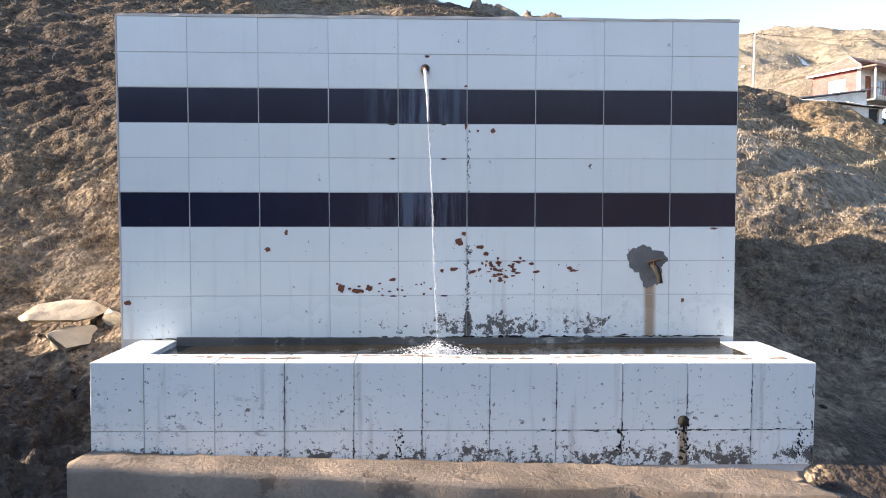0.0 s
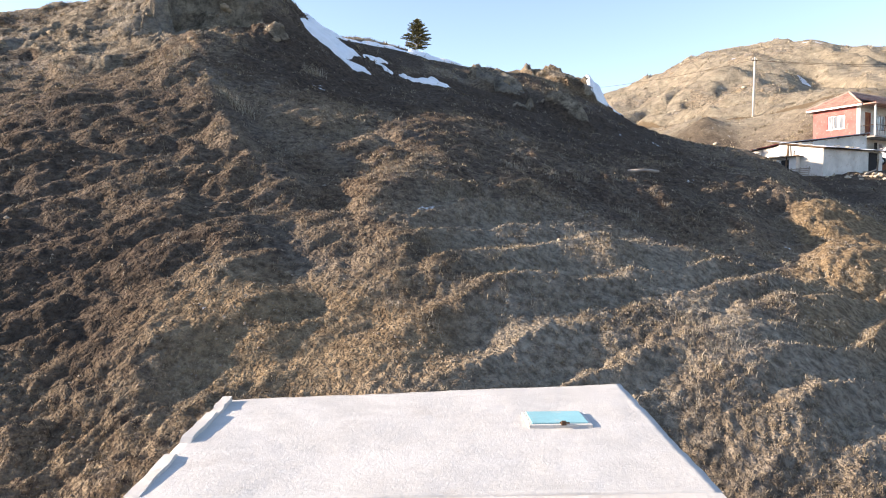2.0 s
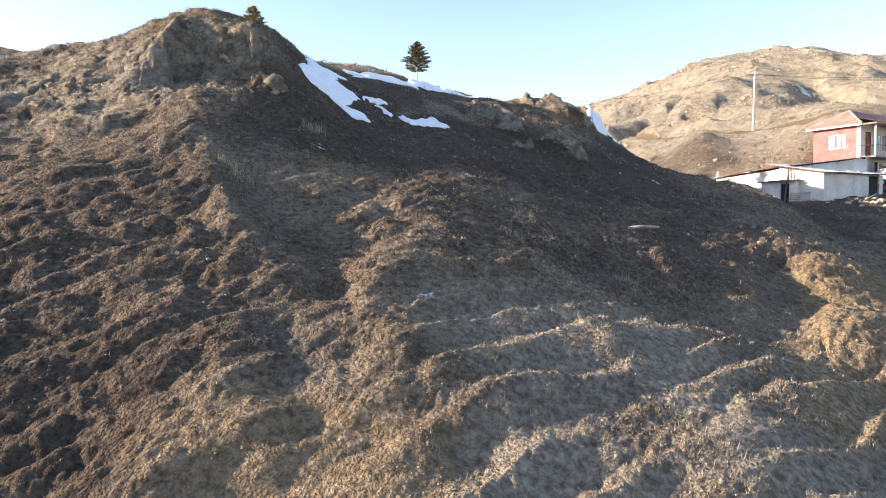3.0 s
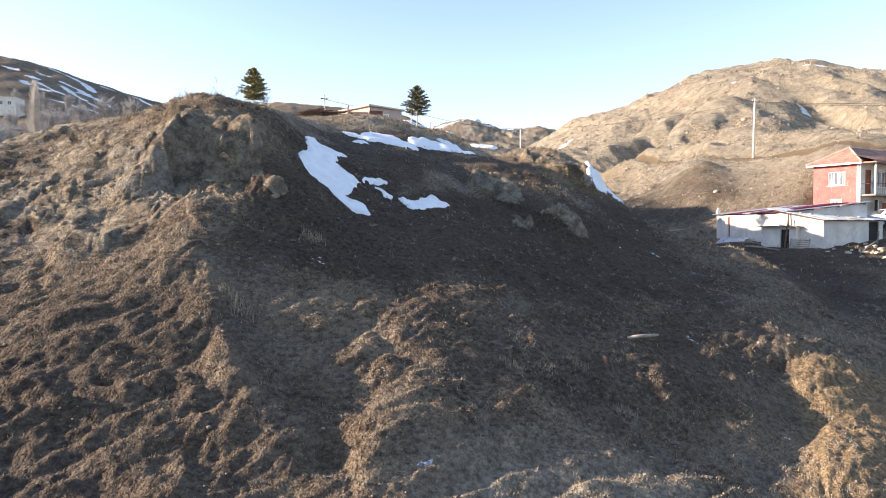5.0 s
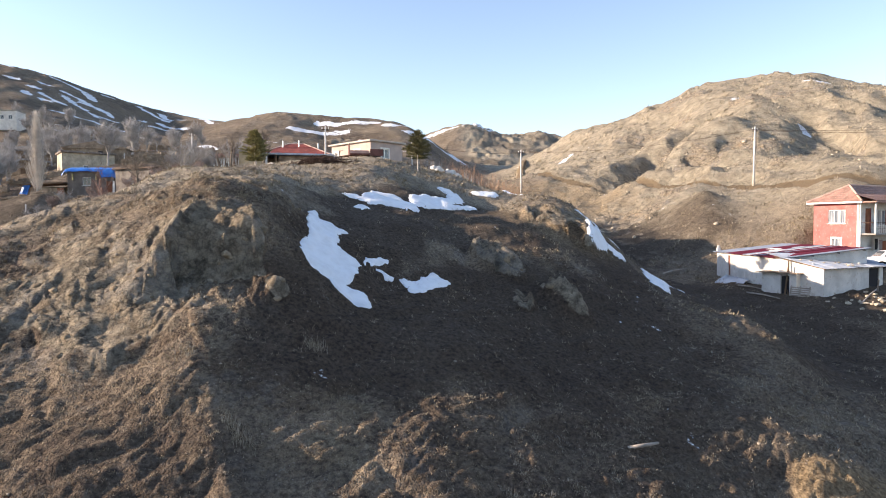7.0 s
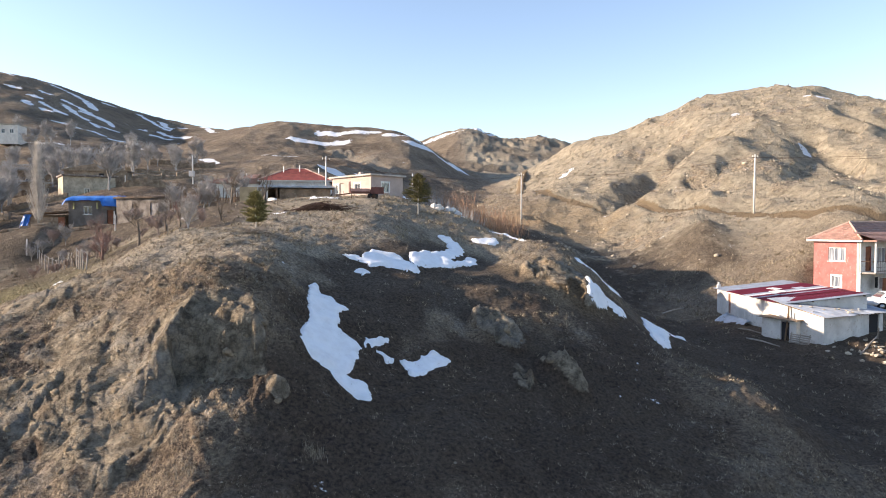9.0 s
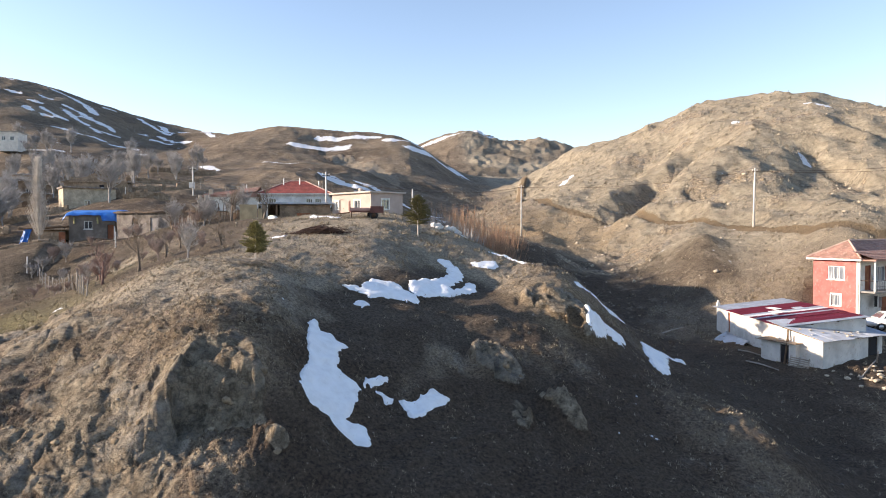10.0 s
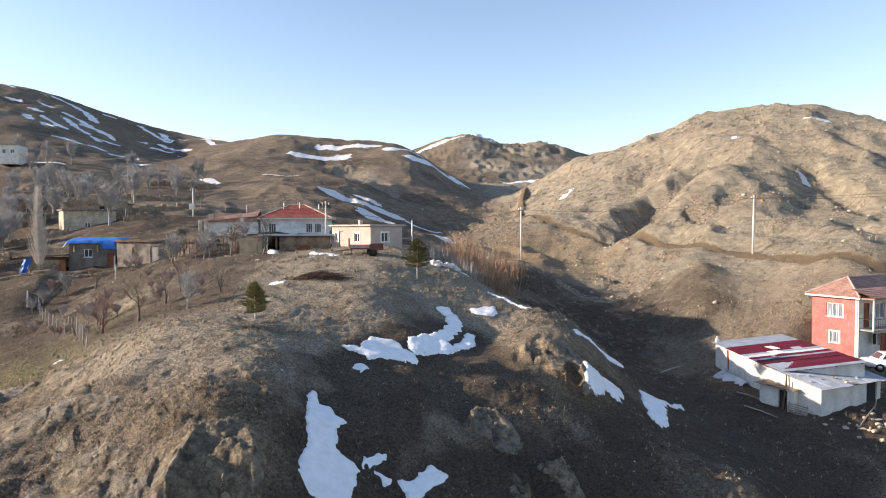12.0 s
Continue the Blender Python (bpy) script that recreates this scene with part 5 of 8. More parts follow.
def fit_window(parent, o, m, surround=None, bars=1, t=0.2, pane=None):
    u0, u1, z0, z1 = o[:4]
    win = part("window", slab(u0 + 0.05, u1 - 0.05, 0.1, 0.112, z0 + 0.05, z1 - 0.05, m=m), pane or PANE, parent, "glazed window")
    bm = bmesh.new()
    for a in ((u0, u0 + 0.06, z0, z1), (u1 - 0.06, u1, z0, z1), (u0 + 0.06, u1 - 0.06, z0, z0 + 0.06), (u0 + 0.06, u1 - 0.06, z1 - 0.06, z1)):
        box(bm, a[0], a[1], 0.06, 0.15, a[2], a[3], m=m)
    for k in range(bars):
        c = u0 + (u1 - u0) * (k + 1) / (bars + 1)
        box(bm, c - 0.03, c + 0.03, 0.07, 0.14, z0 + 0.06, z1 - 0.06, m=m)
    part("frame", bm, FRAME, win, "white frame")
    part("sill", slab(u0 - 0.06, u1 + 0.06, -0.07, 0.05, z0 - 0.06, z0 - 0.002, bevel=0.008, m=m), surround or FRAME, win)
    if surround:
        bm = bmesh.new()
        s = 0.12
        for a in ((u0 - s, u0 - 0.001, z0 - 0.07, z1 + s), (u1 + 0.001, u1 + s, z0 - 0.07, z1 + s), (u0 - 0.001, u1 + 0.001, z1 + 0.001, z1 + s)):
            box(bm, a[0], a[1], -0.025, -0.001, a[2], a[3], m=m)
        part("surround", bm, surround, win)


def fit_door(parent, o, m, material, name="door"):
    u0, u1, z0, z1 = o[:4]
    n = max(2, round((u1 - u0) / 0.18))
    bm = bmesh.new()
    for k in range(n):
        box(bm, u0 + 0.03 + (u1 - u0 - 0.06) * k / n, u0 + 0.026 + (u1 - u0 - 0.06) * (k + 1) / n, 0.08, 0.115, z0 + 0.01, z1 - 0.04, m=m)
    door = part(name, bm, material, parent, "boarded door")
    part("handle", slab(u1 - 0.14, u1 - 0.11, 0.045, 0.078, z0 + 0.95, z0 + 1.08, m=m), IRON, door)


def corrugated(w, length, pitch, amp, sag=0.0):
    """A wavy sheet: ridges along y, width along x, 1.5 cm thick."""
    bm = bmesh.new()
    n = max(4, int(w / pitch * 4))
    rows = 5
    for layer, dz in ((0, 0.0), (1, -0.015)):
        for j in range(rows):
            for i in range(n + 1):
                x, y = w * i / n, length * j / (rows - 1)
                bm.verts.new((x, y, dz + amp * math.sin(2 * math.pi * x / pitch) - sag * math.sin(math.pi * j / (rows - 1)) + (0.01 * noise.noise(Vector((x, y, 3))))))
    bm.verts.ensure_lookup_table()
    per = rows * (n + 1)
    for j in range(rows - 1):
        for i in range(n):
            a = j * (n + 1) + i
            bm.faces.new([bm.verts[k] for k in (a, a + 1, a + n + 2, a + n + 1)])
            bm.faces.new([bm.verts[per + k] for k in (a, a + n + 1, a + n + 2, a + 1)])
    rim = [j * (n + 1) for j in range(rows)] + [(rows - 1) * (n + 1) + i for i in range(1, n + 1)] + [j * (n + 1) + n for j in range(rows - 2, -1, -1)] + [i for i in range(n - 1, 0, -1)]
    for a, b in zip(rim, rim[1:] + rim[:1]):
        bm.faces.new([bm.verts[k] for k in (a, b, per + b, per + a)])
    bmesh.ops.recalc_face_normals(bm, faces=bm.faces[:])
    return bm


def tiled_slope(bm, a, b, c, d, course=0.33, lift=0.035):
    """Overlapping courses between eave a-b and top c-d (b under c); each course is a thin tilted slab of pans."""
    a, b, c, d = map(Vector, (a, b, c, d))
    n = max(2, int(((c + d) / 2 - (a + b) / 2).length / course))
    up = (b - a).cross(d - a).normalized()
    if up.z < 0:
        up = -up
    for k in range(n):
        s0, s1 = k / n, min(1.0, (k + 1.12) / n)
        l0, r0, l1, r1 = a.lerp(d, s0), b.lerp(c, s0), a.lerp(d, s1), b.lerp(c, s1)
        m = max(1, int((r0 - l0).length / 0.24))
        top, low = [], []
        for i in range(m + 1):
            e = up * (0.022 if i % 2 else 0.0)
            top.append((bm.verts.new(l0.lerp(r0, i / m) + up * lift + e), bm.verts.new(l1.lerp(r1, i / m) + up * 0.004 + e)))
        for i in range(m):
            bm.faces.new((top[i][0], top[i + 1][0], top[i + 1][1], top[i][1]))
        for i in range(m + 1):
            low.append(bm.verts.new(l0.lerp(r0, i / m) - up * 0.01))
        for i in range(m):
            bm.faces.new((low[i], low[i + 1], top[i + 1][0], top[i][0]))


def hip_roof(parent, w, d, h, rise, over, material, ridge=None, label=""):
    """Hipped roof over 0..w by 0..d at height h."""
    x0, x1, y0, y1 = -over, w + over, -over, d + over
    run = min(x1 - x0, y1 - y0) / 2
    if x1 - x0 >= y1 - y0:
        p, q = (x0 + run, (y0 + y1) / 2, h + rise), (x1 - run - 0.001, (y0 + y1) / 2, h + rise)
        faces = [((x0, y0, h), (x1, y0, h), q, p), ((x1, y1, h), (x0, y1, h), p, q), ((x0, y1, h), (x0, y0, h), p, p), ((x1, y0, h), (x1, y1, h), q, q)]
    else:
        p, q = ((x0 + x1) / 2, y0 + run, h + rise), ((x0 + x1) / 2, y1 - run - 0.001, h + rise)
        faces = [((x0, y0, h), (x1, y0, h), p, p), ((x1, y1, h), (x0, y1, h), q, q), ((x0, y1, h), (x0, y0, h), p, q), ((x1, y0, h), (x1, y1, h), q, p)]
    bm = bmesh.new()
    corners = [bm.verts.new(v) for v in ((x0, y0, h), (x1, y0, h), (x1, y1, h), (x0, y1, h), p, q)]
    bmesh.ops.convex_hull(bm, input=corners)
    roof = part("roof", bm, material, parent, label)
    bm = bmesh.new()
    for f in faces:
        tiled_slope(bm, f[0], f[1], f[2], f[3])
    tagged(part("roof_tiles", bm, material, roof), kind="stuff")
    caps = bmesh.new()
    for a, b in ((p, q), ((x0, y0, h), p), ((x1, y0, h), q if x1 - x0 >= y1 - y0 else p), ((x0, y1, h), p if x1 - x0 >= y1 - y0 else q), ((x1, y1, h), q)):
        a, b = Vector(a) + Vector((0, 0, 0.05)), Vector(b) + Vector((0, 0, 0.05))
        k = max(2, int((b - a).length / 0.35))
        for i in range(k):
            tube(caps, [a.lerp(b, i / k), a.lerp(b, min(1, (i + 1.08) / k))], [0.085, 0.07], 7)
    tagged(part("ridge_tiles", caps, plain(material.name + "_ridge", (0.5, 0.36, 0.3), 0.85, grain=9, vary=0.2), roof), kind="stuff")
    fascia = bmesh.new()
    for s in ((x0, x1, y0, y0 + 0.03), (x0, x1, y1 - 0.03, y1), (x0, x0 + 0.03, y0 + 0.03, y1 - 0.03), (x1 - 0.03, x1, y0 + 0.03, y1 - 0.03)):
        box(fascia, s[0], s[1], s[2], s[3], h - 0.14, h - 0.004)
    part("fascia", fascia, FRAME, roof, "pale eaves board")
    return roof


def four_walls(name, parent, w, d, h, t, front, left, right, back, material, label=""):
    """Walls with openings; returns the face frames front and left (x along the face, y inward)."""
    mf = Matrix.Identity(4)
    ml = Matrix.Translation((0, d, 0)) @ Matrix.Rotation(radians(-90), 4, "Z")
    mr = Matrix.Translation((w, 0, 0)) @ Matrix.Rotation(radians(90), 4, "Z")
    mb = Matrix.Translation((w, d, 0)) @ Matrix.Rotation(radians(180), 4, "Z")
    bm = bmesh.new()
    holed(bm, w, h, t, front, mf), holed(bm, w, h, t, back, mb)
    for m, holes in ((ml, left), (mr, right)):
        inner = [(u0 - t, u1 - t, z0, z1) for u0, u1, z0, z1 in holes]
        holed(bm, d - 2 * t, h, t, inner, m @ Matrix.Translation((t, 0, 0)))
    bmesh.ops.remove_doubles(bm, verts=bm.verts[:], dist=1e-4)
    return part(name, bm, material, parent, label), mf, ml


def red_house():
    w, d, h, t = 9.5, 3.8, 5.25, 0.22
    h0 = thing("village_house", "two-storey house with weathered red plaster and clay tile roof", "house", (33.9, 54.6, 8.35), 29)
    side = [(1.1, 2.55, 3.45, 4.6), (1.45, 2.2, 1.25, 2.2)]          # along the left face, from its far end
    side = [(d - b, d - a, z0, z1) for a, b, z0, z1 in side]
    walls, mf, ml = four_walls("wall", h0, w, d, h, t, [(0.9, 1.75, 2.65, 4.7), (2.3, 4.0, 3.3, 4.6), (5.2, 6.6, 3.3, 4.6), (3.4, 4.4, 0.0, 2.0)], side, [], [], RED_PLASTER, "faded red plaster walls")
    fit_window(h0, side[0], ml, None, 2, pane=CURTAIN), fit_window(h0, side[1], ml, FRAME, 0, pane=CURTAIN)
    for o in ((2.3, 4.0, 3.3, 4.6), (5.2, 6.6, 3.3, 4.6)):
        fit_window(h0, o, mf, None, 2, pane=CURTAIN)
    fit_door(h0, (0.9, 1.75, 2.65, 4.7), mf, RUST_WOOD), fit_door(h0, (3.4, 4.4, 0.0, 2.0), mf, RUST_WOOD)
    skin = bmesh.new()
    holed(skin, w, h - 0.03, 0.012, [(0.9, 1.75, 2.65, 4.7), (2.3, 4.0, 3.3, 4.6), (5.2, 6.6, 3.3, 4.6), (3.4, 4.4, 0.0, 2.0)], Matrix.Translation((0.0, -0.015, 0.0)))
    part("front_plaster", skin, WHITE_PLASTER, walls, "white limewashed front")
    balcony = part("balcony", slab(0.15, w - 0.2, -1.25, -0.016, 2.5, 2.64, bevel=0.02), CEMENT, h0, "cement balcony slab")
    part("rail", tube(tube(bar([(0.2, -1.2, 3.5), (w - 0.25, -1.2, 3.5)], 0.025), [(0.2, -1.2, 3.5), (0.2, -0.03, 3.5)], 0.025), [(0.2, -1.2, 3.05), (w - 0.25, -1.2, 3.05)], 0.012), IRON, balcony, "iron railing")
    for k in range(14):
        part("baluster", bar([(0.22 + k * 0.33, -1.2, 2.64), (0.22 + k * 0.33, -1.2, 3.49)], 0.011, 5), IRON, balcony)
    part("downpipe", bar([(0.06, -0.08, 0.1), (0.06, -0.08, 5.2)], 0.05), FRAME, h0, "white downpipe")
    part("corner_strip", slab(-0.014, -0.002, -0.015, 0.16, 0, h - 0.02), WHITE_PLASTER, walls)
    for k, u in enumerate((1.75, 2.25)):
        bm = bmesh.new()
        bmesh.ops.create_grid(bm, x_segments=5, y_segments=8, size=0.5, matrix=Matrix.Translation((u, -0.5, 1.75 - 0.1 * k)) @ Matrix.Rotation(radians(90), 4, "X") @ Matrix.Diagonal((0.42, 0.9, 1, 1)))
        for v in bm.verts:
            v.co.y += 0.06 * math.sin(v.co.x * 17 + k) + 0.02 * noise.noise(v.co * 5)
        faces = bm.faces[:]
        bmesh.ops.solidify(bm, geom=faces, thickness=0.012)
        part("washing", bm, CLOTH if k else GRIME, balcony, "washing hung under the balcony", True)
    part("clothes_line", bar([(0.1, -0.5, 2.2), (5.0, -0.5, 2.2)], 0.006, 5), STEEL, balcony)
    hip_roof(h0, w, d, h, 1.45, 0.42, ROOF_TILES, label="faded clay tile hip roof")
    porch = bmesh.new()
    tiled_slope(porch, (-0.3, -1.5, h + 0.02), (w, -1.5, h + 0.02), (w, 0.4, h + 0.62), (-0.3, 0.4, h + 0.62))
    deck = part("porch_roof", slab(-0.3, w, -1.5, -0.41, h - 0.12, h - 0.01), ROOF_TILES, h0, "lower tiled roof over the balcony")
    tagged(part("roof_tiles", porch, ROOF_TILES, deck), kind="stuff")
    for x in (0.16, 3.0, 6.0):
        part("porch_post", slab(x, x + 0.12, -1.24, -1.12, 2.64, h - 0.12, bevel=0.01), FRAME, h0)
    dish = bmesh.new()
    bmesh.ops.create_cone(dish, segments=18, radius1=0.3, radius2=0.1, depth=0.09, matrix=Matrix.Translation((1.98, -0.3, 3.55)) @ Matrix.Rotation(radians(70), 4, "X"))
    part("satellite_dish", dish, TIN_GREY, h0, "grey satellite dish", True)


red_house()


def long_shed():
    w, d, h, t = 5.6, 11.6, 2.15, 0.28
    s = thing("shed", "long limewashed shed roofed with mixed red and grey tin", "shed", (23.45, 45.9, 7.2), -0.5)
    doors = [(2.3, 2.75, 0.35, 2.0)]
    walls, mf, ml = four_walls("wall", s, w, d, h, t, [], doors, [], [], WHITE_PLASTER, "peeling limewashed walls")
    fit_door(s, doors[0], ml, RUST_WOOD)
    for y0 in (d - t, 0):
        part("gable", prism(bmesh.new(), [(0.0, h + 0.002), (w, h + 0.002), (w, h + 0.66)], y0, y0 + t), WHITE_PLASTER, walls)
    rng = random.Random(12)
    y = -0.3
    for k, (width, m) in enumerate(((0.6, TIN_GREY), (1.0, TIN_RED), (1.1, TIN_RED), (1.1, TIN_RED), (0.5, TIN_GREY), (0.6, TIN_RED), (0.8, TIN_WHITE), (0.5, TIN_GREY), (1.0, TIN_RED), (1.0, TIN_RED), (1.0, TIN_RED), (0.9, TIN_GREY), (0.9, TIN_GREY), (1.0, TIN_GREY))):
        ob = part("roof_sheet", corrugated(width + 0.05, 6.1, 0.16, 0.018), m, s, {TIN_RED: "dark red tin sheet", TIN_GREY: "dull grey tin sheet", TIN_WHITE: "pale tin sheet"}[m])
        ob.matrix_local = Matrix.Translation((-0.35, y + width, h + 0.06 + rng.uniform(0, 0.02) + 0.012 * (k % 2))) @ Matrix.Rotation(radians(-90), 4, "Z") @ Matrix.Rotation(radians(6.5 + rng.uniform(-0.25, 0.25)), 4, "X")
        y += width
    for a in ((1.8, 4.6, 1.2, 0.8), (2.4, 6.2, 1.3, 0.55), (3.6, 5.4, 1.0, 0.7), (1.2, 3.6, 0.9, 0.3)):
        ob = part("patch_sheet", corrugated(a[3], a[2], 0.16, 0.014), TIN_WHITE if a[2] > 1 else TIN_GREY, s, "loose patch of pale tin")
        ob.matrix_local = Matrix.Translation((a[0], a[1], h + 0.175 + a[0] * 0.114)) @ Matrix.Rotation(radians(-6.5), 4, "Y") @ Matrix.Rotation(radians(rng.uniform(-8, 8)), 4, "Z")
    for k in range(4):
        x = 0.1 + k * 1.75
        part("purlin", bar([(x, -0.2, h + 0.01 + x * 0.112), (x, d + 0.2, h + 0.01 + x * 0.112)], 0.045, 6), TIMBER, s)
    part("vent_pot", tube(slab(-0.1, 0.16, d - 0.35, d - 0.1, h + 0.1, h + 0.42, bevel=0.02), [(0.03, d - 0.22, h + 0.42), (0.03, d - 0.22, h + 0.62)], 0.08), POST_GREY, s, "small pale chimney pot")
    # plastic sheet laid over feed against the wall foot
    bm = bmesh.new()
    bmesh.ops.create_grid(bm, x_segments=8, y_segments=22, size=0.5, matrix=Matrix.Translation((-0.75, 7.2, 0)) @ Matrix.Diagonal((1.5, 4.8, 1, 1)))
    for v in bm.verts:
        v.co.z = 0.5 + 0.6 * v.co.x + 0.22 * noise.noise(v.co * 1.7) + 0.08 * noise.noise(v.co * 4)
        v.co.z = max(v.co.z, -0.2)
    bmesh.ops.solidify(bm, geom=bm.faces[:], thickness=0.02)
    ob = lone("ground_sheet", bm, PALE_SHEET, "pale plastic sheet spread over fodder by the shed", "sheet", (23.3, 45.9, 7.05), -0.5, shade=True)


long_shed()


def front_shed():
    w, d, h, t = 6.1, 3.3, 1.8, 0.28
    s = thing("shed", "small white shed with tin roof weighed down by stones", "shed", (24.65, 43.3, 7.0), 25)
    walls, mf, ml = four_walls("wall", s, w, d, h, t, [(4.6, 5.7, 0.25, 1.75)], [], [], [], WHITE_PLASTER, "uneven limewashed walls")
    fit_door(s, (4.6, 5.7, 0.25, 1.75), mf, DARK_DOOR)
    for x0 in (0, w - t):
        part("gable", prism(bmesh.new(), [(0, h + 0.002), (d, h + 0.002), (d, h + 0.62)], -x0 - t, -x0, m=Matrix.Rotation(radians(90), 4, "Z")), WHITE_PLASTER, walls)
    rng = random.Random(8)
    for k in range(7):
        ob = part("roof_sheet", corrugated(1.0, 4.5, 0.16, 0.016), TIN_GREY, s)
        ob.matrix_local = Matrix.Translation((-0.35 + k * 0.97, -0.35 + rng.uniform(-0.12, 0.1), h + 0.05 + 0.02 * (k % 2))) @ Matrix.Rotation(radians(10.5 + rng.uniform(-0.5, 0.5)), 4, "X")
    for k in range(16):
        x = -0.2 + k * 0.42
        part("rafter", bar([(x, -0.3, h + 0.015), (x + rng.uniform(-0.05, 0.05), d + 0.2, h + 0.69)], 0.03, 6), TIMBER, s)
    for k in range(26):
        x, y = rng.uniform(-0.1, w), rng.uniform(-0.2, 3.4)
        st = lone("stone", boulder((rng.uniform(0.16, 0.34), rng.uniform(0.14, 0.28), rng.uniform(0.1, 0.2)), rng, levels=1), WHITE_PLASTER if k % 3 == 0 else FIELDSTONE, "pale stone holding down the tin roof", "stone", group="stones on the shed roof")
        p = s.matrix_world @ Vector((x, y, h + 0.075 + (y + 0.35) * 0.185))
        st.matrix_world = pose(p.x, p.y, p.z, 0, 0, rng.uniform(0, 360))
    # annex between the sheds, with a dark doorway and an earth roof
    a = thing("annex", "low annex with dark doorway and ragged earth roof", "shed", (22.35, 46.9, 6.85), -62)
    aw, amf, _ = four_walls("wall", a, 2.6, 1.4, 1.55, 0.2, [(1.45, 2.1, 0.1, 1.4)], [], [], [], WHITE_PLASTER)
    fit_door(a, (1.45, 2.1, 0.1, 1.4), amf, DARK_DOOR)
    top = bmesh.new()
    bmesh.ops.create_grid(top, x_segments=14, y_segments=9, size=0.5, matrix=Matrix.Translation((1.3, 0.65, 0)) @ Matrix.Diagonal((3.1, 1.9, 1, 1)))
    for v in top.verts:
        v.co.z = 1.6 + 0.08 * noise.noise(v.co * 3)
        v.co.x += 0.08 * noise.noise(v.co * 4 + Vector((9, 0, 0)))
    made = bmesh.ops.extrude_face_region(top, geom=top.faces[:])
    for v in [g for g in made["geom"] if isinstance(g, bmesh.types.BMVert)]:
        v.co.z = 1.555
    bmesh.ops.recalc_face_normals(top, faces=top.faces[:])
    part("earth_roof", top, ADOBE, a, "ragged earth and brush roof")
    # leaning timbers, pallet and scrap in the yard
    for x, y, z0, dx, dy, ln in ((23.35, 45.2, 6.7, 0.05, 0.1, 2.6), (23.15, 45.3, 6.7, 0.08, -0.05, 2.3)):
        lone("prop_pole", bar([(0, 0, 0), (dx * ln, dy * ln, ln)], [0.07, 0.05], 7), TIMBER, "weathered timber prop leaning on the shed", "pole", (x, y, z0))
    pal = thing("pallet", "bleached wooden rack leaning on the shed wall", "pallet", (23.0, 44.6, 6.75), -66)
    for k in range(6):
        part("slat", slab(0, 1.5, 0.1 + k * 0.03, 0.13 + k * 0.03, 0.08 + k * 0.13, 0.17 + k * 0.13), PALE_WOOD, pal)
    for x in (0.05, 0.72, 1.4):
        part("leg", bar([(x, 0.05, -0.1), (x, 0.32, 0.9)], 0.03, 6), PALE_WOOD, pal)


front_shed()


def lean_to():
    s = thing("lean_to", "open lean-to with a white tin roof on posts", "shed", (32.0, 59.6, 8.0), 20)
    ob = part("roof_sheet", corrugated(4.2, 3.4, 0.2, 0.02), TIN_WHITE, s, "white tin roof")
    ob.matrix_local = Matrix.Translation((-1.3, -0.2, 2.0)) @ Matrix.Rotation(radians(-12), 4, "Y") @ Matrix.Rotation(radians(3), 4, "X")
    for x, y in ((-1.1, 0), (2.4, 0), (-1.1, 2.9), (2.4, 2.9)):
        part("post", bar([(x, y, -0.6), (x, y, 2.06 + (x + 1.3) * 0.21)], 0.06, 7), TIMBER, s)
    part("back_wall", slab(-1.3, 2.5, 2.98, 3.15, -0.6, 1.9), ADOBE, s)
    rng = random.Random(3)
    for k in range(14):
        x, y = rng.uniform(-0.9, 2.3), rng.uniform(0.3, 2.6)
        part("log", bar([(x, y, 0.2 + 0.1 * (k % 4)), (x + rng.uniform(-0.6, 0.6), y + rng.uniform(-0.5, 0.5), 0.25 + 0.1 * (k % 4))], rng.uniform(0.05, 0.1), 7), PALE_WOOD, s)


lean_to()


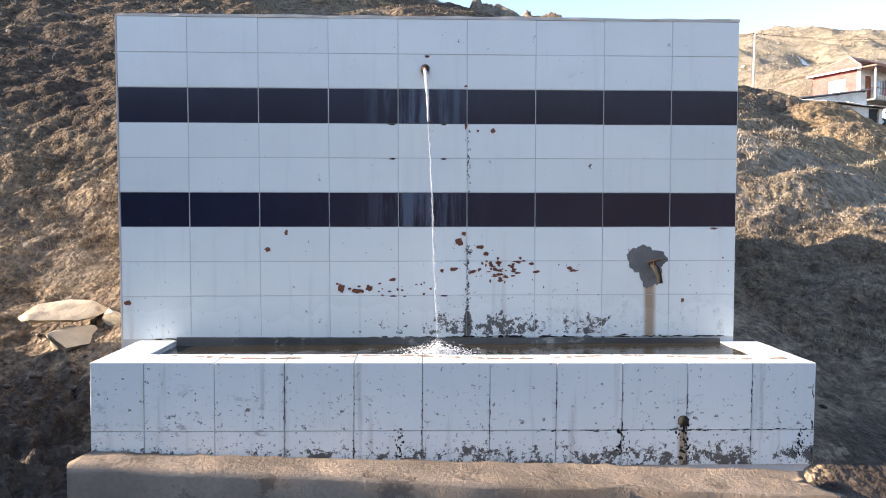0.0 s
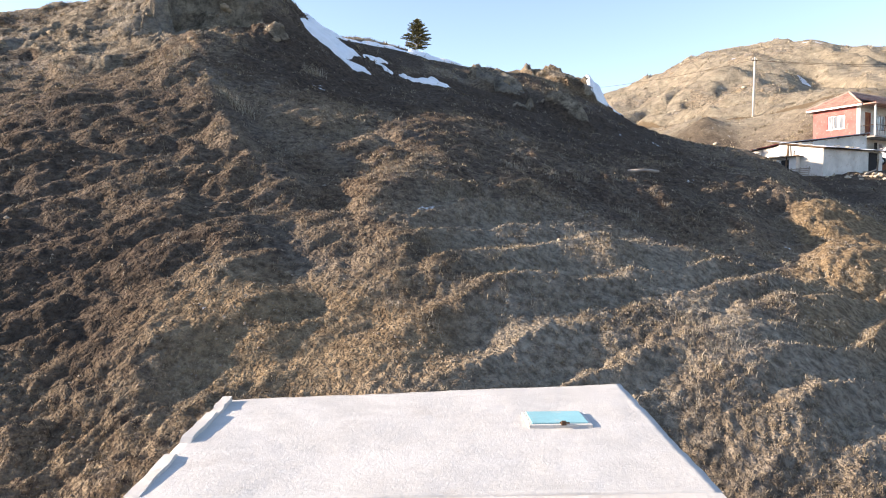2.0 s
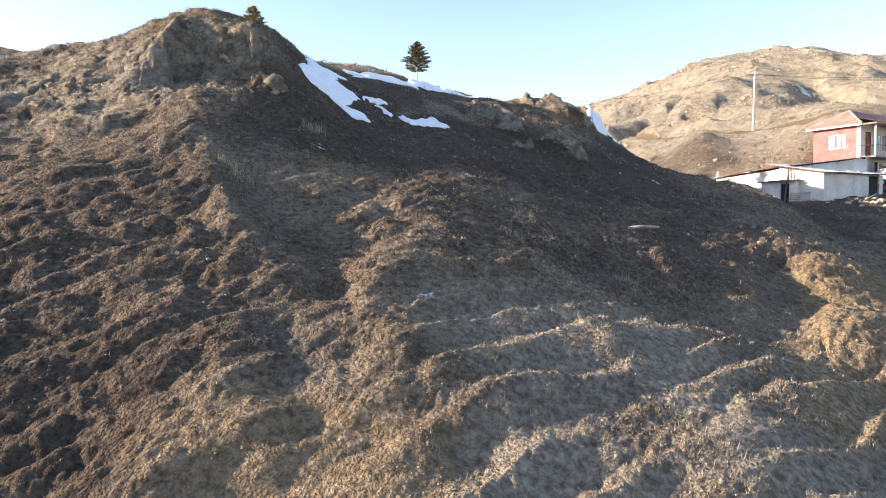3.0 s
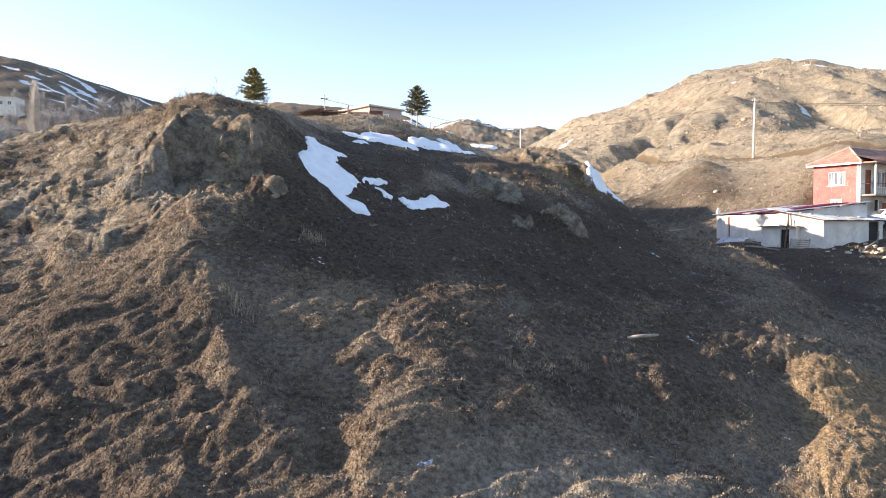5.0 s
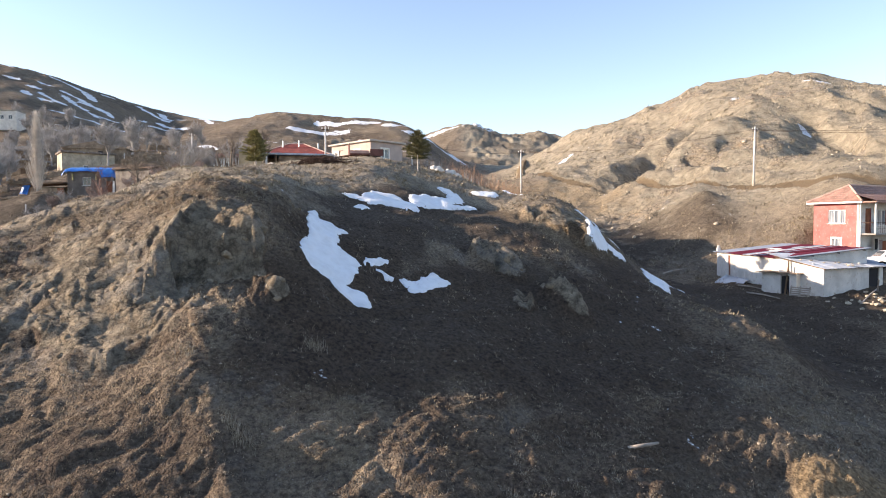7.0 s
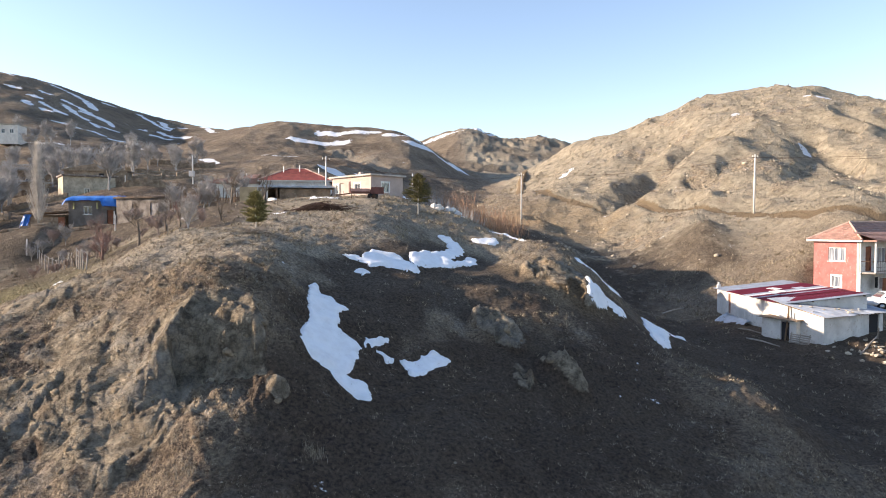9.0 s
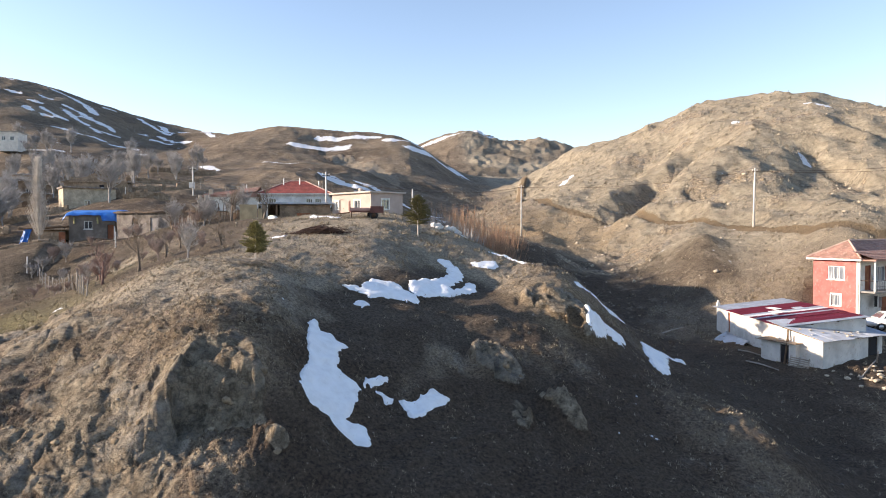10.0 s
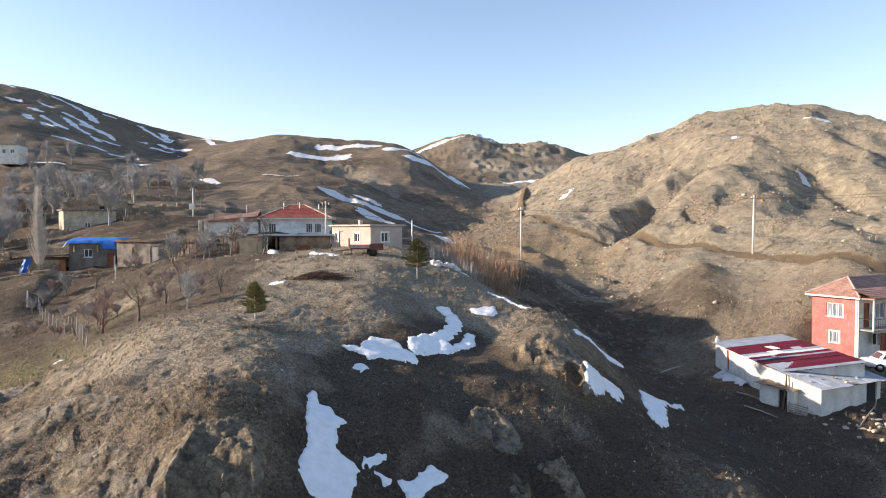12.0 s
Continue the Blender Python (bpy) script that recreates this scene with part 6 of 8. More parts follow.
def parked_car():
    c = thing("car", "white saloon car parked in the yard", "car", (34.6, 51.2, 8.32), 172)
    outline = [(-2.1, 0.35), (-2.12, 0.62), (-1.95, 0.82), (-1.05, 0.9), (1.15, 0.9), (1.98, 0.84), (2.12, 0.66), (2.1, 0.35)]
    body = bmesh.new()
    prism(body, outline, -0.8, 0.8)
    bmesh.ops.bevel(body, geom=body.edges[:], offset=0.06, segments=2, affect="EDGES")
    part("body", body, CAR_WHITE, c, "", True)
    cab = bmesh.new()
    vs = [cab.verts.new(v) for v in ((-1.1, -0.72, 0.89), (1.4, -0.72, 0.89), (1.4, 0.72, 0.89), (-1.1, 0.72, 0.89), (-0.5, -0.58, 1.4), (0.85, -0.58, 1.4), (0.85, 0.58, 1.4), (-0.5, 0.58, 1.4))]
    for f in ((4, 5, 6, 7), (0, 1, 5, 4), (1, 2, 6, 5), (2, 3, 7, 6), (3, 0, 4, 7)):
        cab.faces.new([vs[i] for i in f])
    bmesh.ops.bevel(cab, geom=cab.edges[:], offset=0.05, segments=2, affect="EDGES")
    part("cabin", cab, CAR_WHITE, c, "", True)
    for s in (-1, 1):
        for a, b in (((-0.82, 0.0), (-0.42, 0.12)), ((0.12, 0.0), (0.12, 0.12))):
            g = bmesh.new()
            x0, x1 = (-0.85, 0.08) if a[0] < 0 else (0.16, 1.1)
            q0, q1 = (-0.42, 0.08) if a[0] < 0 else (0.16, 0.78)
            v = [g.verts.new(p) for p in ((x0, s * 0.715, 0.95), (x1, s * 0.715, 0.95), (q1, s * 0.61, 1.32), (q0, s * 0.61, 1.32))]
            g.faces.new(v)
            made = bmesh.ops.extrude_face_region(g, geom=g.faces[:])
            for w in [e for e in made["geom"] if isinstance(e, bmesh.types.BMVert)]:
                w.co.y -= s * 0.04
            bmesh.ops.recalc_face_normals(g, faces=g.faces[:])
            part("side_window", g, PANE, c)
    for x0, x1 in ((-1.02, -0.56), (1.3, 0.92)):
        g = bmesh.new()
        v = [g.verts.new(p) for p in ((x0 + (-0.03 if x0 < 0 else 0.03), -0.6, 0.97), (x0 + (-0.03 if x0 < 0 else 0.03), 0.6, 0.97), (x1, 0.5, 1.34), (x1, -0.5, 1.34))]
        g.faces.new(v)
        made = bmesh.ops.extrude_face_region(g, geom=g.faces[:])
        for w in [e for e in made["geom"] if isinstance(e, bmesh.types.BMVert)]:
            w.co.x += 0.05 if x0 < 0 else -0.05
        bmesh.ops.recalc_face_normals(g, faces=g.faces[:])
        part("windscreen", g, PANE, c)
    for x in (-1.3, 1.3):
        for y in (-0.74, 0.74):
            wheel = part("wheel", bar([(x, y - 0.09, 0.31), (x, y + 0.09, 0.31)], 0.31, 18), RUBBER, c, "", True)
            part("rim", bar([(x, y - 0.1, 0.31), (x, y + 0.1, 0.31)], 0.18, 14), STEEL, wheel, "", True)


parked_car()


# ---- the plateau ----
def beige_house():
    w, d, h, t = 3.9, 6.1, 2.5, 0.2
    s = thing("village_house", "small flat-roofed house in smooth beige plaster", "house", (-6.75, 61.9, 17.05), 45)
    left = [(0.55, 1.05, 1.05, 1.85), (1.15, 1.85, 0.12, 2.0), (3.6, 4.45, 1.0, 1.85)]
    walls, mf, ml = four_walls("wall", s, w, d, h, t, [(1.3, 2.15, 1.0, 1.9)], left, [], [], BEIGE_PLASTER, "beige plastered walls")
    for k, o in enumerate(left):
        (fit_door if k == 1 else fit_window)(s, o, ml, FRAME if k != 1 else BEIGE_PLASTER)
    fit_window(s, (1.3, 2.15, 1.0, 1.9), mf, FRAME)
    part("roof", slab(-0.25, w + 0.25, -0.25, d + 0.25, h + 0.002, h + 0.16, bevel=0.02), plain("pale_roof_slab", (0.5, 0.44, 0.38), 0.9, grain=14), s, "thin overhanging roof slab")
    part("chimney", slab(1.5, 1.85, 3.5, 3.85, h + 0.16, h + 0.62, bevel=0.02), BEIGE_PLASTER, s)
    part("step", slab(-0.7, -0.02, d - 1.95, d - 1.05, -0.12, 0.12, bevel=0.02), CEMENT, s)


beige_house()


def farm_trailer():
    s = thing("farm_trailer", "rusty brown farm trailer with raised tailboard", "trailer", (-6.55, 56.3, 16.98), 12)
    part("bed", slab(-1.35, 1.35, -0.8, 0.8, 0.62, 0.74, bevel=0.01), TRAILER_RED, s)
    for y in (-0.8, 0.74):
        part("side_board", slab(-1.35, 0.25 if y < 0 else 1.35, y, y + 0.06, 0.74, 0.98, bevel=0.008), plain("pinkish_faded_boards", (0.5, 0.3, 0.25), 0.8, grain=20) if y < 0 else TRAILER_RED, s)
    part("head_board", slab(-1.4, -1.34, -0.8, 0.8, 0.74, 1.55, bevel=0.01), TRAILER_RED, s, "tall brown headboard")
    part("tail_board", slab(0.3, 1.4, -0.86, -0.8, 0.55, 1.1, bevel=0.01), TRAILER_RED, s)
    for x in (0.55,):
        for y in (-0.72, 0.72):
            wheel = part("wheel", bar([(x, y - 0.1, 0.36), (x, y + 0.1, 0.36)], 0.38, 16), RUBBER, s, "", True)
            part("rim", bar([(x, y - 0.11, 0.36), (x, y + 0.11, 0.36)], 0.18, 12), IRON, wheel, "", True)
    part("drawbar", tube(bar([(-1.35, -0.5, 0.6), (-2.5, 0, 0.45)], 0.045), [(-1.35, 0.5, 0.6), (-2.5, 0, 0.45)], 0.045), IRON, s)
    part("stand", bar([(-1.2, 0, 0.62), (-1.2, 0, 0.0)], 0.04), IRON, s)


farm_trailer()


def red_roof_house():
    s = thing("village_house", "white village house under a dark red hip roof", "house", (-23.0, 83.5, 17.9), 6)
    front = [(1.0, 1.9, 1.0, 2.1), (5.6, 6.4, 0.9, 2.1), (6.7, 7.5, 0.9, 2.1)]
    part_walls, mf, ml = four_walls("wall", s, 8.4, 6.5, 2.75, 0.25, front, [], [], [], plain("bluish_white_wall", (0.66, 0.68, 0.7), 0.9, grain=10, wear=(0.5, 0.48, 0.45)), "bluish white walls")
    for o in front:
        fit_window(s, o, mf, None, 2)
    roof = hip_roof(s, 8.4, 6.5, 2.75, 1.75, 0.45, plain("dark_red_roof_tile", (0.3, 0.075, 0.06), 0.85, grain=7, vary=0.25, dist=0.02), label="dark red hip roof")
    for x, y, z in ((2.6, 2.0, 3.6), (4.6, 2.2, 3.7), (7.0, 2.6, 3.4)):
        part("flue", bar([(x, y, z), (x, y, z + 1.15)], 0.07, 8), STEEL, s, "pale stove flue")
    g = thing("village_house", "low whitewashed wing with lighter red tin roof", "house", (-29.6, 82.4, 17.9), 6)
    wing, wf, wl = four_walls("wall", g, 6.4, 4.2, 2.3, 0.25, [(2.6, 3.3, 0.9, 1.7)], [(1.4, 2.2, 0.2, 1.8)], [], [], WHITE_PLASTER)
    fit_window(g, (2.6, 3.3, 0.9, 1.7), wf), fit_door(g, (1.4, 2.2, 0.2, 1.8), wl, TIMBER)
    top = bmesh.new()
    tiled_slope(top, (-0.5, -0.4, 2.35), (6.4, -0.4, 2.95), (6.4, 2.2, 3.7), (-0.5, 2.2, 2.75)), tiled_slope(top, (6.4, 4.6, 2.7), (-0.5, 4.6, 2.3), (-0.5, 2.2, 2.75), (6.4, 2.2, 3.7))
    deck = part("roof", prism(bmesh.new(), [(-0.45, 2.303), (6.35, 2.303), (6.35, 2.85), (-0.45, 2.4)], -0.3, 4.4), ROOF_TILES, g, "lighter red roof")
    tagged(part("roof_tiles", top, ROOF_TILES, deck), kind="stuff")
    for k, x in enumerate((-0.35, 0.3)):
        part("pillar", slab(x - 0.2, x + 0.2, -0.9, -0.5, -0.4, 2.5, bevel=0.03), FIELDSTONE, g, "rubble pillar")
    part("chimney", slab(0.4, 0.85, 0.4, 0.85, 2.5, 3.3, bevel=0.03), FIELDSTONE, g)
    barn = thing("shelter", "low open shelter of rubble walls and flat roof", "shed", (-17.6, 64.4, 17.0), 14)
    part("wall", box(box(slab(0, 0.35, 0, 3, -0.3, 1.55), 0, 6.6, 2.7, 3.0, -0.3, 1.6), 1.7, 6.6, 0.3, 0.6, -0.3, 1.55), ADOBE, barn, "mud and rubble walls")
    part("roof", slab(-0.3, 7.0, -0.2, 3.2, 1.61, 1.8, bevel=0.03), TIN_GREY, barn, "flat weathered roof")
    for x in (0.5, 1.4):
        part("post", bar([(x, 0.1, -0.3), (x, 0.1, 1.61)], 0.1, 7), WHITE_PLASTER if x < 1 else TIMBER, barn)
    part("crate", slab(3.3, 4.6, -0.1, 0.27, -0.1, 0.75, bevel=0.02), RUST_WOOD, barn, "brown boards leaning on the wall")
    wall2 = lone("yard_wall", box(slab(0, 1.5, 0, 0.3, -0.3, 1.7), 1.6, 1.95, 0.1, 0.4, -0.3, 1.35), plain("tan_mud_wall", (0.46, 0.36, 0.23), 0.95, grain=9, vary=0.2, dist=0.03), "stub of a tan mud wall in the yard", "wall", (-18.6, 60.8, 16.75), 8)
    rng = random.Random(33)
    lone("feed_sack", boulder((1.5, 1.1, 1.15), rng, 0.2), plain("white_sacking", (0.75, 0.73, 0.7), 0.85, grain=30), "bulging white sack on the yard ground", "sack", (-15.4, 60.5, 16.8), shade=True)
    for k in range(5):
        lone("stone", boulder((rng.uniform(0.3, 0.7), rng.uniform(0.3, 0.6), rng.uniform(0.25, 0.4)), rng), FIELDSTONE, "pale loose stone in the yard", "stone", (-17.5 + k * 0.9 + rng.uniform(-0.3, 0.3), 57.3 + rng.uniform(-1.5, 0.6), 16.6), group="stones in the yard")


red_roof_house()


def left_hamlet():
    s = thing("hut", "grey hut with a bright blue tarpaulin over its roof", "hut", (-41.4, 73.4, 14.75), 4)
    walls, mf, ml = four_walls("wall", s, 5.0, 3.4, 3.0, 0.3, [(1.6, 2.5, 1.5, 2.4), (4.1, 4.8, 0.05, 2.0)], [], [], [], plain("grey_rubble_wall", (0.2, 0.172, 0.15), 0.95, grain=6, vary=0.3, dist=0.05), "grey rubble walls")
    fit_window(s, (1.6, 2.5, 1.5, 2.4), mf), fit_door(s, (4.1, 4.8, 0.05, 2.0), mf, RUST_WOOD)
    bm = bmesh.new()
    bmesh.ops.create_grid(bm, x_segments=34, y_segments=22, size=0.5, matrix=Matrix.Translation((2.8, 1.6, 0)) @ Matrix.Diagonal((6.6, 4.0, 1, 1)))
    for v in bm.verts:
        over = max(0, -0.25 - v.co.y) * (4.5 if v.co.x > 3.7 else 1.4) + max(0, v.co.x - 5.1) * 0.8 + max(0, -0.1 - v.co.x)
        v.co.z = 3.3 + 0.35 * math.sin(max(0, min(1, (v.co.y + 0.3) / 4)) * 2.2) - over * 1.3 + 0.07 * noise.noise(v.co * 1.6) + 0.03 * noise.noise(v.co * 5)
    bmesh.ops.solidify(bm, geom=bm.faces[:], thickness=0.02)
    part("tarpaulin", bm, TARP, s, "bright blue tarpaulin, draped", True)
    part("roof_deck", slab(-0.1, 5.1, -0.15, 3.5, 3.002, 3.12), TIMBER, s)
    for k, x in enumerate((0.6, 3.1)):
        part("hanging_bundle", bar([(x, -0.1, 2.8), (x + 0.05, -0.12, 2.1)], [0.08, 0.1], 7), plain("yellowish_bundle", (0.45, 0.4, 0.2), 0.9), s)
    # low byre of rubble with an earth roof
    b = thing("byre", "long low rubble byre with flat earth roof", "shed", (-36.0, 73.2, 15.2), -20)
    bw, bf, _ = four_walls("wall", b, 10.8, 3.0, 2.75, 0.35, [(2.2, 2.9, 0.35, 2.2), (4.7, 5.8, 0.35, 2.25)], [], [], [], plain("grey_rubble_and_mud", (0.2, 0.172, 0.15), 0.95, grain=5, vary=0.45, dist=0.06, wear=(0.3, 0.265, 0.23)), "crumbling rubble walls")
    fit_door(b, (4.7, 5.8, 0.35, 2.25), bf, plain("grey_door_boards", (0.28, 0.26, 0.25), 0.9))
    fit_door(b, (2.2, 2.9, 0.35, 2.2), bf, TIMBER)
    top = bmesh.new()
    bmesh.ops.create_grid(top, x_segments=50, y_segments=10, size=0.5, matrix=Matrix.Translation((5.4, 1.5, 0)) @ Matrix.Diagonal((11.3, 3.5, 1, 1)))
    for v in top.verts:
        v.co.z = 2.95 + 0.16 * noise.noise(v.co * 1.1) + 0.05 * noise.noise(v.co * 4)
    made = bmesh.ops.extrude_face_region(top, geom=top.faces[:])
    for v in [g for g in made["geom"] if isinstance(g, bmesh.types.BMVert)]:
        v.co.z = 2.755
    bmesh.ops.recalc_face_normals(top, faces=top.faces[:])
    part("earth_roof", top, plain("dark_earth_roof", (0.14, 0.1, 0.075), 0.95, grain=6, vary=0.4, dist=0.05), b, "uneven earth roof")
    # shelter with dark roof beside the poplar
    t = thing("shelter", "dark shelter with a blue drape by the poplar", "shed", (-46.3, 72.6, 14.7), 3)
    part("wall", slab(0.9, 4.6, 0.2, 0.5, -0.2, 1.3), ADOBE, t), part("back_wall", slab(0, 4.6, 2.2, 2.5, -0.2, 1.5), ADOBE, t)
    part("roof", slab(-0.1, 5.0, -0.1, 2.7, 1.51, 1.66, m=Matrix.Rotation(radians(-3), 4, "Y")), TIMBER, t, "sagging brush roof")
    part("door", slab(4.05, 4.75, 0.1, 0.18, -0.1, 1.25), RUST_WOOD, t)
    bm = bmesh.new()
    bmesh.ops.create_grid(bm, x_segments=8, y_segments=14, size=0.5, matrix=Matrix.Translation((0.5, 0.1, 0.75)) @ Matrix.Rotation(radians(90), 4, "X") @ Matrix.Diagonal((0.9, 1.9, 1, 1)))
    for v in bm.verts:
        v.co.y += 0.1 * math.sin(v.co.x * 12) + 0.1 * noise.noise(v.co * 3)
        v.co.x += 0.35 * (v.co.z - 0.7)
    bmesh.ops.solidify(bm, geom=bm.faces[:], thickness=0.02)
    part("drape", bm, TARP, t, "blue plastic drape", True)
    # stone house on the slope above
    u = thing("village_house", "old stone house with sunlit gable and flat roof", "house", (-52.2, 91.2, 18.3), 38)
    uw, uf, ul = four_walls("wall", u, 6.6, 4.2, 3.6, 0.4, [(2.6, 3.3, 1.3, 2.0), (4.6, 5.2, 0.2, 1.8)], [], [], [], FIELDSTONE, "rough stone walls")
    fit_window(u, (2.6, 3.3, 1.3, 2.0), uf), fit_door(u, (4.6, 5.2, 0.2, 1.8), uf, DARK_DOOR)
    part("roof", slab(-0.2, 6.8, -0.3, 4.4, 3.602, 3.85, bevel=0.04), plain("earth_and_snow_roof", (0.2, 0.16, 0.13), 0.9, grain=6, vary=0.3, wear=(0.6, 0.6, 0.62)), u, "flat roof with a rim of snow")
    v = thing("village_house", "old house front of grey mud plaster behind the stone house", "house", (-54.6, 95.6, 19.4), 14)
    vw, vf, _ = four_walls("wall", v, 8.4, 3.5, 3.6, 0.4, [(4.6, 5.3, 2.4, 3.3)], [], [], [], ADOBE)
    fit_door(v, (4.6, 5.3, 2.4, 3.3), vf, DARK_DOOR, "shutter")
    part("roof", prism(bmesh.new(), [(-0.3, 3.602), (8.7, 3.602), (8.7, 3.75), (4.2, 4.7), (-0.3, 3.75)], -0.2, 3.7), ADOBE, v, "low earth gable roof")
    n = thing("village_house", "small white cube house on the far slope", "house", (-107.5, 160.0, 35.1), 10)
    nw, nf, _ = four_walls("wall", n, 4.6, 5.0, 4.6, 0.3, [(1.0, 1.8, 2.6, 3.6), (2.8, 3.7, 2.6, 3.6)], [], [], [], WHITE_PLASTER)
    for o in ((1.0, 1.8, 2.6, 3.6), (2.8, 3.7, 2.6, 3.6)):
        fit_window(n, o, nf)
    part("roof", slab(-0.2, 4.8, -0.2, 5.2, 4.602, 4.8), CEMENT, n)


left_hamlet()


def utility_pole(at, h, label, lean=0.0, arm=True, r=0.13, material=POST_GREY):
    p = thing("utility_pole", label, "utility pole", at, 20)
    part("shaft", bar([(0, 0, -0.5), (lean * h / 2, 0, h / 2), (lean * h, 0, h)], [r, r * 0.85, r * 0.65], 8), material, p, "", True)
    if arm:
        part("crossarm", slab(-0.4, 0.4, -0.04, 0.04, h - 0.42, h - 0.34, m=Matrix.Translation((lean * h, 0, 0))), IRON, p)
        for x in (-0.34, 0, 0.34):
            part("insulator", bar([(x + lean * h, 0, h - 0.33), (x + lean * h, 0, h - 0.13)], [0.045, 0.03], 8), FRAME, p)
    return p


utility_pole((36.0, 77.7, 16.0), 7.1, "pale concrete utility pole beside the dirt track", 0.012)
utility_pole((10.7, 92.8, 14.8), 7.4, "slim concrete utility pole in the gully", 0.0, True, 0.11)
utility_pole((-36.7, 97.3, 19.7), 5.6, "grey utility pole with a transformer box", 0.0, True, 0.12)
lone("transformer_box", slab(-0.35, 0.35, -0.25, 0.25, 0, 0.8, bevel=0.04), POST_GREY, "grey transformer box on the pole", "transformer", (-36.7, 96.9, 22.2))
utility_pole((-12.4, 70.2, 17.2), 5.0, "ladder-like concrete pole behind the beige house", 0.0, True, 0.11)
utility_pole((-3.2, 68, 16.6), 3.6, "short pale pole behind the beige house", 0.0, False, 0.1)


def cable(a, b, sag, label):
    pts = []
    for k in range(25):
        s = k / 24
        p = Vector(a).lerp(Vector(b), s)
        p.z -= sag * 4 * s * (1 - s)
        pts.append(p)
    lone("cable", bar(pts, 0.02, 4), IRON, label, "cable", group="overhead cables")


cable((36.2, 77.6, 22.7), (85, 92, 27.0), 1.2, "thin black overhead cable strung between poles")
cable((36.0, 77.9, 22.8), (85, 92.4, 27.3), 1.0, "thin black overhead cable strung between poles")
cable((10.7, 92.8, 21.9), (-3.2, 68, 20.1), 0.5, "thin black overhead cable strung between poles")
cable((-3.2, 68, 20.1), (-12.4, 70.2, 21.8), 0.3, "thin black overhead cable strung between poles")
cable((10.7, 92.8, 21.9), (36, 77.7, 22.8), 0.8, "thin black overhead cable strung between poles")


def stake_fence(line, count, h, material, label, wire=True, wobble=0.1, seed=1):
    rng = random.Random(seed)
    f = thing("fence", label, "fence", (*line[0], ground_z(*line[0])))
    base = Vector(f.location)
    tops = []
    for k in range(count):
        s = k / (count - 1) * (len(line) - 1)
        i = min(int(s), len(line) - 2)
        x = line[i][0] + (line[i + 1][0] - line[i][0]) * (s - i)
        y = line[i][1] + (line[i + 1][1] - line[i][1]) * (s - i)
        p = Vector((x, y, ground_z(x, y))) - base
        q = p + Vector((rng.uniform(-wobble, wobble), rng.uniform(-wobble, wobble), h * rng.uniform(0.85, 1.1)))
        part("post", bar([p - Vector((0, 0, 0.25)), q], [0.04, 0.035], 6), material, f)
        tops.append((p, q))
    if wire:
        for level in (0.35, 0.65, 0.92):
            part("wire", bar([p.lerp(q, level) for p, q in tops], 0.007, 4), STEEL, f)
    return f


stake_fence([(-21.4, 39.9), (-24.5, 44.5), (-28.0, 49.5), (-33.0, 55.5), (-37.0, 60.5)], 18, 1.25, plain("grey_fence_post", (0.33, 0.3, 0.27), 0.9), "wire fence on pale concrete posts along the meadow", seed=2)
stake_fence([(-27.2, 66.4), (-24.0, 66.0), (-20.5, 64.3), (-18.6, 62.4)], 46, 1.3, TIMBER, "crooked palisade of split wooden stakes", wire=False, wobble=0.18, seed=3)
stake_fence([(-60, 100), (-45, 104), (-30, 112), (-22, 120)], 14, 1.6, PALE_WOOD, "sparse wooden fence posts on the slope", seed=5)
for k, (x, y) in enumerate(((-31.2, 63.2), (-34.9, 70.4), (-37.9, 60.4), (-46, 96), (-30, 101), (-56, 108))):
    lone("fence_post", bar([(0, 0, -0.3), (0.05, 0, 1.5)], [0.07, 0.06], 7), POST_GREY, "lone pale fence post standing in rough grass", "post", (x, y, ground_z(x, y)), group="lone posts")


def small_house(at, w, d, h, turn, walls_of, roof_of, label):
    s = thing("village_house", label, "house", at, turn)
    holes = [(w * 0.2, w * 0.2 + 0.8, 1.0, 1.9), (w * 0.62, w * 0.62 + 0.8, 0.1, 1.95)]
    _, mf, _ = four_walls("wall", s, w, d, h, 0.35, holes, [], [], [], walls_of)
    fit_window(s, holes[0], mf), fit_door(s, holes[1], mf, TIMBER)
    part("roof", slab(-0.3, w + 0.3, -0.35, d + 0.3, h + 0.002, h + 0.25, bevel=0.04), roof_of, s, "flat roof with old snow")


SNOWY_ROOF = plain("flat_roof_with_old_snow", (0.3, 0.27, 0.25), 0.9, grain=6, vary=0.3, wear=(0.75, 0.77, 0.8))
for x, y, w, d, h, turn, m in ((-79.5, 121, 7, 5, 3.0, 10, ADOBE), (-70.5, 110, 6, 4.5, 2.8, 5, ADOBE), (-66.0, 99, 5, 4, 2.7, 0, ADOBE)):
    small_house((x, y, ground_z(x, y) - 0.4), w, d, h + 0.4, turn, m, SNOWY_ROOF, "low flat-roofed village house among bare trees")


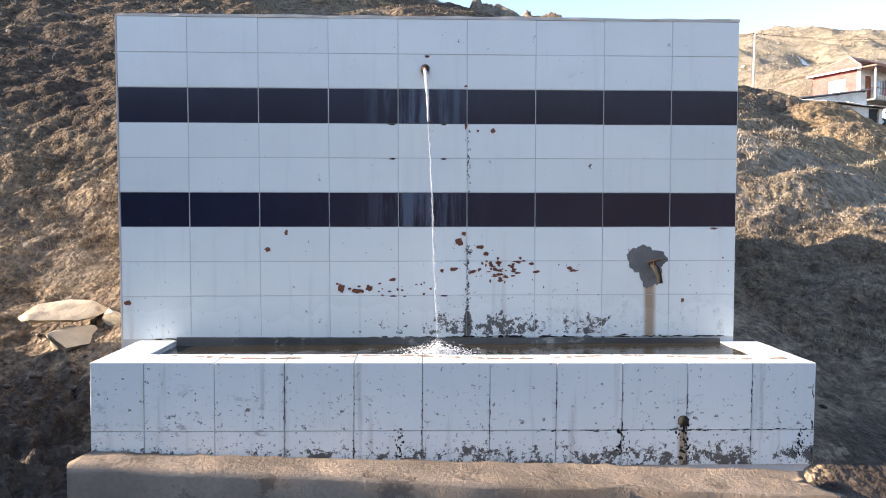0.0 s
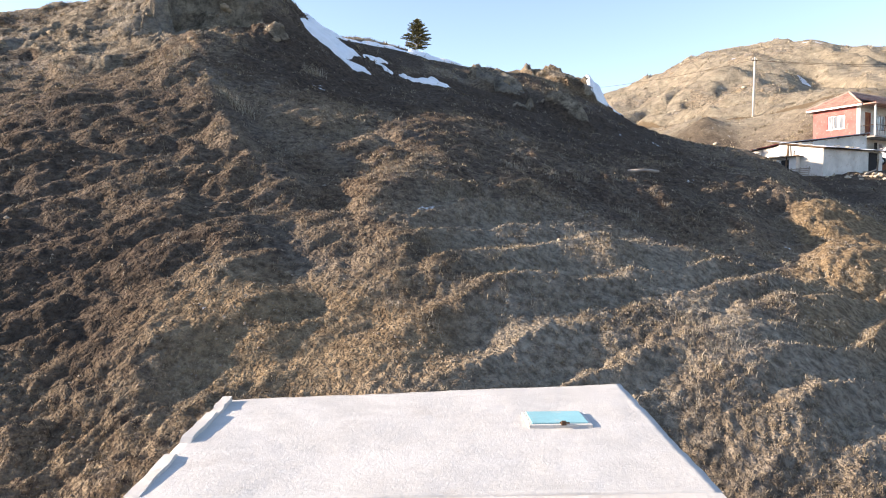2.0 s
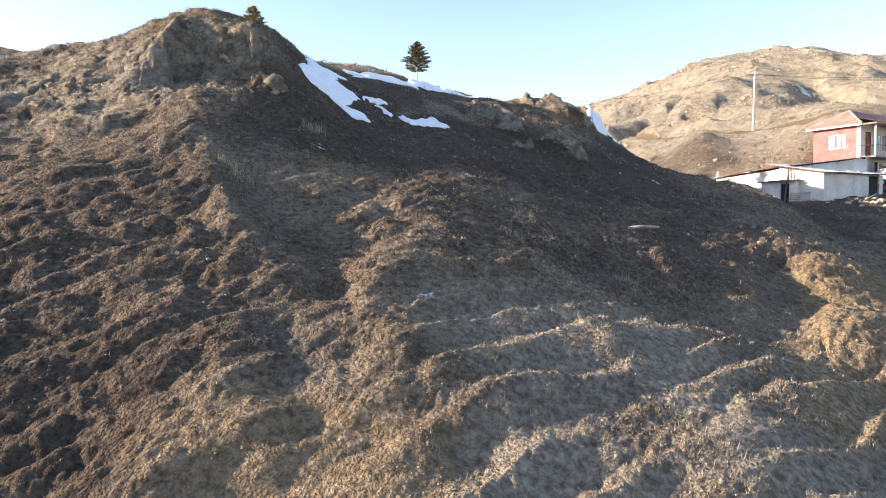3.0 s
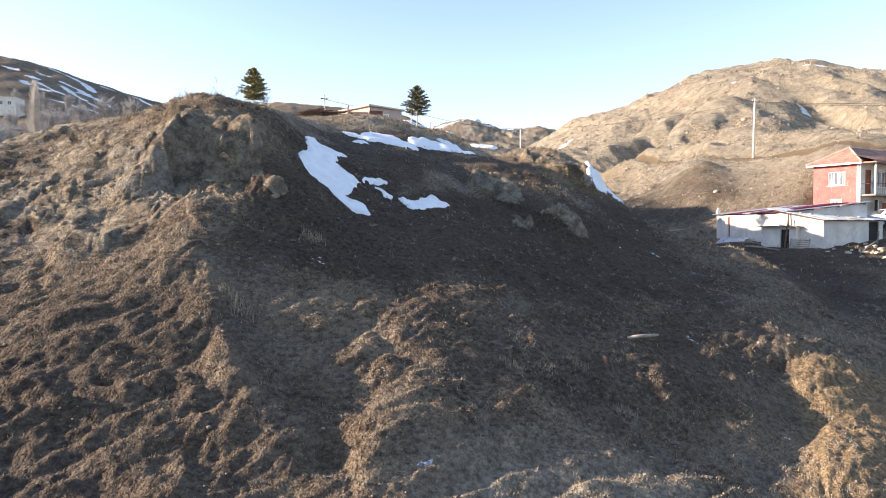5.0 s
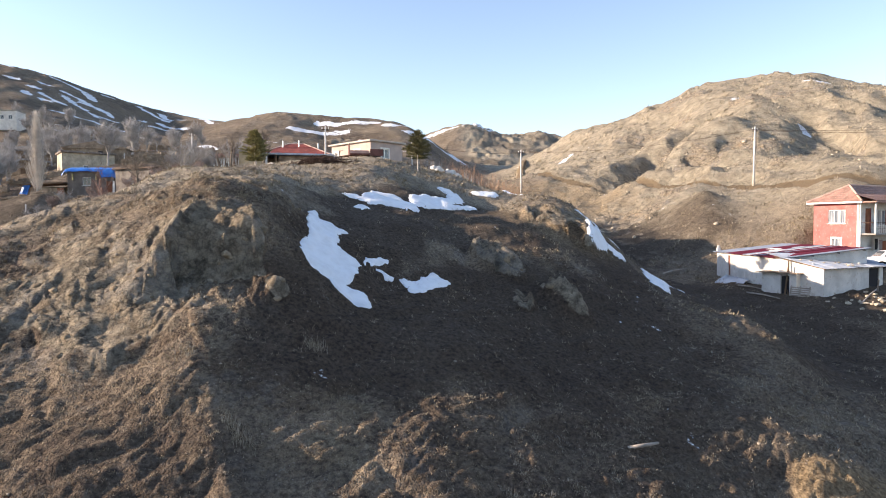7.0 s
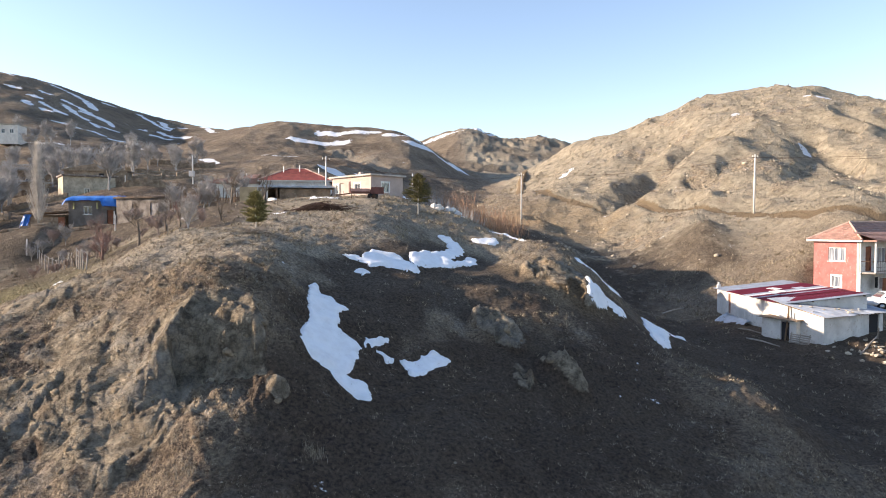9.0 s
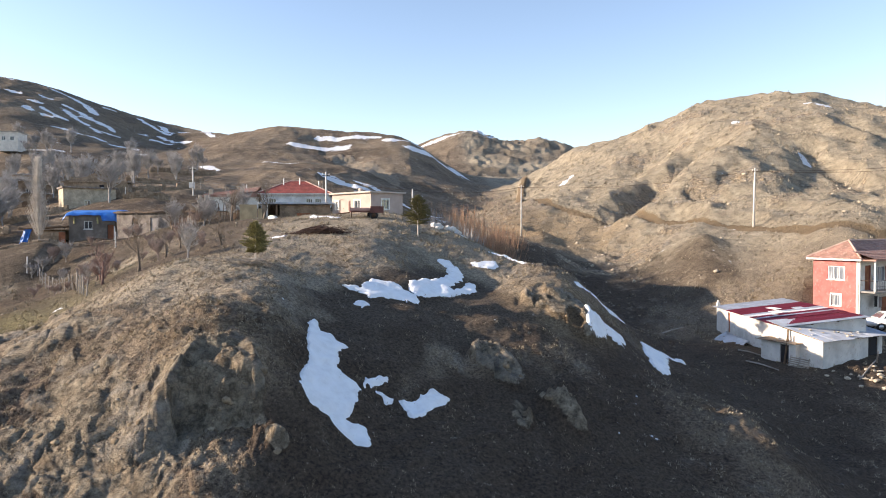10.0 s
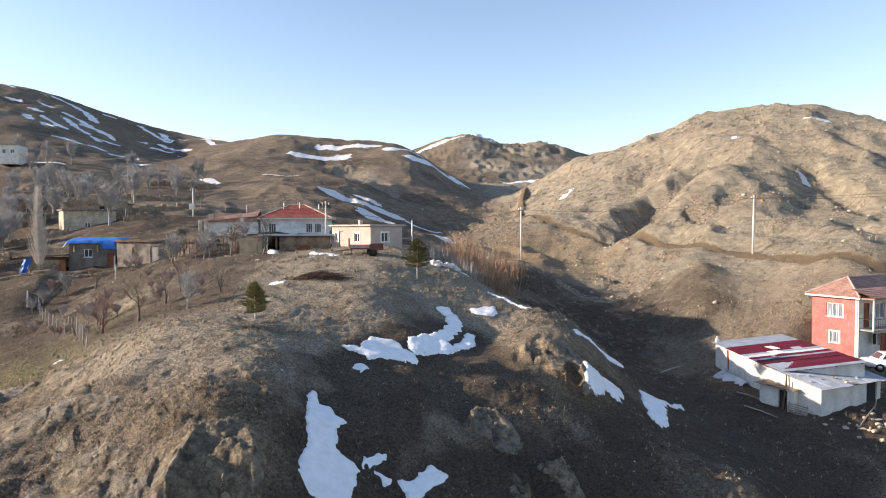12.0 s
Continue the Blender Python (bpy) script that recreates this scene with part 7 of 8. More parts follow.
def rubble_wall(a, b, h, seed):
    """A dry wall of rough stones with a broken top, following the ground."""
    rng = random.Random(seed)
    base = Vector((a[0], a[1], ground_z(*a)))
    bm = bmesh.new()
    n = int(math.hypot(b[0] - a[0], b[1] - a[1]) / 0.55)
    turn = math.atan2(b[1] - a[1], b[0] - a[0])
    for k in range(n):
        x, y = a[0] + (b[0] - a[0]) * k / n, a[1] + (b[1] - a[1]) * k / n
        z = ground_z(x, y)
        rise = h * rng.uniform(0.7, 1.1)
        for c in range(3):
            m = Matrix.Translation(Vector((x, y, z + rise * (c + 0.5) / 3 - 0.1)) - base) @ Matrix.Rotation(turn + rng.uniform(-0.15, 0.15), 4, "Z")
            box(bm, -0.3, 0.3, -0.22 + rng.uniform(-0.05, 0.05), 0.22, -rise / 5.4, rise / 5.4, 0.05, m=m)
    ob = lone("rubble_wall", bm, ADOBE, "broken dry-stone terrace wall on the village slope", "wall", base, group="terrace walls")
    return tagged(ob, kind="structure")


for k, (a, b, h) in enumerate((((-47, 66), (-33, 67.2), 0.7), ((-64, 88), (-50, 89), 1.0), ((-48, 100), (-40, 106), 1.2), ((-66, 106), (-52, 110), 1.1), ((-80, 112), (-64, 118), 1.2), ((-58, 122), (-46, 128), 1.1), ((-44, 92), (-38, 93), 1.0), ((-62, 78), (-50, 77), 0.9), ((-86, 134), (-68, 140), 1.3), ((-66, 150), (-52, 152), 1.2))):
    rubble_wall(a, b, h, 60 + k)


# ---- snow left in the hollows ----
def snow_material():
    k = Mat("old_snow", 0.6, 0, 0.3)
    k.b.inputs["Subsurface Weight"].default_value = 0.0
    n = k.noise(9, 5, 0.6)
    return k.done(k.mix(k.ramp(k.noise(2.3, 6, 0.65), 0.35, 0.8), (0.86, 0.88, 0.9), (0.74, 0.75, 0.76)), 0.6, n, 0.04, 0.5)


SNOW = snow_material()


def inside_distance(x, y, outline):
    """Signed distance to a closed outline in plan, positive inside."""
    n = len(outline)
    d = near_line(x, y, list(outline) + [outline[0]])
    inn = np.zeros(np.shape(x), bool)
    for i in range(n):
        (ax, ay), (bx, by) = outline[i], outline[(i + 1) % n]
        if ay != by:
            inn ^= ((ay > y) != (by > y)) & (x < (bx - ax) * (y - ay) / (by - ay) + ax)
    return np.where(inn, d, -d)


def snow_patch(outline, step, thick, ragged_by, seed, label):
    ox, oy = [p[0] for p in outline], [p[1] for p in outline]
    gx, gy = np.arange(min(ox) - 0.6, max(ox) + 0.6, step), np.arange(min(oy) - 0.8, max(oy) + 0.8, step * 1.4)
    x, y = np.meshgrid(gx, gy)
    wx = x + ragged_by * fbm(x, y, 0.9, 4, seed)
    wy = y + ragged_by * 1.5 * fbm(x, y, 0.9, 4, seed + 9)
    sd = inside_distance(wx, wy, outline)
    z = relief(x.ravel(), y.ravel())[0].reshape(x.shape)
    # a drift fills small hollows: level it over the rough ground
    soft = z.copy()
    for _ in range(4):
        p = np.pad(soft, 1, mode="edge")
        soft = (p[:-2, 1:-1] + p[2:, 1:-1] + p[1:-1, :-2] + p[1:-1, 2:] + 4 * soft) / 8
    top = np.maximum(soft, z) + np.clip(sd * 0.9 + 0.02, -0.12, thick) + 0.012 * fbm(x, y, 0.5, 3, seed + 20)
    keep = sd > -0.16
    bm = bmesh.new()
    rows, cols = x.shape
    up = {}
    for i in range(rows - 1):
        for j in range(cols - 1):
            c = [(i, j), (i, j + 1), (i + 1, j + 1), (i + 1, j)]
            if all(keep[q] for q in c):
                for q in c:
                    if q not in up:
                        up[q] = bm.verts.new((x[q], y[q], top[q]))
                bm.faces.new([up[q] for q in c])
    lone("snow_patch", bm, SNOW, label, "snow", group="snow patches on the knoll", shade=True)


SNOWS = [
    ([(-5.6, 28.7), (-5.3, 28.8), (-5.2, 28.0), (-4.7, 28.1), (-3.9, 27.2), (-4.2, 26.6), (-4.0, 25.6), (-3.0, 25.0), (-3.1, 23.9), (-3.3, 22.9), (-2.7, 23.3), (-2.4, 22.5),
      (-2.7, 22.3), (-3.5, 22.5), (-4.0, 22.5), (-4.4, 22.5), (-5.0, 23.3), (-4.9, 24.6), (-5.3, 26.2)], 0.06, "long tongue of old snow lying down the shaded slope"),
    ([(-3.1, 25.9), (-2.9, 25.8), (-2.6, 26.2), (-2.2, 26.5), (-2.1, 26.2), (-2.4, 25.8), (-2.7, 25.5), (-2.9, 25.6), (-2.95, 25.2)], 0.045, "ragged scrap of snow beside the long tongue"),
    ([(-2.55, 25.5), (-1.9, 25.65), (-2.1, 25.0)], 0.045, "small scrap of snow beside the long tongue"),
    ([(-1.6, 25.6), (-1.0, 26.0), (-0.3, 26.8), (-0.1, 26.7), (0.3, 26.8), (-0.1, 26.1), (-0.4, 25.6), (-0.7, 25.0), (-1.1, 24.9)], 0.05, "small ragged patch of snow on dark soil"),
    ([(-5.2, 34.1), (-4.2, 34.5), (-3.9, 35.7), (-2.5, 35.8), (-1.4, 34.9), (-1.2, 33.9), (-2.1, 34.1), (-2.7, 34.1), (-3.6, 33.4), (-4.4, 33.9)], 0.08, "snow drift under the plateau edge"),
    ([(-1.9, 36.5), (-0.5, 38.1), (0.4, 41.2), (0.2, 42.5), (-0.4, 43.5), (0.1, 44.1), (1.2, 42.8), (1.1, 41.0), (0.3, 37.6), (0.6, 37.1), (1.2, 38.7), (1.5, 41.2), (2.0, 40.8),
      (1.7, 37.8), (0.5, 36.3), (-0.4, 35.6), (-1.3, 34.9), (-1.7, 35.7)], 0.08, "forked snow drift under the plateau edge"),
    ([(-4.3, 32.3), (-3.9, 32.9), (-3.5, 32.5), (-3.9, 31.8)], 0.06, "small scrap of snow under the drift"),
    ([(1.8, 44.6), (3.6, 45.8), (3.7, 44.3), (2.8, 43.7), (1.9, 44.0)], 0.08, "flat snow patch in dry grass"),
]
GULLY_SNOWS = [
    ([(8.0, 37.3), (9.0, 38.2), (10.2, 38.9), (10.4, 38.4), (9.8, 36.6), (9.0, 36.5), (7.7, 35.0), (7.7, 35.9)], 0.09, "snow patch beside the rocks"),
    ([(12.6, 42.3), (13.9, 43.7), (14.2, 42.2), (13.5, 39.5), (12.6, 38.6), (12.1, 39.2)], 0.09, "snow patch on the gully side"),
    ([(3.6, 51.5), (4.9, 48.9), (6.2, 46.6), (5.9, 46.2), (4.7, 48.3), (3.4, 51.0)], 0.1, "narrow snow line along the gully edge"),
    ([(8.5, 43.7), (9.9, 44.7), (11.4, 45.4), (13.1, 49.4), (13.3, 48.9), (11.7, 44.7), (10.1, 43.9), (8.7, 43.2)], 0.1, "narrow snow line along the gully edge"),
    ([(13.7, 43.0), (15.0, 44.6), (16.5, 45.9), (16.4, 45.3), (15.2, 43.9), (13.9, 42.4)], 0.09, "thin trail of snow running into the gully"),
    ([(-11.2, 56.9), (-8.6, 55.5), (-8.8, 54.9), (-11.2, 56.2)], 0.07, "flat strip of snow before the beige house"),
    ([(-11.7, 45.6), (-10.7, 45.6), (-10.7, 44.9), (-11.7, 44.9)], 0.07, "scrap of snow in the grass"),
    ([(-0.2, 57.6), (1.2, 58.2), (2.2, 56.4), (1.4, 55.6)], 0.1, "snow patch behind the pale rocks"),
]
for k, (outline, step, label) in enumerate(SNOWS + GULLY_SNOWS):
    snow_patch(outline, step, 0.08 + 0.03 * (step > 0.07), 0.07 + 1.4 * step, 300 + 40 * k, label)


# ---- stones ----
ROCKS = random.Random(21)
for (w, d, h), (x, y, z), turn in (((0.54, 0.42, 0.24), (-2.6, 4.52, 0.49), 8), ((0.46, 0.4, 0.25), (-2.44, 4.4, 0.32), -14), ((0.22, 0.24, 0.2), (-2.24, 4.5, 0.47), 35), ((0.24, 0.24, 0.2), (-2.1, 4.75, 0.8), 10), ((0.14, 0.14, 0.12), (-1.98, 3.95, 0.26), 70)):
    lone("field_stone", boulder((w, d, h), ROCKS, 0.16, 0.8, 4), FIELDSTONE, "pale broken limestone block lying beside the fountain", "stone", (x, y, z), turn, group="stones beside the fountain")
for k in range(9):
    x, y = -0.9 + 0.28 * k + ROCKS.uniform(-0.2, 0.2), 55.4 + 0.1 * k + ROCKS.uniform(-0.6, 0.6)
    lone("field_stone", boulder((ROCKS.uniform(0.5, 1.1), ROCKS.uniform(0.5, 0.9), ROCKS.uniform(0.5, 0.9)), ROCKS), POST_GREY, "pale grey boulder heaped at the plateau edge", "stone", (x, y, ground_z(x, y) - 0.08), 30 * k, group="boulders at the plateau edge")


def scattered(name, spots, label, category, material, size, seed, levels=1, sink=0.12):
    """Many small broken stones as one body."""
    rng = random.Random(seed)
    variants = []
    for _ in range(7):
        b = boulder((1, 0.85, 0.7), rng, 0.3, 0.9, levels)
        variants.append((np.array([v.co[:] for v in b.verts]), np.array([[v.index for v in f.verts] for f in b.faces])))
        b.free()
    z = relief(spots[:, 0], spots[:, 1])[0]
    vs, fs, n = [], [], 0
    for k in range(len(spots)):
        co, fa = variants[k % 7]
        s, a = size[k], rng.uniform(0, 6.28)
        c, q = math.cos(a), math.sin(a)
        vs.append(np.c_[co[:, 0] * c - co[:, 1] * q, co[:, 0] * q + co[:, 1] * c, co[:, 2]] * s + [spots[k, 0], spots[k, 1], z[k] - sink * s])
        fs.append(fa + n)
        n += len(co)
    return raw_mesh(name, np.concatenate(vs), np.concatenate(fs), material, label, category)


def raw_mesh(name, co, faces, material, label, category, shade=False, extra=None):
    me = bpy.data.meshes.new(name)
    k = faces.shape[1]
    me.vertices.add(len(co))
    me.vertices.foreach_set("co", co.astype(np.float32).ravel())
    me.loops.add(faces.size)
    me.loops.foreach_set("vertex_index", faces.ravel().astype(np.int32))
    me.polygons.add(len(faces))
    me.polygons.foreach_set("loop_start", np.arange(0, faces.size, k, dtype=np.int32))
    me.polygons.foreach_set("loop_total", np.full(len(faces), k, dtype=np.int32))
    me.update(calc_edges=True)
    me.materials.append(material)
    return tagged(new(name, me), label, category, kind="stuff")


GRAINS = np.random.RandomState(7)


def crag_material():
    k = Mat("weathered_crag_rock", 0.95, 0, 0.15)
    c = k.mix(k.ramp(k.noise(3.0, 9, 0.75), 0.3, 0.72), (0.1, 0.082, 0.062), (0.42, 0.35, 0.25))
    c = k.mix(k.times(k.island(), 0.45), c, (0.3, 0.21, 0.125))
    return k.done(c, 0.95, k.noise(11, 8, 0.75), 0.06, 1.0)


CRAG = crag_material()


def sprinkle(n, near, far, half_angle, want):
    """Spots spread evenly as seen from the flyer, kept where want(x, y, masks) says so."""
    a = GRAINS.uniform(-half_angle, half_angle, n)
    r = np.exp(GRAINS.uniform(math.log(near), math.log(far), n))
    x, y = r * np.sin(a), CENTRE_Y + r * np.cos(a)
    z, masks = relief(x, y)
    chance = want(x, y, z, masks)
    clear = ~((x > -2.05) & (x < 2.0) & (y < 6.85))
    keep = (GRAINS.uniform(0, 1, n) < chance) & clear
    return np.c_[x, y, z][keep], r[keep]


spots, far_off = sprinkle(1700, 14, 60, 0.63, lambda x, y, z, m: 0.1 * (1 - 0.7 * m["soil_shade"]) + 0.4 * np.clip(m["rock"], 0, 1))
scattered("loose_stones", spots[:, :2], "loose stones strewn over the knoll", "stones", plain("dull_slope_stone", (0.3, 0.26, 0.205), 0.93, grain=18, vary=0.35, dist=0.02), np.random.RandomState(1).uniform(0.03, 0.16, len(spots)) ** 1.2 * (1 + far_off / 40), 5)
spots, far_off = sprinkle(3600, 75, 190, 0.6, lambda x, y, z, m: (0.12 + 0.7 * np.clip(m["rock"], 0, 1)) * (x > 6) * (1 - m["road"]))
scattered("hill_stones", spots[:, :2], "weathered stones strewn over the sunlit hill", "stones", FIELDSTONE, np.random.RandomState(2).uniform(0.15, 0.8, len(spots)) ** 2.0 * 1.4, 6)
spots, far_off = sprinkle(9000, 18, 60, 0.66, lambda x, y, z, m: smooth(m["rock"], 0.25, 0.7) * 0.5)
scattered("crag_blocks", spots[:, :2], "tan and grey broken rock of the crags", "rock", CRAG, 0.08 + 0.6 * np.random.RandomState(4).uniform(0, 1, len(spots)) ** 3 * far_off / 30, 8, 1, 0.42)
spots, far_off = sprinkle(5000, 70, 230, 0.62, lambda x, y, z, m: smooth(m["rock"], 0.3, 0.7) * 0.5 * (1 - m["road"]))
scattered("hill_crag_blocks", spots[:, :2], "weathered outcrop blocks of the far hills", "rock", CRAG, 0.3 + 1.9 * np.random.RandomState(9).uniform(0, 1, len(spots)) ** 2.5 * far_off / 120, 9, 1, 0.45)
spots, far_off = sprinkle(26000, 10.5, 30, 0.66, lambda x, y, z, m: 0.7 * (1 - m["mud"]) * (1 - 0.95 * m["soil_shade"]) * smooth(fbm(x, y, 1.8, 3, 131), -0.5, 0.3))
scattered("soil_clods", spots[:, :2], "small clods of dry soil and gravel on the near slope", "clods", plain("dry_clod_soil", (0.3, 0.245, 0.19), 0.95, grain=20, vary=0.45), 0.012 + 0.05 * np.random.RandomState(11).uniform(0, 1, len(spots)) ** 2 * far_off / 14, 10, 1, 0.1)
spots, far_off = sprinkle(7000, 5.3, 9.4, 0.75, lambda x, y, z, m: (0.03 + 0.97 * m["mud"]) * (1 - 0.9 * (x > 0)))
scattered("mud_clods", spots[:, :2], "dark trampled mud clods and gravel", "clods", plain("wet_dark_mud", (0.055, 0.043, 0.034), 0.5, grain=30, vary=0.4, dist=0.01), np.random.RandomState(3).uniform(0.015, 0.07, len(spots)), 7)


# ---- dry grass ----
def blade_material(name, pale, deep, grey):
    k = Mat(name, 0.8, 0, 0.2)
    c = k.mix(k.island(), deep, pale)
    c = k.mix(k.ramp(k.noise(0.5, 4), 0.45, 0.7), c, k.mix(k.island(), tuple(v * 0.5 for v in grey), grey))
    return k.done(c)


STRAW = blade_material("dry_straw", (0.48, 0.395, 0.27), (0.15, 0.115, 0.076), (0.36, 0.32, 0.26))
HILL_STRAW = blade_material("pale_hill_straw", (0.47, 0.405, 0.3), (0.19, 0.158, 0.115), (0.38, 0.34, 0.285))
WEED = blade_material("bleached_weed", (0.52, 0.46, 0.35), (0.28, 0.22, 0.15), (0.42, 0.385, 0.33))


def tufts(name, spots, blades, length, flat, width, material, label):
    """Tufts of pointed blades; flat 0 stands, 1 lies matted on the ground."""
    n = len(spots)
    b = n * blades
    p = np.repeat(spots, blades, 0)
    ln = np.repeat(length, blades)
    hh = ln * GRAINS.uniform(0.5, 1.15, b)
    a = GRAINS.uniform(0, 2 * np.pi, b)
    lie = np.clip(GRAINS.uniform(-0.35, 0.35, b) + flat, 0.05, 1.25)
    d = np.c_[np.cos(a), np.sin(a)]
    root = p[:, :2] + np.c_[GRAINS.normal(0, 0.45, b), GRAINS.normal(0, 0.45, b)] * ln[:, None]
    side = np.c_[-d[:, 1], d[:, 0]] * (np.repeat(width, blades) * 0.5)[:, None]
    z0 = relief(root[:, 0], root[:, 1])[0] - 0.01
    v = np.empty((b, 3, 3))
    v[:, 0, :2], v[:, 1, :2], v[:, 2, :2] = root - side, root + side, root + d * (hh * np.sin(lie * np.pi / 2))[:, None]
    v[:, 0, 2] = v[:, 1, 2] = z0
    v[:, 2, 2] = z0 + np.maximum(hh * np.cos(lie * np.pi / 2), 0.012) + 0.25 * hh
    f = np.arange(b * 3).reshape(-1, 3)
    return raw_mesh(name, v.reshape(-1, 3), f, material, label, "grass")


def grassy(x, y, z, m):
    clump = smooth(fbm(x, y, 1.6, 4, 120), -0.35, 0.35)
    return (0.18 + 0.82 * clump) * (1 - 0.8 * np.clip(m["rock"], 0, 1)) * (1 - m["mud"]) * (1 - m["road"]) * (1 - 0.94 * m["soil_shade"]) * (1 - 0.75 * m["sunlit_ochre"])


spots, far_off = sprinkle(60000, 9.5, 31, 0.68, grassy)
tufts("dry_grass", spots, 8, 0.0022 * far_off + 0.03, 0.66, 0.0008 * far_off, STRAW, "matted dry winter grass in tufts over the near slope")
spots, far_off = sprinkle(22000, 28, 75, 0.62, grassy)
tufts("plateau_grass", spots, 8, 0.003 * far_off + 0.03, 0.7, 0.0011 * far_off, STRAW, "short dry grass on the plateau and valley sides")
spots, far_off = sprinkle(13000, 70, 200, 0.6, lambda x, y, z, m: grassy(x, y, z, m) * (x > 0))
tufts("hill_grass", spots, 6, 0.003 * far_off, 0.6, 0.0012 * far_off, HILL_STRAW, "tussocks of dry grass on the far hill")


def weedy(x, y, z, m):
    right = smooth(x, -1.5, 3) * (1 - smooth(y, 15, 19))
    band = smooth(fbm(x, y + 0.7 * x, 1.5, 3, 140), 0.0, 0.4)
    return (0.05 + 0.9 * right) * band * (1 - m["mud"]) * smooth(y, 7.0, 8.5)


spots, far_off = sprinkle(7500, 10, 24, 0.68, weedy)
tufts("dry_weeds", spots, 22, GRAINS.uniform(0.05, 0.13, len(spots)), 0.5, np.full(len(spots), 0.009), WEED, "bleached weeds and broken stalks standing in clumps")
for x, y, hh in ((-4.7, 15.6, 0.55), (-6.8, 17.4, 0.5), (-3.7, 19.1, 0.55), (-5.1, 15.9, 0.4), (3.3, 16.6, 0.3), (1.6, 15.7, 0.3), (4.2, 15.5, 0.35), (-9.4, 33.6, 0.7), (-10.2, 33.2, 0.6)):
    one = np.array([[x + dx, y + dy, ground_z(x + dx, y + dy)] for dx, dy in ((0, 0), (0.14, 0.05), (-0.12, 0.08), (0.26, -0.04))])
    ob = tufts("weed_clump", one, 34, np.full(4, hh * 0.45), 0.35, np.full(4, 0.009), WEED, "tall bleached weed clump standing on the slope")
    tagged(ob, category="weed", group="tall weed clumps", kind="stuff")


# ---- trees ----
BARK = plain("grey_brown_bark", (0.17, 0.135, 0.105), 0.9, grain=40, vary=0.3)
PALE_BARK = plain("pale_poplar_bark", (0.56, 0.51, 0.45), 0.9, grain=30, vary=0.25)
WILLOW = plain("orange_willow_stem", (0.36, 0.22, 0.14), 0.8, grain=30, vary=0.3)
GREY_TWIG = plain("grey_twigs", (0.33, 0.31, 0.295), 0.9, grain=30, vary=0.3)


def twigs_of(rng, base, way, length, radius, depth, spread, kids, out, rise=0.15):
    """Grows one limb and its side limbs; each is (points, radii)."""
    pts, rad, p, d = [Vector(base)], [radius], Vector(base), Vector(way).normalized()
    steps = 4 if depth > 1 else 3
    for k in range(steps):
        d = (d + Vector((rng.uniform(-1, 1), rng.uniform(-1, 1), rng.uniform(-0.6, 1))) * 0.16 + Vector((0, 0, rise))).normalized()
        p = p + d * (length / steps)
        pts.append(p.copy())
        rad.append(radius * (1 - 0.62 * (k + 1) / steps))
    out.append((pts, rad))
    if depth > 0:
        for k in range(kids):
            i = rng.randint(1, steps)
            side = Vector((rng.uniform(-1, 1), rng.uniform(-1, 1), rng.uniform(-0.1, 0.7))).normalized()
            w = (d * (1 - spread) + side * spread).normalized()
            twigs_of(rng, pts[i], w, length * rng.uniform(0.45, 0.72), max(0.004, rad[i] * 0.6), depth - 1, spread, kids, out, rise)


def bare_tree(at, h, seed, label, kids=5, spread=0.62, bark=None, name="bare_tree", thick=0.03):
    rng = random.Random(seed)
    t = thing(name, label, "tree", at, rng.uniform(0, 360))
    trunk, crown = bmesh.new(), bmesh.new()
    limbs = []
    twigs_of(rng, (0, 0, -0.15), (0.08, 0.04, 1), h * 0.5, h * thick, 3, spread, kids, limbs, 0.1)
    tube(trunk, limbs[0][0], limbs[0][1], 8)
    for pts, rad in limbs[1:]:
        tube(crown, pts, [max(r, h * 0.0022) for r in rad], 3, caps=False)
    part("trunk", trunk, bark or BARK, t, "", True), part("crown", crown, bark or BARK, t, "leafless twigs")
    return t


def conifer(at, h, bare, seed, label, wide=1.0, tone=1.0):
    rng = random.Random(seed)
    t = thing("conifer", label, "tree", at, 0)
    part("trunk", bar([(0, 0, -0.2), (0, 0, h * 0.5), (0.02, 0, h * 0.98)], [0.05, 0.035, 0.008], 7), PALE_BARK, t, "", True)
    v, f = [], []
    for lvl in range(26):
        s = lvl / 25
        z = bare + (h * 0.93 - bare) * s
        reach = wide * (1.0 * (1 - s) ** 0.8 + 0.05) * min(1, 0.55 + s * 3) * h / 2.9
        for k in range(9):
            a = rng.uniform(0, 6.28)
            ln = reach * rng.uniform(0.6, 1.1)
            d = Vector((math.cos(a), math.sin(a), 0.28 + 0.5 * s))
            n = int(26 * ln / 0.6) + 6
            for j in range(n):
                q = rng.random() ** 0.7
                p = Vector((0, 0, z)) + d * ln * q + Vector((0, 0, -0.16 * q * q * ln))
                for _ in range(2):
                    w = (d + Vector((rng.uniform(-1, 1), rng.uniform(-1, 1), rng.uniform(-0.5, 0.9))) * 0.9).normalized() * rng.uniform(0.08, 0.17)
                    side = w.cross(Vector((rng.uniform(-1, 1), rng.uniform(-1, 1), rng.uniform(-1, 1)))).normalized() * 0.017
                    i = len(v)
                    v += [p - side, p + side, p + w]
                    f.append((i, i + 1, i + 2))
    k = Mat("spruce_needles", 0.7, 0, 0.3)
    me = bpy.data.meshes.new("crown")
    me.from_pydata([tuple(p) for p in v], [], f)
    me.materials.append(k.done(k.mix(k.island(), (0.032 * tone, 0.032 * tone, 0.016 * tone), (0.12 * tone, 0.102 * tone, 0.04 * tone))))
    part("crown", me, None, t, "dark green needles")
    return t


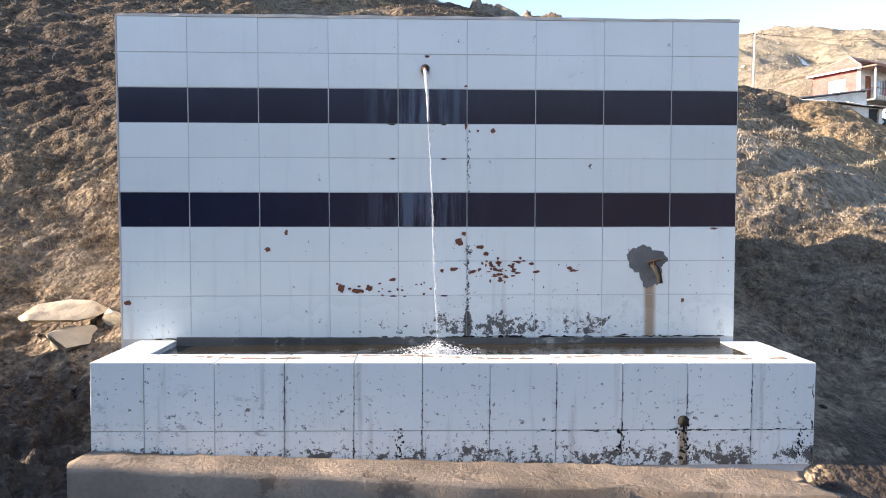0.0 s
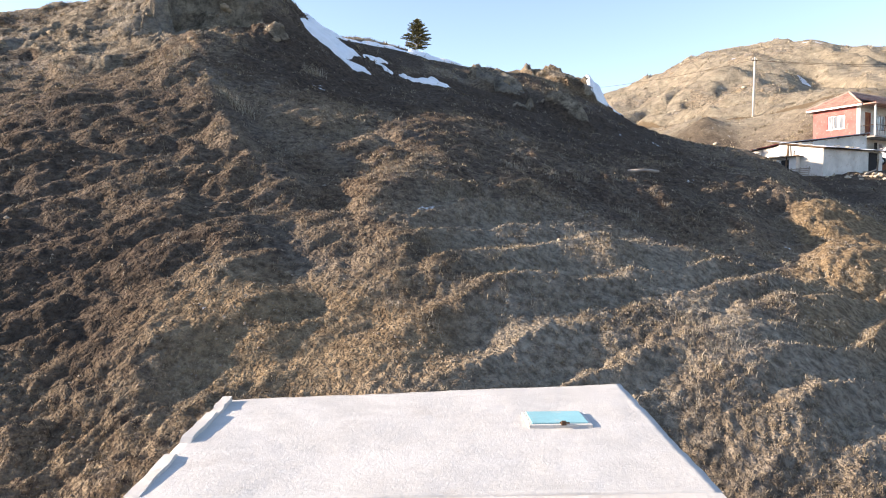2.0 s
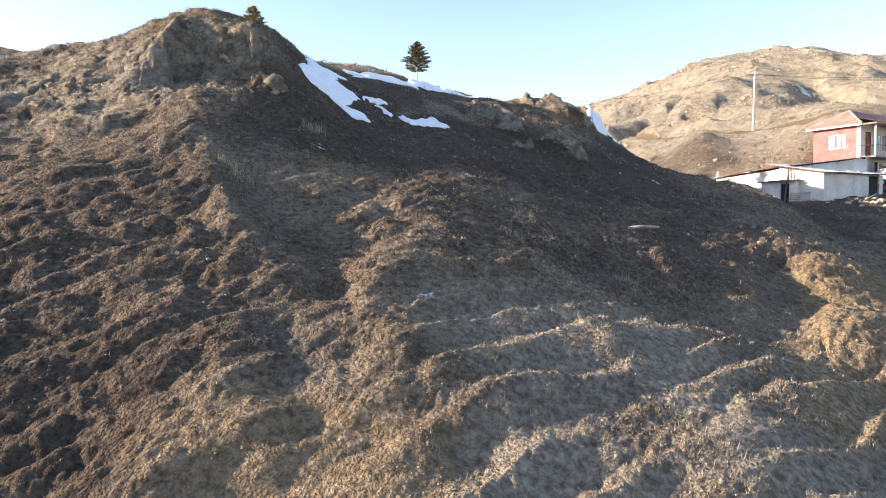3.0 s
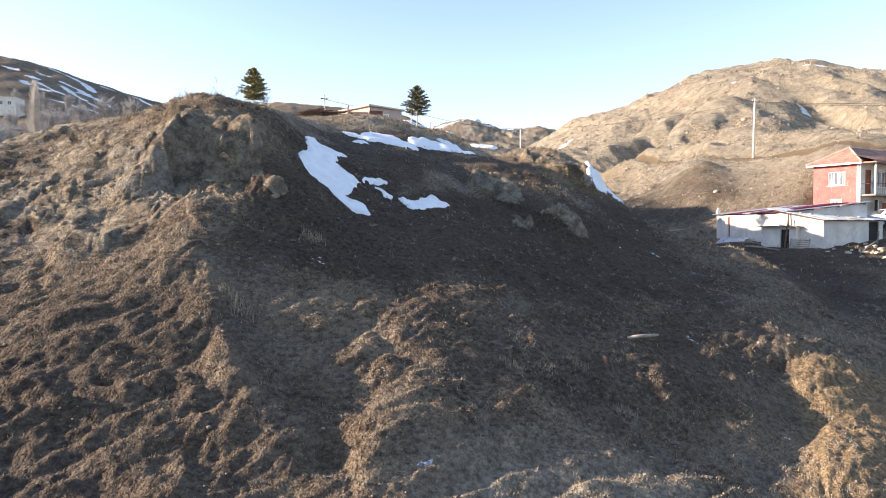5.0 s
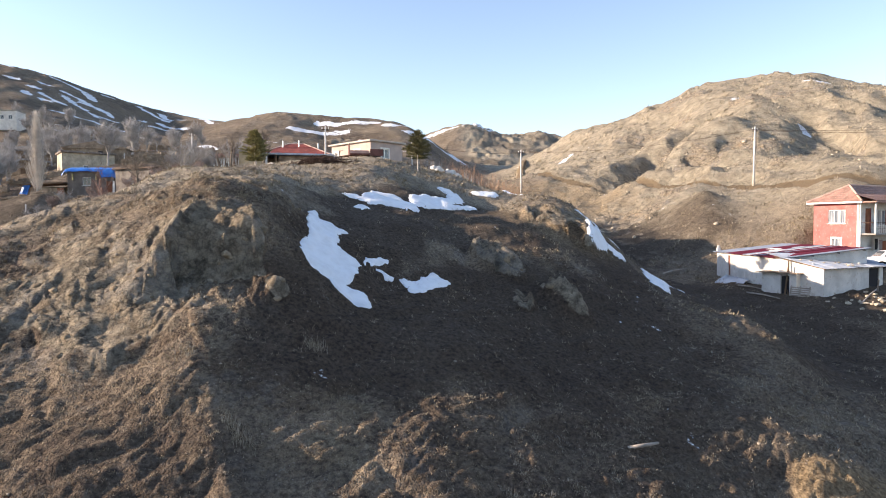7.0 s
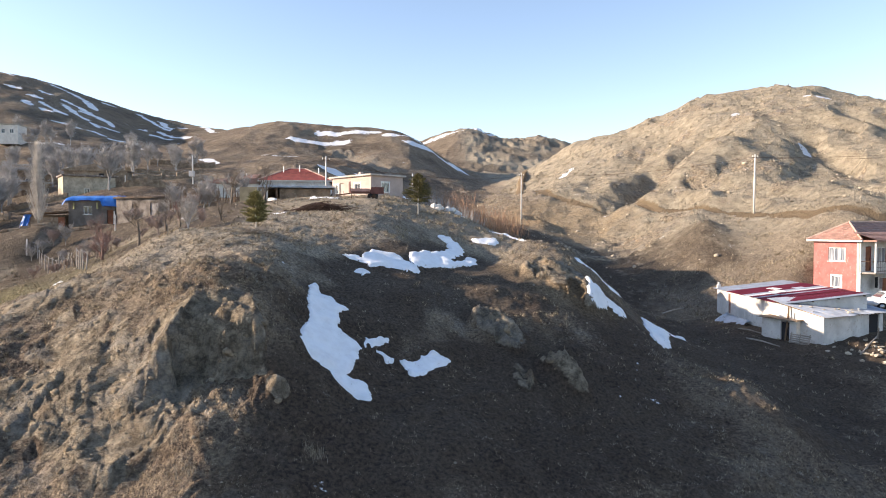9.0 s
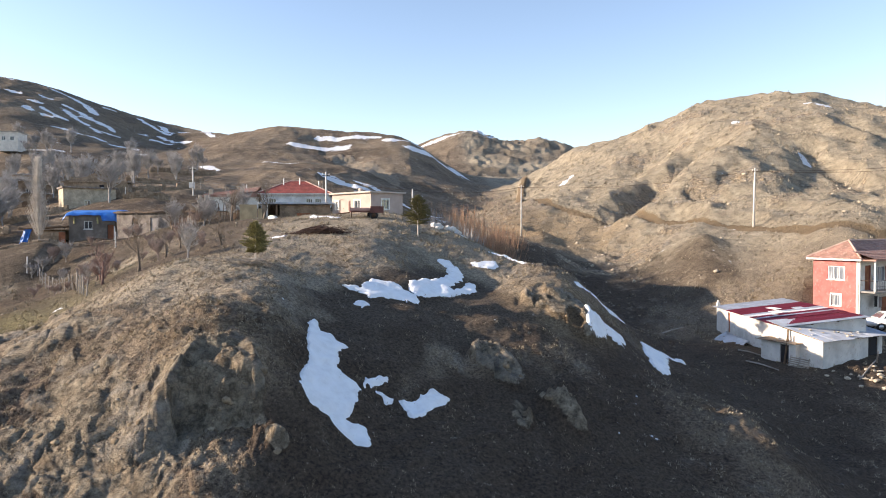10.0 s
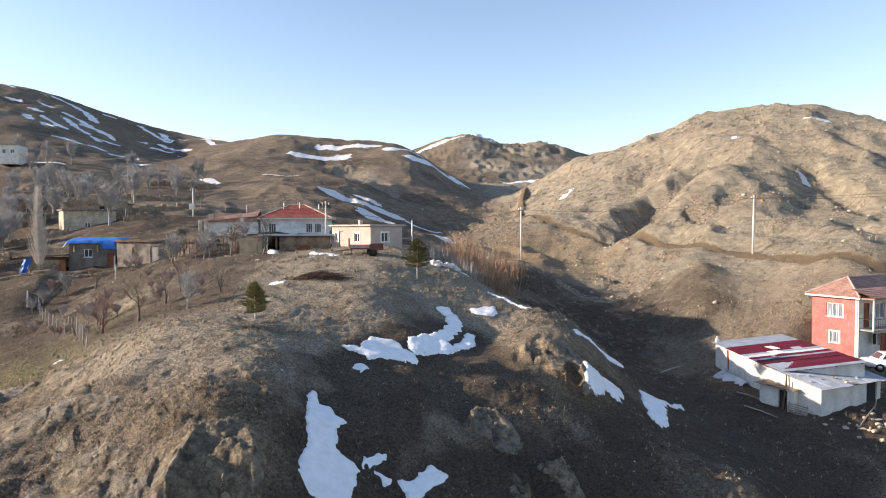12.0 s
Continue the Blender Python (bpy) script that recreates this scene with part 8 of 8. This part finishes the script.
conifer((-1.85, 48.5, ground_z(-1.85, 48.5)), 3.1, 0.85, 41, "young dark green conifer with bare lower trunk", 1.2, 2.0)
conifer((-9.62, 34.4, ground_z(-9.62, 34.4)), 2.3, 0.6, 42, "young olive-green conifer with thin crown on the plateau", 1.05, 3.2)

orchard = [bare_tree((-19.0, 41.6, ground_z(-19.0, 41.6)), 3.4, 51, "bare fruit tree with dark forked limbs", 5, 0.6),
           bare_tree((-21.7, 42.4, ground_z(-21.7, 42.4)), 3.3, 52, "bare fruit tree with tangled reddish twigs", 6, 0.66, plain("reddish_twigs", (0.2, 0.12, 0.1), 0.9)),
           bare_tree((-14.4, 43.4, ground_z(-14.4, 43.4)), 2.7, 53, "small bare tree on the plateau edge", 5, 0.68),
           bare_tree((-18.9, 59.4, ground_z(-18.9, 59.4)), 3.8, 54, "bare fruit tree beside the yard", 6, 0.62),
           bare_tree((-15.9, 58.8, ground_z(-15.9, 58.8)), 3.9, 55, "bare fruit tree beside the yard", 6, 0.62)]


def brush_tree(at, h, seed, material, label, wide=0.55, slim=0.016, name="bare_tree", category="tree", fine=900):
    """A leafless tree or bush: a vase of limbs from a short stem, side branches along them, and fine upswept twigs."""
    rng = random.Random(seed)
    t = thing(name, label, category, at, 0)
    wood, sides = bmesh.new(), []
    tube(wood, [(0, 0, -0.15), (0.02 * h, 0, h * 0.14), (0.03 * h, 0.01 * h, h * 0.3)], [h * 0.028, h * 0.022, h * 0.014], 6, caps=False)

    def grow(p, d, length, radius, rise, bend):
        pts, rad = [p.copy()], [radius]
        for k in range(4):
            d = (d + Vector((rng.uniform(-1, 1), rng.uniform(-1, 1), rng.uniform(-0.5, 0.7))) * bend + Vector((0, 0, rise))).normalized()
            p = p + d * (length / 4)
            pts.append(p.copy()), rad.append(radius * (1 - 0.2 * (k + 1)))
        tube(wood, pts, [max(r, slim * 0.5) for r in rad], 4, caps=False)
        return pts

    for k in range(8):
        a = k * 2.4 + rng.uniform(-0.4, 0.4)
        lean = wide * rng.uniform(0.6, 1.4)
        limb = grow(Vector((0.02 * h, 0, h * rng.uniform(0.1, 0.28))), Vector((math.cos(a) * lean, math.sin(a) * lean, 1)).normalized(), h * rng.uniform(0.42, 0.68), h * 0.011, 0.05, 0.13)
        for j in range(9):
            i = rng.randint(1, 3)
            p = limb[i].lerp(limb[i + 1], rng.random())
            b = rng.uniform(0, 6.28)
            side = grow(p, Vector((math.cos(b), math.sin(b), rng.uniform(0.1, 1.1))).normalized(), h * rng.uniform(0.14, 0.3), h * 0.005, 0.1, 0.2)
            sides.append(side)
    part("trunk", wood, material, t, "", True)
    v, f = [], []
    for k in range(fine):
        pts = sides[k % len(sides)]
        i = rng.randint(0, 3)
        p = pts[i].lerp(pts[i + 1], rng.random())
        d = ((pts[i + 1] - pts[i]).normalized() * 0.6 + Vector((rng.uniform(-1, 1), rng.uniform(-1, 1), rng.uniform(-0.2, 1.2)))).normalized()
        ln = h * rng.uniform(0.05, 0.15)
        side = d.cross(Vector((rng.uniform(-1, 1), rng.uniform(-1, 1), 0.2))).normalized() * slim
        q = p + d * ln * 0.6 + Vector((rng.uniform(-1, 1), rng.uniform(-1, 1), 0)) * ln * 0.1
        n = len(v)
        v += [p - side, p + side, q, q + (d + Vector((0, 0, 0.5))).normalized() * ln * 0.5]
        f += [(n, n + 1, n + 2), (n + 1, n + 3, n + 2)]
    me = bpy.data.meshes.new("crown")
    me.from_pydata([tuple(p) for p in v], [], f)
    me.materials.append(material)
    part("crown", me, None, t, "fine leafless twigs")
    return t


RED_TWIG = plain("reddish_brush_twigs", (0.3, 0.23, 0.2), 0.9, vary=0.3)
PALE_TWIG = plain("pale_grey_twigs", (0.37, 0.35, 0.335), 0.9, vary=0.3)
rng = random.Random(77)
kinds = [brush_tree((-57, 84, ground_z(-57, 84)), 5.4, 71, PALE_TWIG, "pale leafless tree with a dense twiggy crown", 0.42, 0.009, fine=1500),
         brush_tree((-61, 93, ground_z(-61, 93)), 5.0, 72, GREY_TWIG, "grey leafless orchard tree on the village slope", 0.55, 0.009, fine=1500),
         brush_tree((-24.5, 47, ground_z(-24.5, 47)), 2.0, 73, RED_TWIG, "low reddish thicket of bare twigs", 0.8, 0.006, "bush", "bush", 1300),
         brush_tree((-22.5, 62.5, ground_z(-22.5, 62.5)), 2.6, 74, GREY_TWIG, "grey bare bush by the palisade", 0.8, 0.007, "bush", "bush", 1300)]
for k in range(190):
    if k < 10:
        x, y, src, s = rng.uniform(-34, -20), rng.uniform(62, 70), kinds[3], rng.uniform(0.6, 1.1)
    elif k < 44:
        y = rng.uniform(41, 66)
        x = -y * rng.uniform(0.36, 0.62)
        src, s = kinds[2 + (k % 4 == 0)], rng.uniform(0.35, 0.85)
    elif k < 60:
        x, y, src, s = rng.uniform(-64, -44), rng.uniform(66, 90), kinds[k % 2], rng.uniform(0.5, 0.95)
    elif k < 130:
        y = rng.uniform(84, 130)
        x = -y * rng.uniform(0.46, 0.74)
        src, s = kinds[k % 2], rng.uniform(0.6, 1.15)
    else:
        y = rng.uniform(125, 175)
        x = -y * rng.uniform(0.36, 0.66)
        src, s = kinds[k % 2], rng.uniform(0.6, 1.1)
    if k >= 60 and k % 3 == 0 or -55 < x < -26 and 70 < y < 80 or math.hypot(x + 51, y - 93) < 7 or abs(x + 0.57 * y) < 5 and 80 < y < 93:
        continue
    c = copy_thing(src, pose(x, y, ground_z(x, y), 0, 0, rng.uniform(0, 360)))
    c.scale = (s * rng.uniform(0.75, 1.1), s * rng.uniform(0.75, 1.1), s * rng.uniform(0.8, 1.35))
for k in range(14):
    x, y = (rng.uniform(-34, -20), rng.uniform(62, 70)) if k < 8 else (rng.uniform(-27, -17), rng.uniform(44, 54))
    src, s = orchard[3 + k % 2] if k < 8 else orchard[k % 3], rng.uniform(0.55, 0.85)
    c = copy_thing(src, pose(x, y, ground_z(x, y), 0, 0, rng.uniform(0, 360)))
    c.scale = (s, s, s)


def poplar(at, h, seed):
    rng = random.Random(seed)
    t = thing("poplar", "tall leafless poplar with pale upswept twigs", "tree", at)
    part("trunk", bar([(0, 0, -0.3), (0.1, 0, h * 0.5), (0, 0, h * 0.96)], [0.15, 0.1, 0.02], 8), PALE_BARK, t, "", True)
    crown = bmesh.new()
    for k in range(1000):
        z = h * rng.uniform(0.12, 0.9)
        a = rng.uniform(0, 6.28)
        ln = h * rng.uniform(0.1, 0.24) * (1.15 - z / h) + 0.5
        lean = rng.uniform(0.12, 0.5)
        d = Vector((math.cos(a) * lean, math.sin(a) * lean, 1)).normalized()
        out = rng.uniform(0, 0.5) * (1 - z / h)
        p = Vector((0.06 + out * math.cos(a), out * math.sin(a), z))
        q = p + d * ln * 0.5 + Vector((rng.uniform(-0.12, 0.12), rng.uniform(-0.12, 0.12), 0))
        tube(crown, [p, q, q + (d + Vector((0, 0, 0.4))).normalized() * ln * 0.5], [0.016, 0.012, 0.006], 3, caps=False)
    part("crown", crown, PALE_BARK, t, "pale upswept twigs")


poplar((-42.9, 70.4, ground_z(-42.9, 70.4)), 9.8, 61)


def stem_bush(at, h, wide, count, seed, material, label):
    rng = random.Random(seed)
    bm = bmesh.new()
    for k in range(count):
        x, y = rng.gauss(0, wide * 0.3), rng.gauss(0, wide * 0.3)
        d = Vector((x * 0.25 / wide + rng.uniform(-0.2, 0.2), y * 0.25 / wide + rng.uniform(-0.2, 0.2), 1))
        hh = h * rng.uniform(0.5, 1.05)
        z = float(big_form(at[0] + x, at[1] + y)) - at[2]
        p = Vector((x, y, z - 0.1))
        tube(bm, [p, p + d * hh * 0.5, p + d * hh + Vector((rng.uniform(-0.2, 0.2), rng.uniform(-0.2, 0.2), 0))], [0.022, 0.016, 0.006], 3, caps=False)
    lone("bush", bm, material, label, "bush", at, group="leafless bushes")


for k, (x, y, h, w, n, m) in enumerate(((1.6, 66, 3.2, 3.4, 260, WILLOW), (4.2, 70, 3.4, 3.6, 260, WILLOW), (5.6, 66, 2.4, 3.0, 200, WILLOW), (-0.4, 63.5, 1.9, 2.4, 150, GREY_TWIG), (2.4, 61.5, 1.8, 2.2, 140, GREY_TWIG), (7.0, 74, 2.6, 3.0, 180, WILLOW), (2.2, 78, 4.0, 2.6, 150, WILLOW))):
    stem_bush((x, y, ground_z(x, y)), h, w, n, 80 + k, m, "dense orange willow stems in the gully" if m is WILLOW else "grey leafless thicket at the gully edge")


def brush_pile():
    rng = random.Random(90)
    bm = bmesh.new()
    for k in range(360):
        x, y = rng.gauss(0, 0.9), rng.gauss(0, 0.35)
        z = 0.5 * math.exp(-(x / 1.5) ** 2) * rng.random()
        a = rng.gauss(0, 0.5)
        ln = rng.uniform(0.5, 1.3)
        d = Vector((math.cos(a), math.sin(a), rng.uniform(-0.2, 0.25)))
        tube(bm, [(x, y, z), Vector((x, y, z)) + d * ln * 0.5 + Vector((0, 0, 0.05)), Vector((x, y, z)) + d * ln], [0.018, 0.013, 0.005], 3, caps=False)
    lone("brush_pile", bm, plain("dark_cut_twigs", (0.085, 0.05, 0.04), 0.9), "dark heap of cut twigs on the grass", "brushwood", (-8.6, 45.4, ground_z(-8.6, 45.4)), kind="stuff")


brush_pile()


def sprawling_brush(at, wide, count, seed):
    """Bleached dead branches that lie fanned out low over the grass."""
    rng = random.Random(seed)
    bm = bmesh.new()
    for k in range(count):
        a, ln = rng.uniform(0, 6.28), wide * rng.uniform(0.25, 0.55)
        d = Vector((math.cos(a), math.sin(a), rng.uniform(0.15, 0.75))).normalized()
        p = Vector((rng.gauss(0, wide * 0.14), rng.gauss(0, wide * 0.1), 0))
        q = p + d * ln * 0.55
        tube(bm, [p, q, q + Vector((d.x, d.y, d.z - 0.35)) * ln * 0.5], [0.02, 0.014, 0.005], 4, caps=False)
        for j in range(2):
            b = a + rng.uniform(-0.9, 0.9)
            tube(bm, [q, q + Vector((math.cos(b), math.sin(b), rng.uniform(0.0, 0.6))) * ln * 0.35], [0.009, 0.004], 3, caps=False)
    lone("dead_branches", bm, PALE_WOOD, "bleached dead branches fanned out under the small conifer", "brushwood", at, kind="stuff")


sprawling_brush((-9.7, 33.6, ground_z(-9.7, 33.6) + 0.02), 1.7, 80, 91)
lone("log", bar([(0, 0, 0), (0.45, 0.1, 0.03), (0.95, 0.35, 0.02)], [0.05, 0.055, 0.04], 7), PALE_WOOD, "bleached length of timber lying on the slope", "log", (5.2, 18.7, ground_z(5.2, 18.7) + 0.08), shade=True)
for k, (a, b) in enumerate((((25.8, 41.3, 6.75), (28.6, 44.0, 7.5)), ((28.6, 44.0, 7.3), (28.3, 43.4, 8.1)), ((20.7, 45.6, 7.1), (21.9, 43.5, 6.9)), ((21.5, 48.6, 7.3), (22.4, 47.0, 7.2)), ((17.2, 52.5, 7.9), (19.3, 53.6, 8.2)))):
    lone("fallen_pole", bar([a, Vector(a).lerp(Vector(b), 0.5) + Vector((0, 0, 0.06)), b], [0.06, 0.05, 0.04], 6), PALE_WOOD, "bleached pole lying in the yard mud", "pole", group="poles in the yard")
for k in range(46):
    x, y = rng.gauss(28.5, 2.2), rng.gauss(41.6, 1.2)
    lone("rubble_stone", boulder((rng.uniform(0.2, 0.6), rng.uniform(0.2, 0.5), rng.uniform(0.15, 0.4)), rng, levels=1), FIELDSTONE, "pale rubble stone tipped below the sheds", "stone", (x, y, ground_z(x, y) - 0.03), rng.uniform(0, 360), group="rubble below the sheds")
